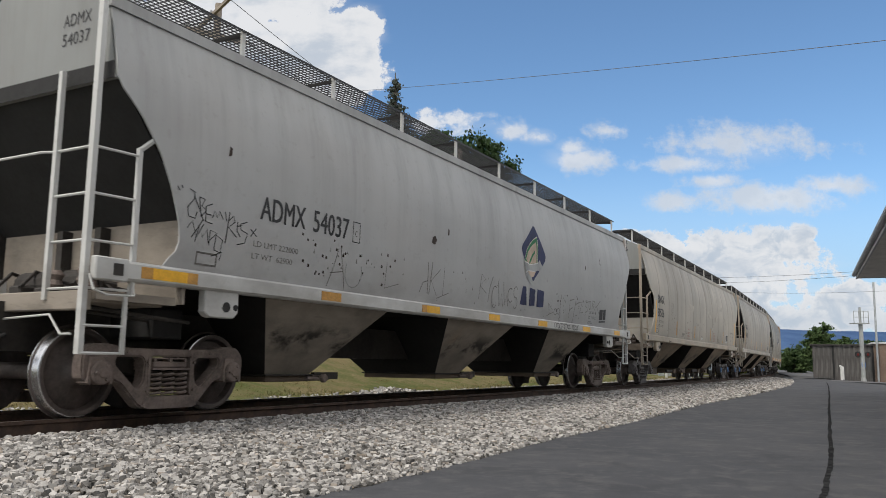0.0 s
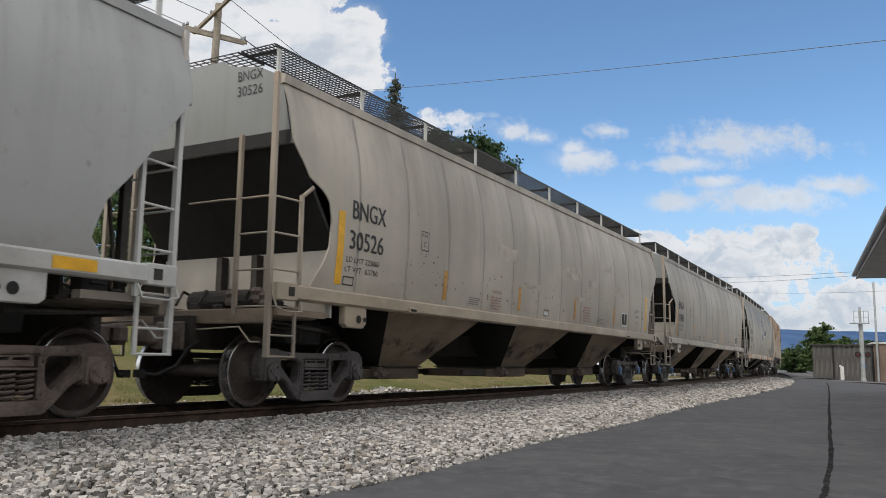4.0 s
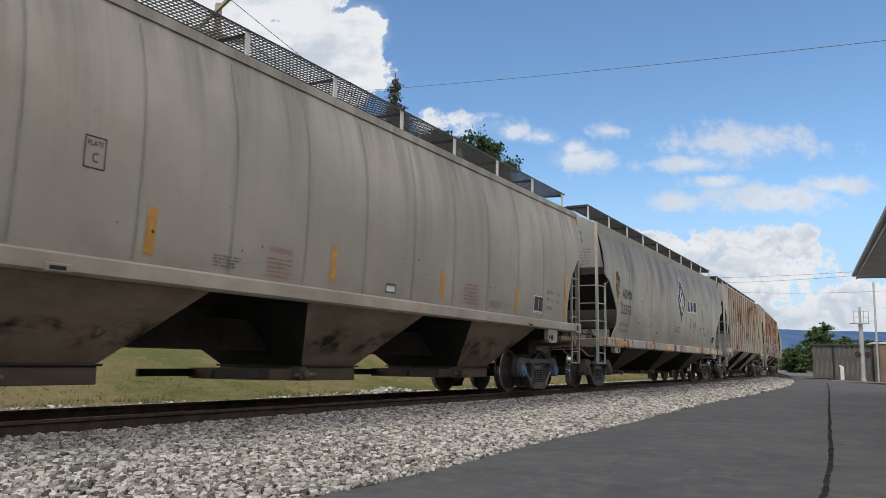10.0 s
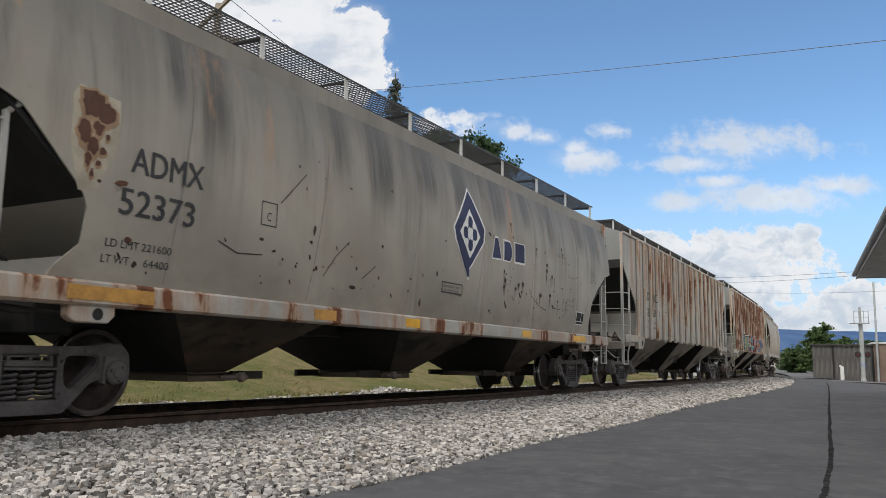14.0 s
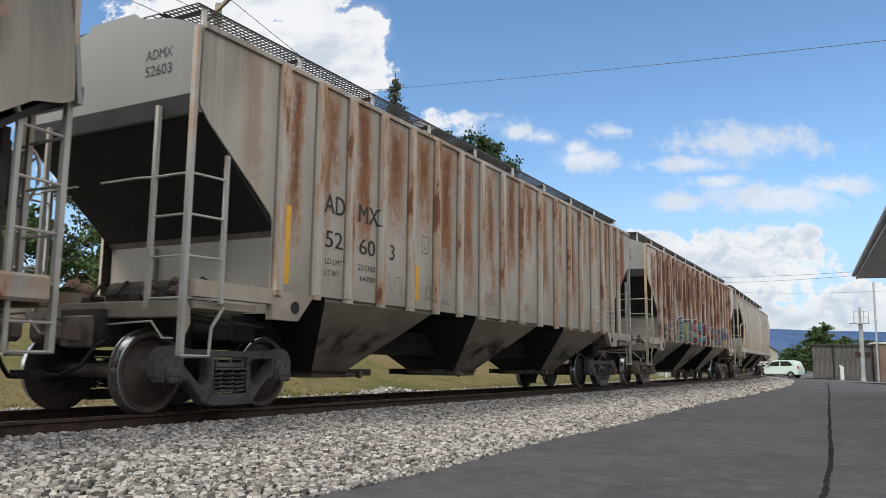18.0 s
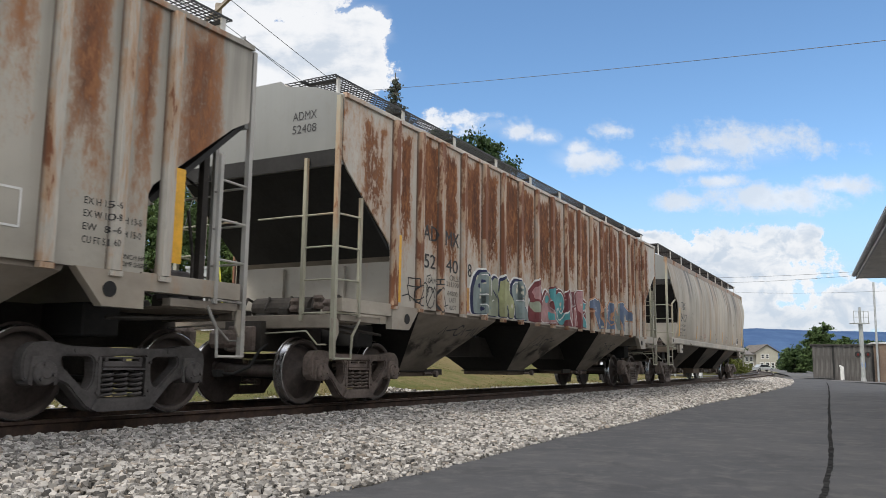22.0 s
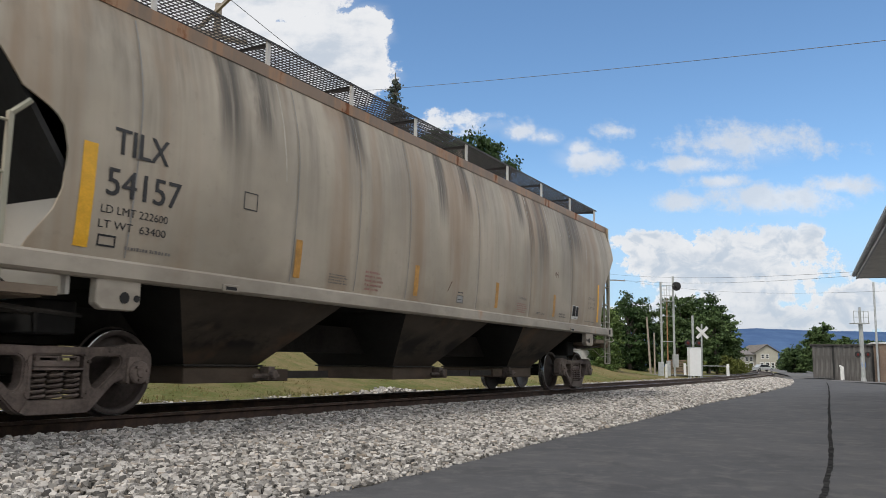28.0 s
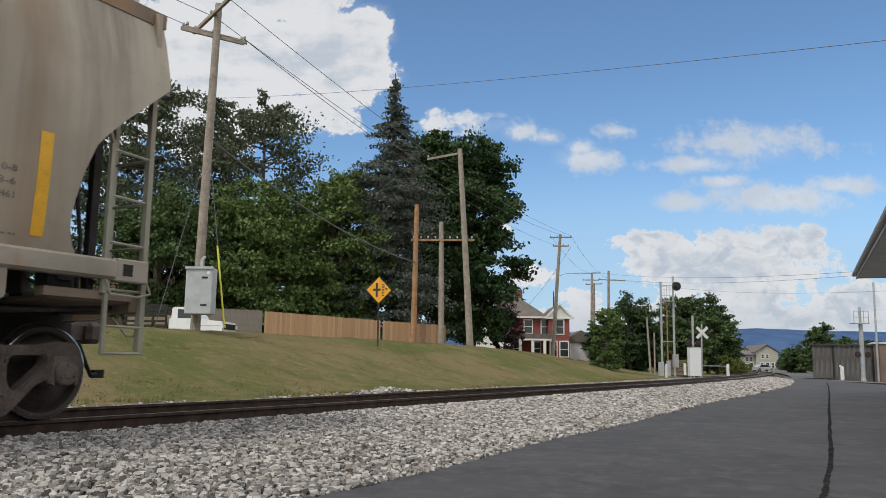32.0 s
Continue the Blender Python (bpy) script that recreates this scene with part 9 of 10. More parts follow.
galv = simple("galvanised_steel", (0.42, 0.44, 0.45), 0.5, 0.4, 0.2, 5, 0.1)


def utility_pole(base, top, r0, r1, mat, label, arms=(), pins=6):
    """A wooden pole; arms are (start, end) points in the pole's space."""
    b = Vector(base)
    ob = thing("utility_pole", pose(*b), label, "utility pole", "utility poles")
    bm = bmesh.new()
    t = Vector(top) - b
    tube(bm, [(0, 0, -0.4), tuple(t * 0.5), tuple(t)], [r0, (r0 + r1) / 2, r1], 12)
    part("shaft", bm, mat, ob)
    for a, c in arms:
        a, c = Vector(a) - b, Vector(c) - b
        d = (c - a).normalized()
        bm = bmesh.new()
        n = d.cross(Vector((0, 0, 1))).normalized() * 0.05
        u = Vector((0, 0, 0.06))
        ends = []
        for p_ in (a, c):
            ends.append([bm.verts.new(p_ + s1 * n + s2 * u) for s1, s2 in ((-1, -1), (1, -1), (1, 1), (-1, 1))])
        for i in range(4):
            bm.faces.new((ends[0][i], ends[0][(i + 1) % 4], ends[1][(i + 1) % 4], ends[1][i]))
        bm.faces.new(ends[0])
        bm.faces.new(ends[1])
        arm = part("crossarm", bm, mat, ob)
        for k in range(pins):
            p_ = a.lerp(c, 0.04 + 0.92 * k / max(1, pins - 1))
            bm = bmesh.new()
            tube(bm, [tuple(p_ + Vector((0, 0, 0.05))), tuple(p_ + Vector((0, 0, 0.12)))], 0.018, 6)
            tube(bm, [tuple(p_ + Vector((0, 0, 0.11))), tuple(p_ + Vector((0, 0, 0.17))), tuple(p_ + Vector((0, 0, 0.22)))], [0.05, 0.055, 0.03], 8)
            part("insulator", bm, insulator, arm)
    return ob


def cable(a, b, sag, r=0.012, label="dark overhead cable strung between poles"):
    a, b = Vector(a), Vector(b)
    bm = bmesh.new()
    n = 24
    tube(bm, [tuple(a.lerp(b, k / n) - Vector((0, 0, sag * 4 * (k / n) * (1 - k / n)))) for k in range(n + 1)], r, 5)
    return solid("overhead_cable", bm, wire_mat, label, "cable", "overhead cables")


left_pole = utility_pole((-8.21, 27, 1.5), (-8.0, 27, 13.0), 0.17, 0.12, pole_wood, "weathered grey wooden utility pole with crossed arms",
                         [((-9.15, 28.0, 12.35), (-7.35, 26.0, 12.75)), ((-9.25, 26.9, 12.05), (-7.08, 27.15, 11.62)), ((-9.2, 27.15, 12.2), (-7.05, 27.4, 11.75))], 3)
bm = bmesh.new()
box(bm, -8.37, -7.50, 26.25, 26.80, 2.06, 3.58, 0.02)
box(bm, -8.39, -7.48, 26.20, 26.26, 3.53, 3.61)
cabinet = solid("control_cabinet", bm, simple("grey_cabinet_paint", (0.40, 0.42, 0.43), 0.5, 0.0, 0.12, 3, 0.05), "grey steel control cabinet strapped to the utility pole", "cabinet")
bm = bmesh.new()
for z_ in (2.35, 3.25):
    box(bm, -7.85, -7.65, 26.235, 26.25, z_ - 0.03, z_ + 0.03)
part("latch", bm, M["black"], cabinet)
bm = bmesh.new()
box(bm, -7.68, -7.58, 26.24, 26.25, 3.36, 3.46)
part("label_plate", bm, M["white"], cabinet)
bm = bmesh.new()
tube(bm, [(-7.95, 26.5, 3.58), (-7.95, 26.5, 3.85), (-7.98, 26.9, 4.0)], 0.05, 8)
part("conduit", bm, galv, cabinet)
for a_, b_ in (((-8.28, 27, 7.04), (-9.58, 27, 1.5)), ((-7.95, 27, 7.04), (-7.22, 27, 1.6))):
    cable(a_, b_, 0.0, 0.014, "taut steel guy wire beside the utility pole")
bm = bmesh.new()
tube(bm, [(-7.60, 26.98, 4.4), (-7.23, 26.98, 1.66)], 0.032, 8)
solid("guy_guard", bm, simple("yellow_guard_plastic", (0.62, 0.60, 0.06), 0.5, 0.0, 0.15, 5, 0.0), "yellow plastic guard on the guy wire", "guard")
utility_pole((-1.62, 46, 1.4), (-1.54, 46, 9.67), 0.18, 0.13, pole_brown, "brown wooden utility pole above the bank", [((-1.85, 46.1, 7.6), (1.8, 46.1, 7.63))], 9)
utility_pole((-0.03, 46.2, 1.4), (-0.12, 46.2, 8.69), 0.18, 0.13, pole_wood, "grey wooden utility pole above the bank")
utility_pole((1.63, 46, 1.4), (0.91, 46, 13.0), 0.21, 0.14, pole_wood, "tall leaning grey wooden utility pole above the bank", [((-1.0, 46, 12.35), (0.95, 46, 12.75))], 2)
utility_pole((10.15, 75, 0.9), (11.0, 75, 12.7), 0.20, 0.13, pole_wood, "leaning wooden utility pole in front of the brick house", [((10.0, 75, 12.4), (12.05, 75, 12.45)), ((10.3, 75, 11.6), (11.8, 75, 11.6))], 4)
bm = bmesh.new()
tube(bm, [(10.6, 75, 8.7), (11.5, 75, 9.05), (12.9, 75, 9.05)], 0.035, 6)
box(bm, 12.6, 13.1, 74.9, 75.1, 8.98, 9.1)
solid("street_lamp", bm, galv, "street lamp arm on the leaning utility pole", "street lamp")
utility_pole((20.2, 110, 0.2), (20.4, 110, 13.1), 0.2, 0.14, pole_wood, "distant wooden utility pole with crossarms", [((18.9, 110, 13.0), (21.6, 110, 13.1)), ((19.1, 110, 12.1), (21.4, 110, 12.1))], 4)
utility_pole((21.0, 112, 0.2), (21.05, 112, 11.9), 0.2, 0.14, pole_wood, "distant wooden utility pole with crossarms", [((19.9, 112, 11.7), (22.2, 112, 11.8))], 4)
utility_pole((22.5, 110, 0.2), (22.7, 110, 13.4), 0.22, 0.15, pole_wood, "distant wooden utility pole with a long arm", [((21.3, 110, 12.2), (25.0, 110, 12.05))], 4)
utility_pole((20.5, 80, -0.2), (20.2, 80, 5.4), 0.11, 0.08, pole_wood, "short leaning wooden pole by the crossing")
utility_pole((20.9, 80, -0.2), (20.9, 80, 3.8), 0.09, 0.07, pole_wood, "short wooden pole by the crossing")
cable((-7.5, 26.2, 12.9), (12.0, 75, 12.6), 1.0)
cable((-8.3, 27.2, 12.7), (11.0, 75, 12.7), 1.0)
cable((-7.1, 27.2, 11.8), (10.3, 75, 11.75), 0.9)
cable((-9.1, 28, 12.5), (-22, 6, 13.0), 0.3)
cable((-8.4, 27.2, 12.7), (-21, 6, 13.0), 0.3)
cable((-8.05, 27, 8.1), (-1.60, 46, 6.3), 0.55, 0.035, "thick dark service cable sagging between poles")
cable((-17.3, 60, 20.54), (18.0, 17.0, 8.84), 0.4, 0.012)
cable((12.0, 75, 12.6), (22.7, 110, 12.4), 0.8)
cable((10.1, 75, 12.6), (20.4, 110, 13.0), 0.8)
cable((22.7, 110, 12.3), (30.0, 40, 6.2), 0.9, 0.012)
cable((20.4, 110, 13.2), (29.4, 40, 6.2), 0.9, 0.012)
cable((25.0, 110, 12.1), (34.0, 60, 6.4), 0.8, 0.010)
cable((12.0, 75, 11.6), (9.0, 93, 6.5), 0.5, 0.014)


# ---- crossing-ahead sign ----
sign = thing("warning_sign", pose(-2.68, 34, 1.5), "yellow diamond crossroad warning sign on a dark post", "road sign")
bm = bmesh.new()
box(bm, -0.035, 0.035, 0.01, 0.05, -0.4, 2.6)
part("post", bm, M["under"], sign)
sm = simple("amber_sign_face", (0.78, 0.36, 0.012), 0.45, 0.0, 0.08, 3, 0.0)
bm = bmesh.new()
prism(bm, [(0, 1.50), (0.56, 2.10), (0, 2.70), (-0.56, 2.10)], -0.012, 0.0)
part("plate", bm, M["ink"], sign)
bm = bmesh.new()
prism(bm, [(0, 1.55), (0.515, 2.10), (0, 2.65), (-0.515, 2.10)], -0.018, -0.0125)
part("face", bm, sm, sign)
bm = bmesh.new()
box(bm, -0.125, -0.045, -0.024, -0.0185, 1.80, 2.40)
part("symbol_bar", bm, M["ink"], sign)
bm = bmesh.new()
box(bm, -0.24, 0.07, -0.0245, -0.0188, 2.07, 2.16)
part("symbol_bar", bm, M["ink"], sign)
for k in range(8):
    bm = bmesh.new()
    z_ = 1.86 + k * 0.065
    box(bm, 0.13, 0.235, -0.024, -0.0185, z_, z_ + 0.028)
    part("symbol_bar", bm, M["ink"], sign)
bm = bmesh.new()
box(bm, 0.28, 0.36, -0.024, -0.0185, 2.12, 2.18)
part("symbol_bar", bm, M["ink"], sign)

# ---- board fence along the lots ----
fence_wood = Nodes("cedar_fence_board", 0.85)
fr = fence_wood.rand()
fn = fence_wood.noise(fence_wood.scaled(9, 9, 0.8), 1.0, 5, 0.6)
fence_wood.color(fence_wood.mix(fence_wood.math("ADD", fence_wood.math("MULTIPLY", fr, 0.6), fence_wood.math("MULTIPLY", fn, 0.4)), (0.23, 0.140, 0.075), (0.40, 0.255, 0.140)))
fence_wood = fence_wood.mat
fence_grey = simple("grey_fence_board", (0.16, 0.14, 0.12), 0.9, 0.0, 0.35, 3, 0.3)


def board_fence(a, b, top_a, top_b, mat, label):
    a, b = Vector(a), Vector(b)
    L_ = (b - a).length
    turn = math.degrees(math.atan2(b.y - a.y, b.x - a.x))
    ob = thing("board_fence", pose(a.x, a.y, 0, 0, 0, turn), label, "fence")
    n = int(L_ / 0.145)
    def board(bm):
        prism(bm, [(0, 0), (0.138, 0), (0.138, 1.80), (0.105, 1.84), (0.033, 1.84), (0, 1.80)], -0.011, 0.011)
    for k in range(n):
        x = k * 0.145
        h = top_a + (top_b - top_a) * k / n
        part("board", shared("board_" + mat.name, board, mat), None, ob, "", pose(x, 0, h - 1.84 + random.Random(k).uniform(-0.015, 0.015)))
    bm = bmesh.new()
    for f in (0.35, 1.45):
        prism(bm, [(0, top_a - 1.84 + f), (L_, top_b - 1.84 + f), (L_, top_b - 1.84 + f + 0.09), (0, top_a - 1.84 + f + 0.09)], 0.013, 0.05)
    part("rail", bm, mat, ob)
    return ob


board_fence((-10.2, 46.6), (-3.4, 46.6), 3.42, 2.98, fence_wood, "tan cedar board fence above the grass bank")
board_fence((-3.4, 46.6), (0.3, 46.6), 2.96, 2.74, fence_wood, "tan cedar board fence above the grass bank")
board_fence((-13.6, 47.2), (-10.3, 47.0), 3.6, 3.48, fence_grey, "weathered grey board fence behind the pickup")


# ---- pickup on the street above the bank ----
glass_dark = simple("dark_window_glass", (0.02, 0.024, 0.028), 0.08, 0.0, 0.1, 2, 0.0)
tyre = simple("tyre_rubber", (0.02, 0.02, 0.02), 0.85, 0.0, 0.2, 8, 0.1)
white_car = simple("white_car_paint", (0.72, 0.73, 0.73), 0.3, 0.0, 0.05, 2, 0.0)


def road_wheel(parent, x, y, z, r, side):
    bm = bmesh.new()
    lathe(bm, [(r * 0.55, -0.10), (r * 0.94, -0.11), (r, -0.08), (r, 0.08), (r * 0.94, 0.11), (r * 0.55, 0.10)], 24)
    w = part("tyre", bm, tyre, parent, "", pose(x, y, z))
    bm = bmesh.new()
    lathe(bm, [(0.0, side * 0.09), (r * 0.2, side * 0.10), (r * 0.45, side * 0.075), (r * 0.58, side * 0.10), (r * 0.60, side * 0.04), (0.0, side * 0.03)], 20)
    for k in range(5):
        a = k * math.tau / 5
        tube(bm, [(0, side * 0.10, 0), (math.cos(a) * r * 0.55, side * 0.10, math.sin(a) * r * 0.55)], r * 0.07, 5)
    part("rim", bm, galv, w)
    return w


truck_z = 1.35
pickup = thing("pickup_truck", pose(-11.3, 38.5, truck_z, 0, 0, -6), "old white pickup truck with a rack, parked on the bank", "pickup truck")
bm = bmesh.new()
prism(bm, [(-1.35, 0.55), (1.25, 0.55), (1.28, 0.80), (1.22, 1.02), (0.10, 1.12), (-0.25, 1.14), (-1.30, 1.14)], -0.92, 0.92)
prism(bm, [(-1.28, 1.12), (-0.02, 1.12), (-0.32, 1.62), (-0.45, 1.68), (-1.15, 1.68), (-1.25, 1.60)], -0.80, 0.80)
bmesh.ops.bevel(bm, geom=[e for e in bm.edges if e.calc_length() > 0.3], offset=0.03, segments=2, affect="EDGES")
part("cab", bm, white_car, pickup)
bm = bmesh.new()
prism(bm, [(-0.95, 1.16), (-0.22, 1.16), (-0.42, 1.55), (-0.95, 1.58)], -0.81, -0.805)
part("side_window", bm, glass_dark, pickup)
bm = bmesh.new()
for y0 in (-0.9,):
    box(bm, 1.285, 1.30, -0.75, 0.75, 0.66, 0.92)
    for k in range(4):
        box(bm, 1.30, 1.315, -0.72, 0.72, 0.68 + k * 0.06, 0.70 + k * 0.06)
part("grille", bm, M["black"], pickup)
bm = bmesh.new()
box(bm, -0.02, 1.20, -0.925, -0.921, 0.80, 0.83)
part("trim_strip", bm, galv, pickup)
for y in (-0.78, 0.78):
    bm = bmesh.new()
    box(bm, 1.25, 1.33, y - 0.13, y + 0.13, 0.72, 0.86, 0.01)
    part("headlight", bm, M["white"], pickup)
bm = bmesh.new()
box(bm, 1.26, 1.42, -0.92, 0.92, 0.44, 0.58, 0.02)
part("bumper", bm, galv, pickup)
bm = bmesh.new()
box(bm, -3.5, -1.4, -0.95, 0.95, 0.70, 0.80)
bed = part("stake_bed", bm, M["black"], pickup)
for y0, y1, y2, y3 in ((-0.95, -0.89, -0.97, -0.95), (0.89, 0.95, 0.95, 0.97)):
    for x in (-3.45, -2.75, -2.1, -1.45):
        bm = bmesh.new()
        box(bm, x - 0.04, x + 0.04, y0, y1, 0.80, 1.75)
        part("stake", bm, M["black"], bed)
    for z_ in (0.95, 1.2, 1.45, 1.68):
        bm = bmesh.new()
        box(bm, -3.5, -1.4, y2, y3, z_, z_ + 0.10)
        part("slat", bm, M["black"], bed)
bm = bmesh.new()
box(bm, -3.4, -1.5, -0.85, 0.85, 0.81, 1.30, 0.05)
part("load", bm, simple("tan_tarp", (0.42, 0.33, 0.22), 0.8, 0.0, 0.3, 3, 0.4), pickup)
for x in (0.72, -2.6):
    for y in (-0.80, 0.80):
        road_wheel(pickup, x, y, 0.36, 0.36, -1 if y < 0 else 1)

# long tan outbuilding behind the pickup
shop = thing("outbuilding", pose(-20.5, 54, 1.7), "long tan outbuilding behind the trees", "building")
bm = bmesh.new()
box(bm, -5, 5.5, 0, 6, -0.3, 3.0)
part("wall", bm, simple("tan_siding", (0.30, 0.20, 0.13), 0.85, 0.0, 0.2, 2, 0.2), shop)
bm = bmesh.new()
prism(bm, [(-0.5, 2.95), (6.5, 2.95), (3, 4.9)], -5.4, 5.9, "x")
part("roof", bm, simple("brown_shingle_roof", (0.15, 0.095, 0.07), 0.9, 0.0, 0.25, 2, 0.4), shop)

# ---- brick house beyond the bank ----
brick = Nodes("red_house_brick", 0.85)
bt = brick.t.nodes.new("ShaderNodeTexBrick")
mp = brick.t.nodes.new("ShaderNodeMapping")
brick.put(brick.p, mp.inputs[0])
mp.inputs["Rotation"].default_value = (radians(90), 0, 0)
brick.put(mp.outputs[0], bt.inputs["Vector"])
bt.inputs["Scale"].default_value = 4.4
for i, cval in enumerate(((0.26, 0.055, 0.042), (0.19, 0.040, 0.032), (0.22, 0.16, 0.13))):
    bt.inputs[1 + i].default_value = (*cval, 1)
bt.inputs["Mortar Size"].default_value = 0.012
brick.color(brick.mix(brick.math("MULTIPLY", brick.noise(brick.p, 0.8, 5), 0.35), bt.outputs["Color"], (0.13, 0.03, 0.025)))
brick = brick.mat
trim_white = simple("white_house_trim", (0.66, 0.66, 0.64), 0.6, 0.0, 0.08, 3, 0.0)
shingle = simple("brown_grey_shingles", (0.120, 0.105, 0.092), 0.95, 0.0, 0.25, 1.5, 0.4)
HZ = 1.2
house = thing("brick_house", pose(11.5, 97, HZ), "two-storey red brick house with white porch and grey hip roof", "house")


def house_window(parent, x, y, z, w, h, n=2):
    bm = bmesh.new()
    for a_, b_, c_, d_ in ((-w / 2 - 0.12, -w / 2, -0.1, h + 0.14), (w / 2, w / 2 + 0.12, -0.1, h + 0.14), (-w / 2, w / 2, -0.1, 0.0), (-w / 2, w / 2, h, h + 0.14)):
        box(bm, x + a_, x + b_, y - 0.06, y, z + c_, z + d_)
    box(bm, x - w / 2, x + w / 2, y - 0.045, y - 0.01, z + h / 2 - 0.03, z + h / 2 + 0.03)
    win = part("window", bm, trim_white, parent)
    for f in (0, 1):
        bm = bmesh.new()
        box(bm, x - w / 2, x + w / 2, y - 0.03, y - 0.005, z + f * h / 2 + 0.03, z + (f + 1) * h / 2 - 0.03)
        part("pane", bm, glass_dark, win)


bm = bmesh.new()
box(bm, -4.9, 1.1, 0.0, 8.5, -0.8, 5.0)
part("main_wall", bm, brick, house)
bm = bmesh.new()
box(bm, 1.1, 3.55, -1.2, 8.5, -0.8, 4.9)
part("wing_wall", bm, brick, house)
bm = bmesh.new()
E_ = 0.45
pts = [(-4.9 - E_, -E_, 4.95), (1.3, -E_, 4.95), (1.3, 8.9, 4.95), (-4.9 - E_, 8.9, 4.95)]
ridge_pts = [(-4.2, 4.2, 8.3), (-2.9, 4.2, 8.3)]
V_ = [bm.verts.new(p_) for p_ in pts] + [bm.verts.new(p_) for p_ in ridge_pts]
for q_ in ((0, 1, 5, 4), (2, 3, 4, 5), (1, 2, 5), (3, 0, 4), (3, 2, 1, 0)):
    bm.faces.new([V_[i] for i in q_])
part("roof", bm, shingle, house)
bm = bmesh.new()
prism(bm, [(0.75, 4.85), (3.95, 4.85), (3.95, 5.0), (2.33, 6.55), (0.75, 5.0)], -1.0, 8.6)
part("wing_roof", bm, shingle, house)
bm = bmesh.new()
prism(bm, [(0.65, 4.75), (4.05, 4.75), (4.05, 4.95), (0.65, 4.95)], -1.45, -1.05)
prism(bm, [(0.65, 4.93), (0.95, 4.93), (2.35, 6.38), (2.35, 6.62)], -1.45, -1.05)
prism(bm, [(4.05, 4.93), (3.75, 4.93), (2.35, 6.38), (2.35, 6.62)], -1.45, -1.05)
part("gable_trim", bm, trim_white, house)
bm = bmesh.new()
prism(bm, [(0.95, 4.95), (3.75, 4.95), (2.35, 6.35)], -1.22, -1.15)
part("gable_panel", bm, simple("pale_siding", (0.55, 0.56, 0.55), 0.7, 0.0, 0.1, 3, 0.1), house)
bm = bmesh.new()
box(bm, -5.4, 1.0, -0.52, -0.42, 4.85, 5.05)
part("eave_trim", bm, trim_white, house)
bm = bmesh.new()
prism(bm, [(-3.9, 2.35), (1.4, 2.35), (1.2, 2.95), (-3.7, 2.95)], -2.3, 0.0)
part("porch_roof", bm, shingle, house)
bm = bmesh.new()
box(bm, -3.9, 1.4, -2.32, -2.05, 2.15, 2.35)
part("porch_beam", bm, trim_white, house)
for x in (-3.7, -2.35, -0.9, 0.5):
    bm = bmesh.new()
    box(bm, x - 0.16, x + 0.16, -2.28, -1.98, 0.1, 2.15)
    part("porch_column", bm, trim_white, house)
bm = bmesh.new()
box(bm, -3.9, 1.4, -2.3, 0.0, -0.8, 0.1)
part("porch_base", bm, brick, house)
house_window(house, -1.2, 0.0, 3.1, 0.9, 1.5)
house_window(house, 0.75, 0.0, 3.0, 0.7, 1.7)
house_window(house, 2.4, -1.2, 3.0, 0.85, 1.6)
house_window(house, 1.65, -1.2, 0.35, 0.7, 1.7)
house_window(house, 2.9, -1.2, 0.35, 0.9, 1.7)
house_window(house, -2.5, 0.0, 0.5, 0.8, 1.5)
house_window(house, -0.2, 0.0, 0.5, 0.8, 1.5)
for xa in (1.25,):
    bm = bmesh.new()
    tube(bm, [(xa, -0.3, 4.8), (xa, -0.12, 4.5), (xa, -0.12, 2.9)], 0.06, 6)
    part("downpipe", bm, trim_white, house)
bm = bmesh.new()
box(bm, -2.1, -1.5, 4.0, 4.7, 7.6, 8.6)
part("chimney", bm, brick, house)
bm = bmesh.new()
tube(bm, [(2.6, 5.5, 5.5), (2.6, 5.5, 8.6)], 0.06, 6)
part("vent_pipe", bm, M["black"], house)
# pale neighbour house glimpsed past it
nb = thing("white_house", pose(17.5, 104, 0.6), "low white house partly hidden by a bush", "house")
bm = bmesh.new()
box(bm, -2.0, 2.6, 0, 6, -0.8, 2.9)
part("wall", bm, trim_white, nb)
bm = bmesh.new()
prism(bm, [(-2.3, 2.85), (2.9, 2.85), (0.3, 4.4)], -0.3, 6.3)
part("roof", bm, shingle, nb)
nb2 = thing("white_house", pose(4.3, 92, 1.3), "pale house side seen past the plum tree", "house")
bm = bmesh.new()
box(bm, -1.5, 3.4, 0, 5, -0.8, 4.2)
part("wall", bm, trim_white, nb2)
bm = bmesh.new()
prism(bm, [(-1.8, 4.15), (3.7, 4.15), (0.9, 5.6)], -0.3, 5.3)
part("roof", bm, shingle, nb2)

# ---- two-storey apartment house down the road ----
cream = simple("cream_siding", (0.36, 0.345, 0.29), 0.75, 0.0, 0.1, 1, 0.1)
apt = thing("apartment_house", pose(67.3, 172, 0.2), "cream two-storey apartment house with gabled grey roof", "house")
bm = bmesh.new()
box(bm, -3.6, -0.9, 0.8, 10, -0.6, 3.1)
part("side_wall", bm, cream, apt)
bm = bmesh.new()
prism(bm, [(-0.9, -0.6), (3.7, -0.6), (3.7, 3.6), (1.4, 4.95), (-0.9, 3.6)], 0.0, 10)
part("gable_wall", bm, cream, apt)
bm = bmesh.new()
prism(bm, [(-1.25, 3.45), (1.4, 5.05), (4.05, 3.45), (4.05, 3.62), (1.4, 5.25), (-1.25, 3.62)], -0.3, 10.2)
part("gable_roof", bm, shingle, apt)
bm = bmesh.new()
prism(bm, [(-0.2, 3.05), (5.5, 4.2), (10.4, 3.05)], -4.0, -0.9, "x")
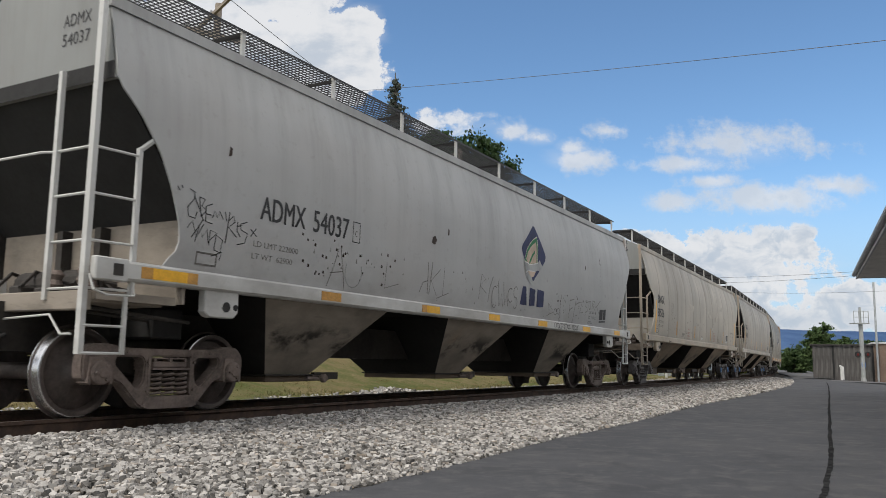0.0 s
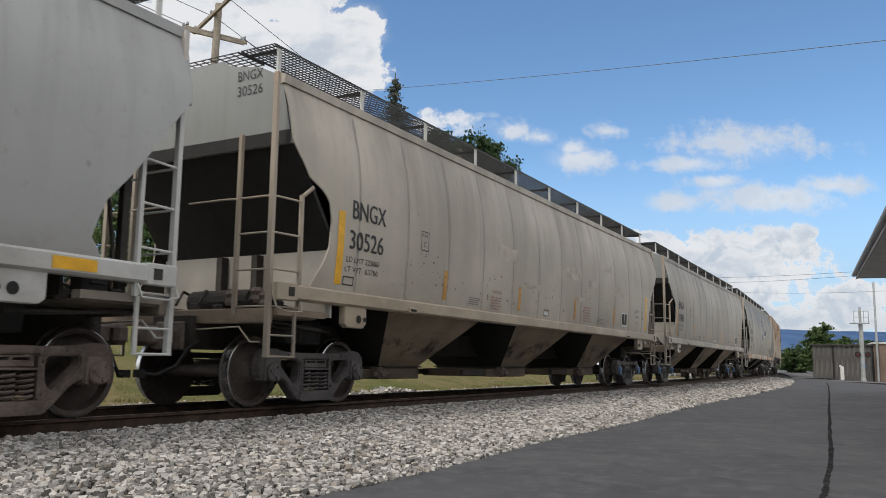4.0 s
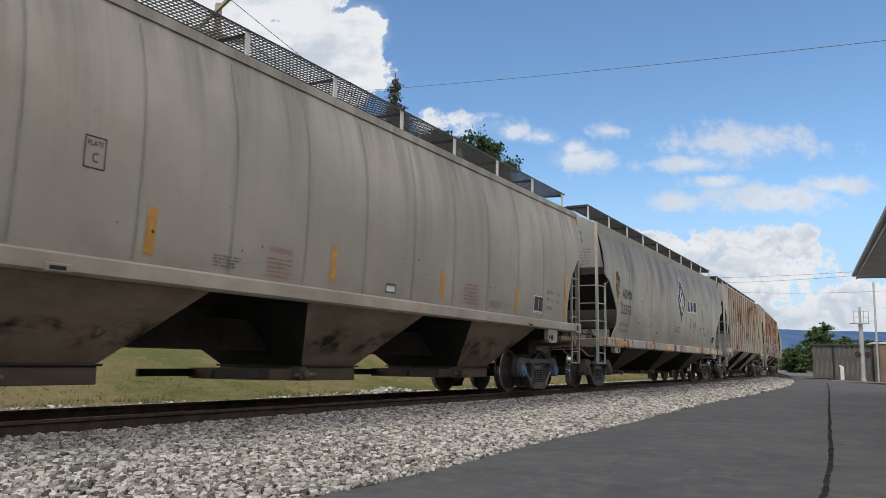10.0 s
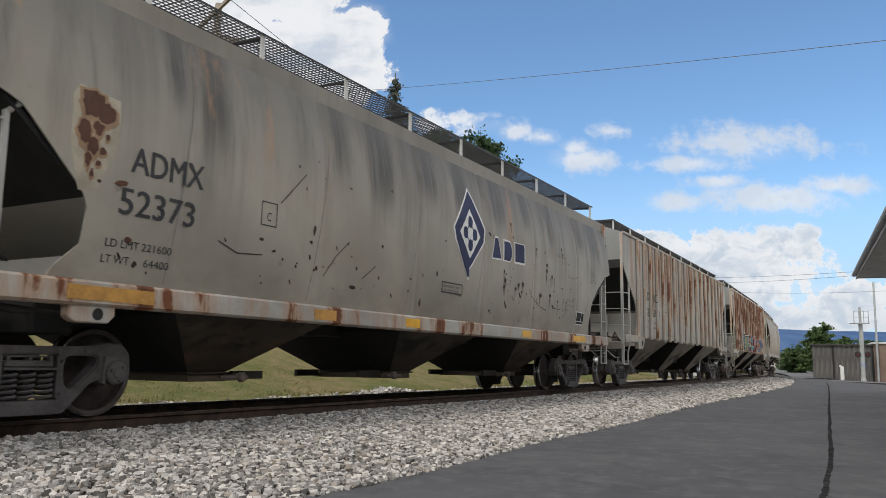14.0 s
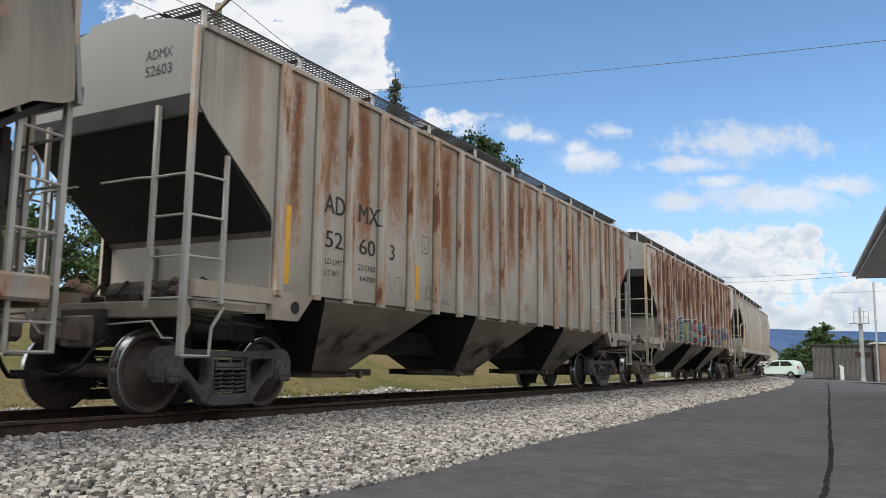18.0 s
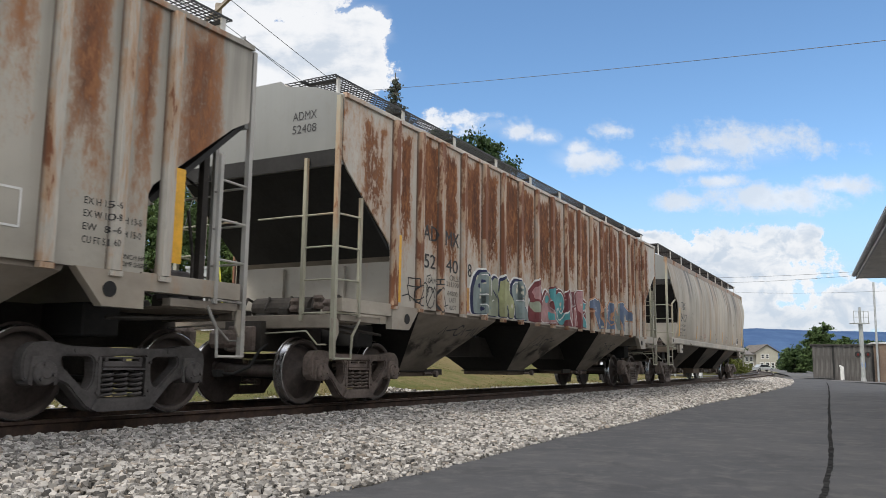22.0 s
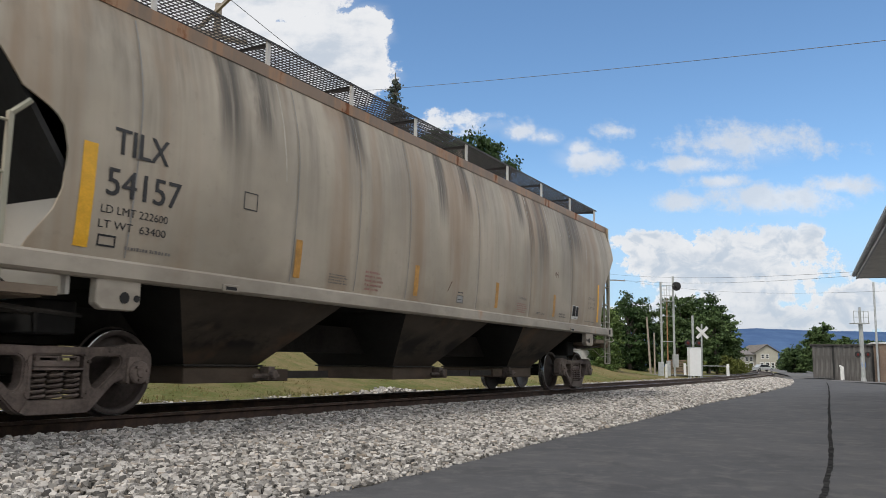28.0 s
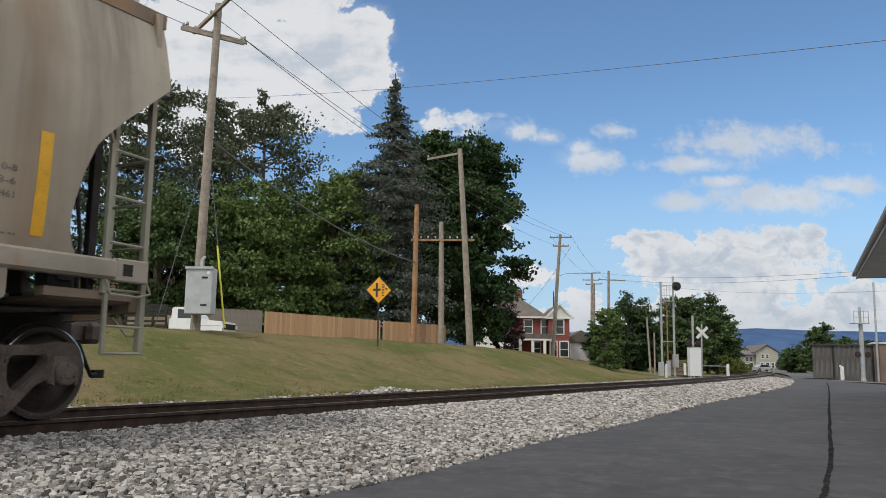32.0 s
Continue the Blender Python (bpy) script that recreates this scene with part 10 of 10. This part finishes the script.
part("side_roof", bm, simple("grey_shingles", (0.15, 0.14, 0.135), 0.9, 0.0, 0.2, 1, 0.2), apt)
for x, z_, w, h in ((-2.7, 1.7, 0.5, 0.8), (-1.7, 1.7, 0.5, 0.8), (-2.7, 0.2, 0.5, 0.9), (-1.7, 0.0, 0.6, 1.3), (0.4, 2.3, 0.5, 0.8), (1.4, 2.3, 0.5, 0.8), (0.2, 0.3, 0.6, 1.0), (2.5, 0.3, 0.6, 1.0), (1.4, 0.0, 0.7, 1.4)):
    y = 0.8 if x < -0.9 else 0.0
    house_window(apt, x, y, z_, w, h)
far_car = thing("parked_car", pose(62.2, 158, -0.2, 0, 0, 12), "small pale parked car far down the road", "car")
bm = bmesh.new()
prism(bm, [(-2.1, 0.3), (2.1, 0.3), (2.1, 0.75), (1.2, 0.85), (0.6, 1.35), (-0.9, 1.35), (-1.5, 0.9), (-2.1, 0.85)], -0.85, 0.85)
part("body", bm, galv, far_car)
bm = bmesh.new()
prism(bm, [(-1.3, 0.88), (1.05, 0.88), (0.55, 1.28), (-0.85, 1.28)], -0.86, -0.852)
part("window", bm, glass_dark, far_car)
for x in (-1.3, 1.3):
    for y in (-0.78, 0.78):
        road_wheel(far_car, x, y, 0.32, 0.32, -1 if y < 0 else 1)

# ---- railway signal masts by the crossing ----
silver = simple("aluminium_paint", (0.36, 0.375, 0.37), 0.5, 0.3, 0.15, 3, 0.1)
sig = thing("railway_signal", pose(17.3, 64, -0.1), "tall silver railway signal mast with ladder and black round head", "railway signal")
for x, top in ((0.0, 7.3), (0.98, 7.75)):
    bm = bmesh.new()
    tube(bm, [(x, 0, -0.1), (x + 0.02, 0, top)], 0.085, 10)
    part("mast", bm, silver, sig)
bm = bmesh.new()
tube(bm, [(0.48, 0.1, 0.2), (0.5, 0.1, 6.0)], 0.05, 8)
part("cable_pipe", bm, pole_brown, sig)
bm = bmesh.new()
box(bm, 0.0, 1.0, -0.35, 0.35, 5.74, 5.80)
part("platform", bm, silver, sig)
for z_ in (6.2, 6.65, 7.0):
    bm = bmesh.new()
    tube(bm, [(0.05, -0.33, z_), (0.95, -0.33, z_)], 0.02, 6)
    part("guard_rail", bm, silver, sig)
for x in (0.2, 0.4, 0.6):
    bm = bmesh.new()
    tube(bm, [(x, -0.33, 5.8), (x, -0.33, 7.0)], 0.018, 6)
    part("guard_post", bm, silver, sig)
for z_ in (2.6, 4.6):
    bm = bmesh.new()
    tube(bm, [(0.0, 0, z_), (0.98, 0, z_)], 0.03, 6)
    part("brace", bm, silver, sig)
bm = bmesh.new()
lathe(bm, [(0.0, -0.28), (0.12, -0.28), (0.14, -0.10), (0.35, -0.10), (0.36, -0.07), (0.30, 0.0), (0.0, 0.02)], 24)
bmesh.ops.translate(bm, verts=bm.verts, vec=(1.2, -0.2, 6.95))
part("signal_head", bm, M["black"], sig)
bm = bmesh.new()
box(bm, 0.85, 1.25, -0.2, 0.15, 0.6, 1.6, 0.02)
part("relay_case", bm, silver, sig)
bm = bmesh.new()
box(bm, -0.3, 0.1, -0.15, 0.15, -0.1, 1.0, 0.02)
box(bm, 0.35, 0.62, -0.15, 0.15, -0.1, 1.1, 0.02)
part("junction_case", bm, galv, sig)

case = thing("signal_case", pose(18.58, 60, -0.25), "tall white steel signal equipment case on legs", "equipment case")
bm = bmesh.new()
box(bm, -0.42, 0.42, -0.30, 0.30, 0.15, 2.2, 0.02)
part("body", bm, simple("white_case_paint", (0.66, 0.67, 0.67), 0.45, 0.0, 0.06, 3, 0.0), case)
bm = bmesh.new()
box(bm, -0.45, 0.45, -0.33, 0.33, 2.2, 2.25)
part("lid", bm, galv, case)
for x in (-0.36, 0.36):
    for y in (-0.24, 0.24):
        bm = bmesh.new()
        box(bm, x - 0.04, x + 0.04, y - 0.04, y + 0.04, -0.05, 0.15)
        part("leg", bm, galv, case)

xb = thing("crossbuck", pose(19.42, 61, -0.25), "white crossbuck on a silver post at the crossing", "road sign")
bm = bmesh.new()
tube(bm, [(0, 0, 0), (0.1, 0, 4.0)], 0.06, 10)
part("post", bm, silver, xb)
for a in (45, -45):
    bm = bmesh.new()
    box(bm, -0.58, 0.58, -0.012, 0.012, -0.11, 0.11)
    bmesh.ops.rotate(bm, verts=bm.verts, cent=(0, 0, 0), matrix=Matrix.Rotation(radians(a), 3, "Y"))
    bmesh.ops.translate(bm, verts=bm.verts, vec=(0.09, -0.09 - (0.03 if a > 0 else 0), 3.35))
    part("blade", bm, simple("weathered_sign_white", (0.58, 0.59, 0.58), 0.6, 0.0, 0.1, 3, 0.0), xb)


def flasher(name, m, label, hl=2.6, top=4.7):
    ob = thing(name, m, label, "crossing signal")
    bm = bmesh.new()
    tube(bm, [(0, 0, 0), (0, 0, top)], 0.09, 10)
    part("mast", bm, silver, ob)
    bm = bmesh.new()
    tube(bm, [(-0.42, 0, hl), (0.42, 0, hl)], 0.03, 6)
    part("arm", bm, silver, ob)
    for x in (-0.42, 0.42):
        bm = bmesh.new()
        lathe(bm, [(0.0, -0.04), (0.25, -0.04), (0.26, -0.02), (0.14, 0.06), (0.0, 0.08)], 20)
        bmesh.ops.translate(bm, verts=bm.verts, vec=(x, -0.08, hl))
        lamp = part("lamp_board", bm, M["black"], ob)
        bm = bmesh.new()
        lathe(bm, [(0.0, -0.06), (0.10, -0.055), (0.11, -0.045), (0.0, -0.043)], 16)
        bmesh.ops.translate(bm, verts=bm.verts, vec=(x, -0.08, hl))
        part("red_lens", bm, simple("dark_red_lens", (0.10, 0.008, 0.008), 0.2, 0.0, 0.1, 4, 0.0), lamp)
    return ob


flasher("crossing_signal", pose(19.15, 62, -0.25), "silver crossing signal mast with dark round lamps")
# gate arm and low rails at the road
gate = thing("guard_rail", pose(21.35, 72, -0.1), "low white guard rail beside the crossing road", "guard rail")
bm = bmesh.new()
tube(bm, [(0, 0, 0.75), (4.0, 0, 0.75)], 0.04, 6)
part("rail", bm, silver, gate)
for x in (0.1, 3.9):
    bm = bmesh.new()
    box(bm, x - 0.09, x + 0.09, -0.08, 0.08, -0.1, 0.95)
    part("post", bm, trim_white, gate)
pallets = thing("timber_stack", pose(26.0, 88, -0.15), "stack of weathered timber behind the guard rail", "timber stack")
for k in range(6):
    bm = bmesh.new()
    box(bm, -1.6 + 0.1 * (k % 2), 1.5, -0.5, 0.5, k * 0.25, k * 0.25 + 0.17)
    part("timber", bm, simple("weathered_timber", (0.19, 0.14, 0.10), 0.9, 0.0, 0.3, 3, 0.4) if k == 0 else bpy.data.materials["weathered_timber"], pallets)
for i, (x, y) in enumerate(((17.0, 61.8), (24.5, 70.0), (33.9, 69.0))):
    bm = bmesh.new()
    tube(bm, [(0, 0, -0.1), (0, 0, 0.9), (0, 0, 1.0)], [0.09, 0.09, 0.05], 10)
    solid("bollard", bm, trim_white, "white round marker post", "bollard", "marker posts", "", pose(x, y, -0.25))

# crossing road and far road
bm = bmesh.new()
ribbon(bm, [(36.0, 57.5, -0.60), (30.5, 62.5, -0.40), (25.6, 66.5, -0.20), (23.0, 68.2, -0.185), (8.0, 78.0, -0.12)], [(41.0, 62.5, -0.62), (34.0, 67.5, -0.42), (28.8, 71.5, -0.20), (26.2, 74.0, -0.185), (10.5, 85.0, -0.12)], 2)
solid("crossing_road", bm, simple("pale_worn_asphalt", (0.095, 0.095, 0.096), 0.98, 0.0, 0.2, 0.8, 0.2), "pale worn road over the level crossing", "road", "", "structure")
bm = bmesh.new()
ribbon(bm, [(29.6, 69.0, -0.26), (36, 85, -0.2), (48, 118, 0.0), (66, 168, 0.3)], [(33.2, 69.0, -0.26), (40, 85, -0.2), (54, 118, 0.0), (72, 168, 0.3)], 2)
solid("far_road", bm, bpy.data.materials["pale_worn_asphalt"], "pale road running on past the crossing", "road", "", "structure")

# ---- sheet-metal shed wall beside the road ----
a_, b_ = Vector((32.75, 72.0, 0)), Vector((37.05, 70.0, 0))
c_ = Vector((41.0, 68.2, 0))
d_ = (b_ - a_).normalized()
shed = thing("metal_shed", pose(a_.x, a_.y, -0.42, 0, 0, math.degrees(math.atan2(d_.y, d_.x))), "low weathered grey sheet-metal shed with flat roof", "shed")
LEN = (b_ - a_).length
sheet_grey = Nodes("weathered_sheet_metal", 0.6, 0.2)
g1 = sheet_grey.noise(sheet_grey.scaled(3, 3, 0.25), 1.0, 5, 0.65)
g2 = sheet_grey.noise(sheet_grey.scaled(0.8, 0.8, 0.8), 1.0, 4, 0.6)
sheet_grey.color(sheet_grey.mix(sheet_grey.ramp(sheet_grey.math("ADD", sheet_grey.math("MULTIPLY", g1, 0.6), sheet_grey.math("MULTIPLY", g2, 0.4)), 0.38, 0.64), (0.060, 0.056, 0.052), (0.15, 0.142, 0.135)))
sheet_grey.bump(g1, 0.2, 0.01)
bm = bmesh.new()
box(bm, 0, LEN, 0.08, 9, -0.5, 2.98)
part("core", bm, sheet_grey.mat, shed)


def rib_sheet(bm):
    pts = [(0, 0), (0.05, -0.035), (0.15, -0.035), (0.20, 0.0), (0.40, 0.0), (0.40, 0.02), (0, 0.02)]
    prism(bm, pts, -0.4, 2.98, "z")


n = int(LEN / 0.4)
for k in range(n):
    part("wall_panel", shared("wall_panel", rib_sheet, sheet_grey.mat), None, shed, "", pose(k * 0.4, 0.05, 0))
for x in (LEN * 0.33, LEN - 0.1):
    bm = bmesh.new()
    box(bm, x, x + 0.16, -0.03, 0.06, -0.4, 2.98)
    part("post", bm, M["black"], shed)
bm = bmesh.new()
box(bm, -0.2, LEN + 0.2, -0.15, 9.2, 2.98, 3.08)
part("roof", bm, simple("dark_flat_roof", (0.05, 0.045, 0.045), 0.8, 0.0, 0.2, 2, 0.1), shed)
annex = thing("brick_annex", pose(b_.x, b_.y, -0.62, 0, 0, math.degrees(math.atan2((c_ - b_).y, (c_ - b_).x))), "low brown brick building adjoining the metal shed", "building")
bm = bmesh.new()
box(bm, 0, 6.0, 0.0, 9, -0.4, 3.35)
brown_brick = Nodes("brown_brick", 0.9)
bt = brown_brick.t.nodes.new("ShaderNodeTexBrick")
mp = brown_brick.t.nodes.new("ShaderNodeMapping")
brown_brick.put(brown_brick.p, mp.inputs[0])
mp.inputs["Rotation"].default_value = (radians(90), 0, 0)
brown_brick.put(mp.outputs[0], bt.inputs["Vector"])
bt.inputs["Scale"].default_value = 4.4
for i, cval in enumerate(((0.20, 0.135, 0.095), (0.14, 0.09, 0.065), (0.24, 0.21, 0.18))):
    bt.inputs[1 + i].default_value = (*cval, 1)
brown_brick.color(bt.outputs["Color"])
part("wall", bm, brown_brick.mat, annex)
bm = bmesh.new()
box(bm, -0.1, 6.2, -0.12, 9.1, 3.35, 3.46)
part("roof_edge", bm, trim_white, annex)

bm = bmesh.new()
tube(bm, [(0, 0, -0.1), (0, 0, 4.82)], 0.17, 12)
sig2 = flasher("crossing_signal", pose(35.1, 68.0, -0.5), "silver crossing signal mast with dark round lamps before the shed", 2.25, 6.2)
part("lower_mast", bm, silver, sig2)
bm = bmesh.new()
box(bm, -0.75, 0.55, -0.4, 0.4, 4.80, 4.87)
part("platform", bm, silver, sig2)
for x in (-0.72, -0.3, 0.1, 0.5):
    bm = bmesh.new()
    tube(bm, [(x, -0.38, 4.87), (x, -0.38, 5.85)], 0.028, 6)
    part("guard_post", bm, silver, sig2)
for z_ in (5.35, 5.85):
    bm = bmesh.new()
    tube(bm, [(-0.72, -0.38, z_), (0.52, -0.38, z_)], 0.028, 6)
    part("guard_rail", bm, silver, sig2)
bm = bmesh.new()
lathe(bm, [(0.26, -0.1), (0.24, 0.0), (0.13, 0.6), (0.12, 0.65)], 14, "z")
part("mast_foot", bm, silver, sig2)
bm = bmesh.new()
box(bm, -0.15, 0.15, -0.13, -0.10, 1.2, 1.6)
part("notice", bm, simple("blue_notice", (0.10, 0.22, 0.50), 0.5, 0.0, 0.1, 5, 0.0), sig2)
bm = bmesh.new()
tube(bm, [(37.2, 69.6, -0.7), (37.25, 69.6, 8.0)], 0.09, 8)
solid("conduit_mast", bm, galv, "thin galvanised service mast above the shed", "mast")
bm = bmesh.new()
tube(bm, [(0, 0, -0.2), (0, 0, 1.1), (0.0, 0.0, 1.2), (-0.14, 0, 1.25)], [0.09, 0.09, 0.09, 0.08], 8)
solid("vent_pipe", bm, trim_white, "white vent pipe standing by the shed wall", "pipe", "", "", pose(34.4, 70.3, -0.45))

# ---- open-sided canopy of the near building ----
can = thing("canopy_building", pose(15.73, 30.6, 0, 0, 0, 90 - 24), "pale building with deep eaves, grey soffit and metal gutter", "building")
soffit = simple("pale_soffit_board", (0.74, 0.72, 0.67), 0.8, 0.0, 0.12, 1.5, 0.1)
bm = bmesh.new()
box(bm, -42, -0.05, -12, -0.05, 4.00, 4.06)
part("soffit", bm, soffit, can)
bm = bmesh.new()
prism(bm, [(0.1, 4.06), (0.1, 4.16), (-6, 6.2), (-12, 4.16), (-12, 4.06)], -42.1, 0.06, "x")
part("roof", bm, simple("grey_metal_roof", (0.34, 0.35, 0.36), 0.45, 0.5, 0.12, 1, 0.05), can)
bm = bmesh.new()
box(bm, -42, 0.03, -0.05, 0.0, 3.96, 4.18)
part("fascia", bm, simple("pale_fascia", (0.52, 0.53, 0.53), 0.6, 0.0, 0.1, 2, 0.0), can)
bm = bmesh.new()
tube(bm, [(-42, 0.07, 4.12), (0.05, 0.07, 4.12)], 0.075, 10)
part("gutter", bm, galv, can)
bm = bmesh.new()
box(bm, -0.05, 0.0, -12, 0.0, 3.97, 4.12)
part("gable_fascia", bm, bpy.data.materials["pale_fascia"], can)
bm = bmesh.new()
box(bm, -40, -3.5, -11, -3.4, -0.4, 4.0)
part("wall", bm, simple("pale_block_wall", (0.45, 0.43, 0.40), 0.85, 0.0, 0.12, 1, 0.2), can)

# ---- small hatchback that drives over the crossing ----
mint = simple("pale_mint_car_paint", (0.60, 0.72, 0.66), 0.3, 0.0, 0.04, 2, 0.0)
hatch = thing("hatchback", pose(30, 40, -0.25), "small pale mint hatchback driving over the crossing", "car")
bm = bmesh.new()
low = [(-1.75, 0.30), (1.72, 0.30), (1.80, 0.48), (1.74, 0.72), (1.05, 0.92), (-1.72, 1.02), (-1.82, 0.70)]
prism(bm, low, -0.80, 0.80)
prism(bm, [(1.02, 0.90), (0.35, 1.36), (0.0, 1.46), (-1.1, 1.47), (-1.55, 1.36), (-1.72, 1.00)], -0.68, 0.68)
bmesh.ops.bevel(bm, geom=[e for e in bm.edges if e.calc_length() > 0.25], offset=0.05, segments=2, affect="EDGES")
part("body", bm, mint, hatch, smooth=35)
for y in (-1, 1):
    bm = bmesh.new()
    prism(bm, [(0.80, 0.97), (0.30, 1.31), (-0.28, 1.38), (-0.28, 0.99)], *sorted((y * 0.682, y * 0.70)))
    part("side_window", bm, glass_dark, hatch)
    bm = bmesh.new()
    prism(bm, [(-0.36, 0.99), (-0.36, 1.38), (-1.0, 1.38), (-1.35, 1.10), (-1.2, 1.02)], *sorted((y * 0.682, y * 0.70)))
    part("side_window", bm, glass_dark, hatch)
    bm = bmesh.new()
    box(bm, 0.62, 0.82, *sorted((y * 0.80, y * 0.95)), 0.95, 1.06, 0.02)
    part("mirror", bm, mint, hatch)
    bm = bmesh.new()
    box(bm, 1.45, 1.74, *sorted((y * 0.62, y * 0.805)), 0.66, 0.80, 0.03)
    part("headlight", bm, M["white"], hatch)
    bm = bmesh.new()
    box(bm, -1.80, -1.68, *sorted((y * 0.60, y * 0.79)), 0.72, 0.98, 0.03)
    part("tail_light", bm, simple("red_tail_lens", (0.30, 0.02, 0.02), 0.25, 0.0, 0.1, 5, 0.0), hatch)
bm = bmesh.new()
prism(bm, [(1.06, 0.94), (0.37, 1.40), (0.35, 1.37), (1.02, 0.92)], -0.62, 0.62)
part("windscreen", bm, glass_dark, hatch)
HATCH_WHEELS = [(road_wheel(hatch, x, y, 0.29, 0.29, -1 if y < 0 else 1), x, y) for x in (-1.2, 1.2) for y in (-0.72, 0.72)]


HATCH_ROWS = [(0, 86.0, 14.0), (14.0, 41.0, 56.5), (15.5, 36.6, 60.6), (16.5, 32.9, 64.0), (17.1, 31.0, 65.8), (17.7, 29.0, 67.4), (18.3, 27.5, 69.0), (20.0, 23.0, 72.5), (22.0, 17.0, 77.0), (25.0, 7.5, 84.0), (32.0, -16.0, 101.0)]


def hatch_at(t):
    ts = [r_[0] for r_ in HATCH_ROWS]
    return float(np.interp(t, ts, [r_[1] for r_ in HATCH_ROWS])), float(np.interp(t, ts, [r_[2] for r_ in HATCH_ROWS]))


def hatch_motion():
    rows = []
    for t, x, y in HATCH_ROWS:
        xa, ya = hatch_at(max(0, t - 0.4))
        xb_, yb_ = hatch_at(min(32, t + 0.4))
        z = float(np.interp(t, [14.0, 16.5, 18.3, 20], [-0.62, -0.44, -0.24, -0.18])) if t < 21 else max(-0.2, ground_z(x, y))
        rows.append((t, Matrix.Translation((x, y, z)) @ Matrix.Rotation(math.atan2(yb_ - ya, xb_ - xa), 4, "Z")))
    walk(hatch, rows)
    way, last = [0.0], hatch_at(0)
    for k in range(1, 641):
        p_ = hatch_at(k * 0.05)
        way.append(way[-1] + math.hypot(p_[0] - last[0], p_[1] - last[1]))
        last = p_
    for w, x, y in HATCH_WHEELS:
        walk(w, [(k * 0.05, Matrix.Translation((x, y, 0.29)) @ Matrix.Rotation(way[k] / 0.29, 4, "Y")) for k in range(0, 641, 1)])


def cloud_motion():
    walk(clouds, [(0.0, pose(-40, 3500, 0)), (16.0, pose(-20, 3500, 0)), (32.0, pose(0, 3500, 0))])


def motions():
    train_motion()
    hatch_motion()
    cloud_motion()


motions()
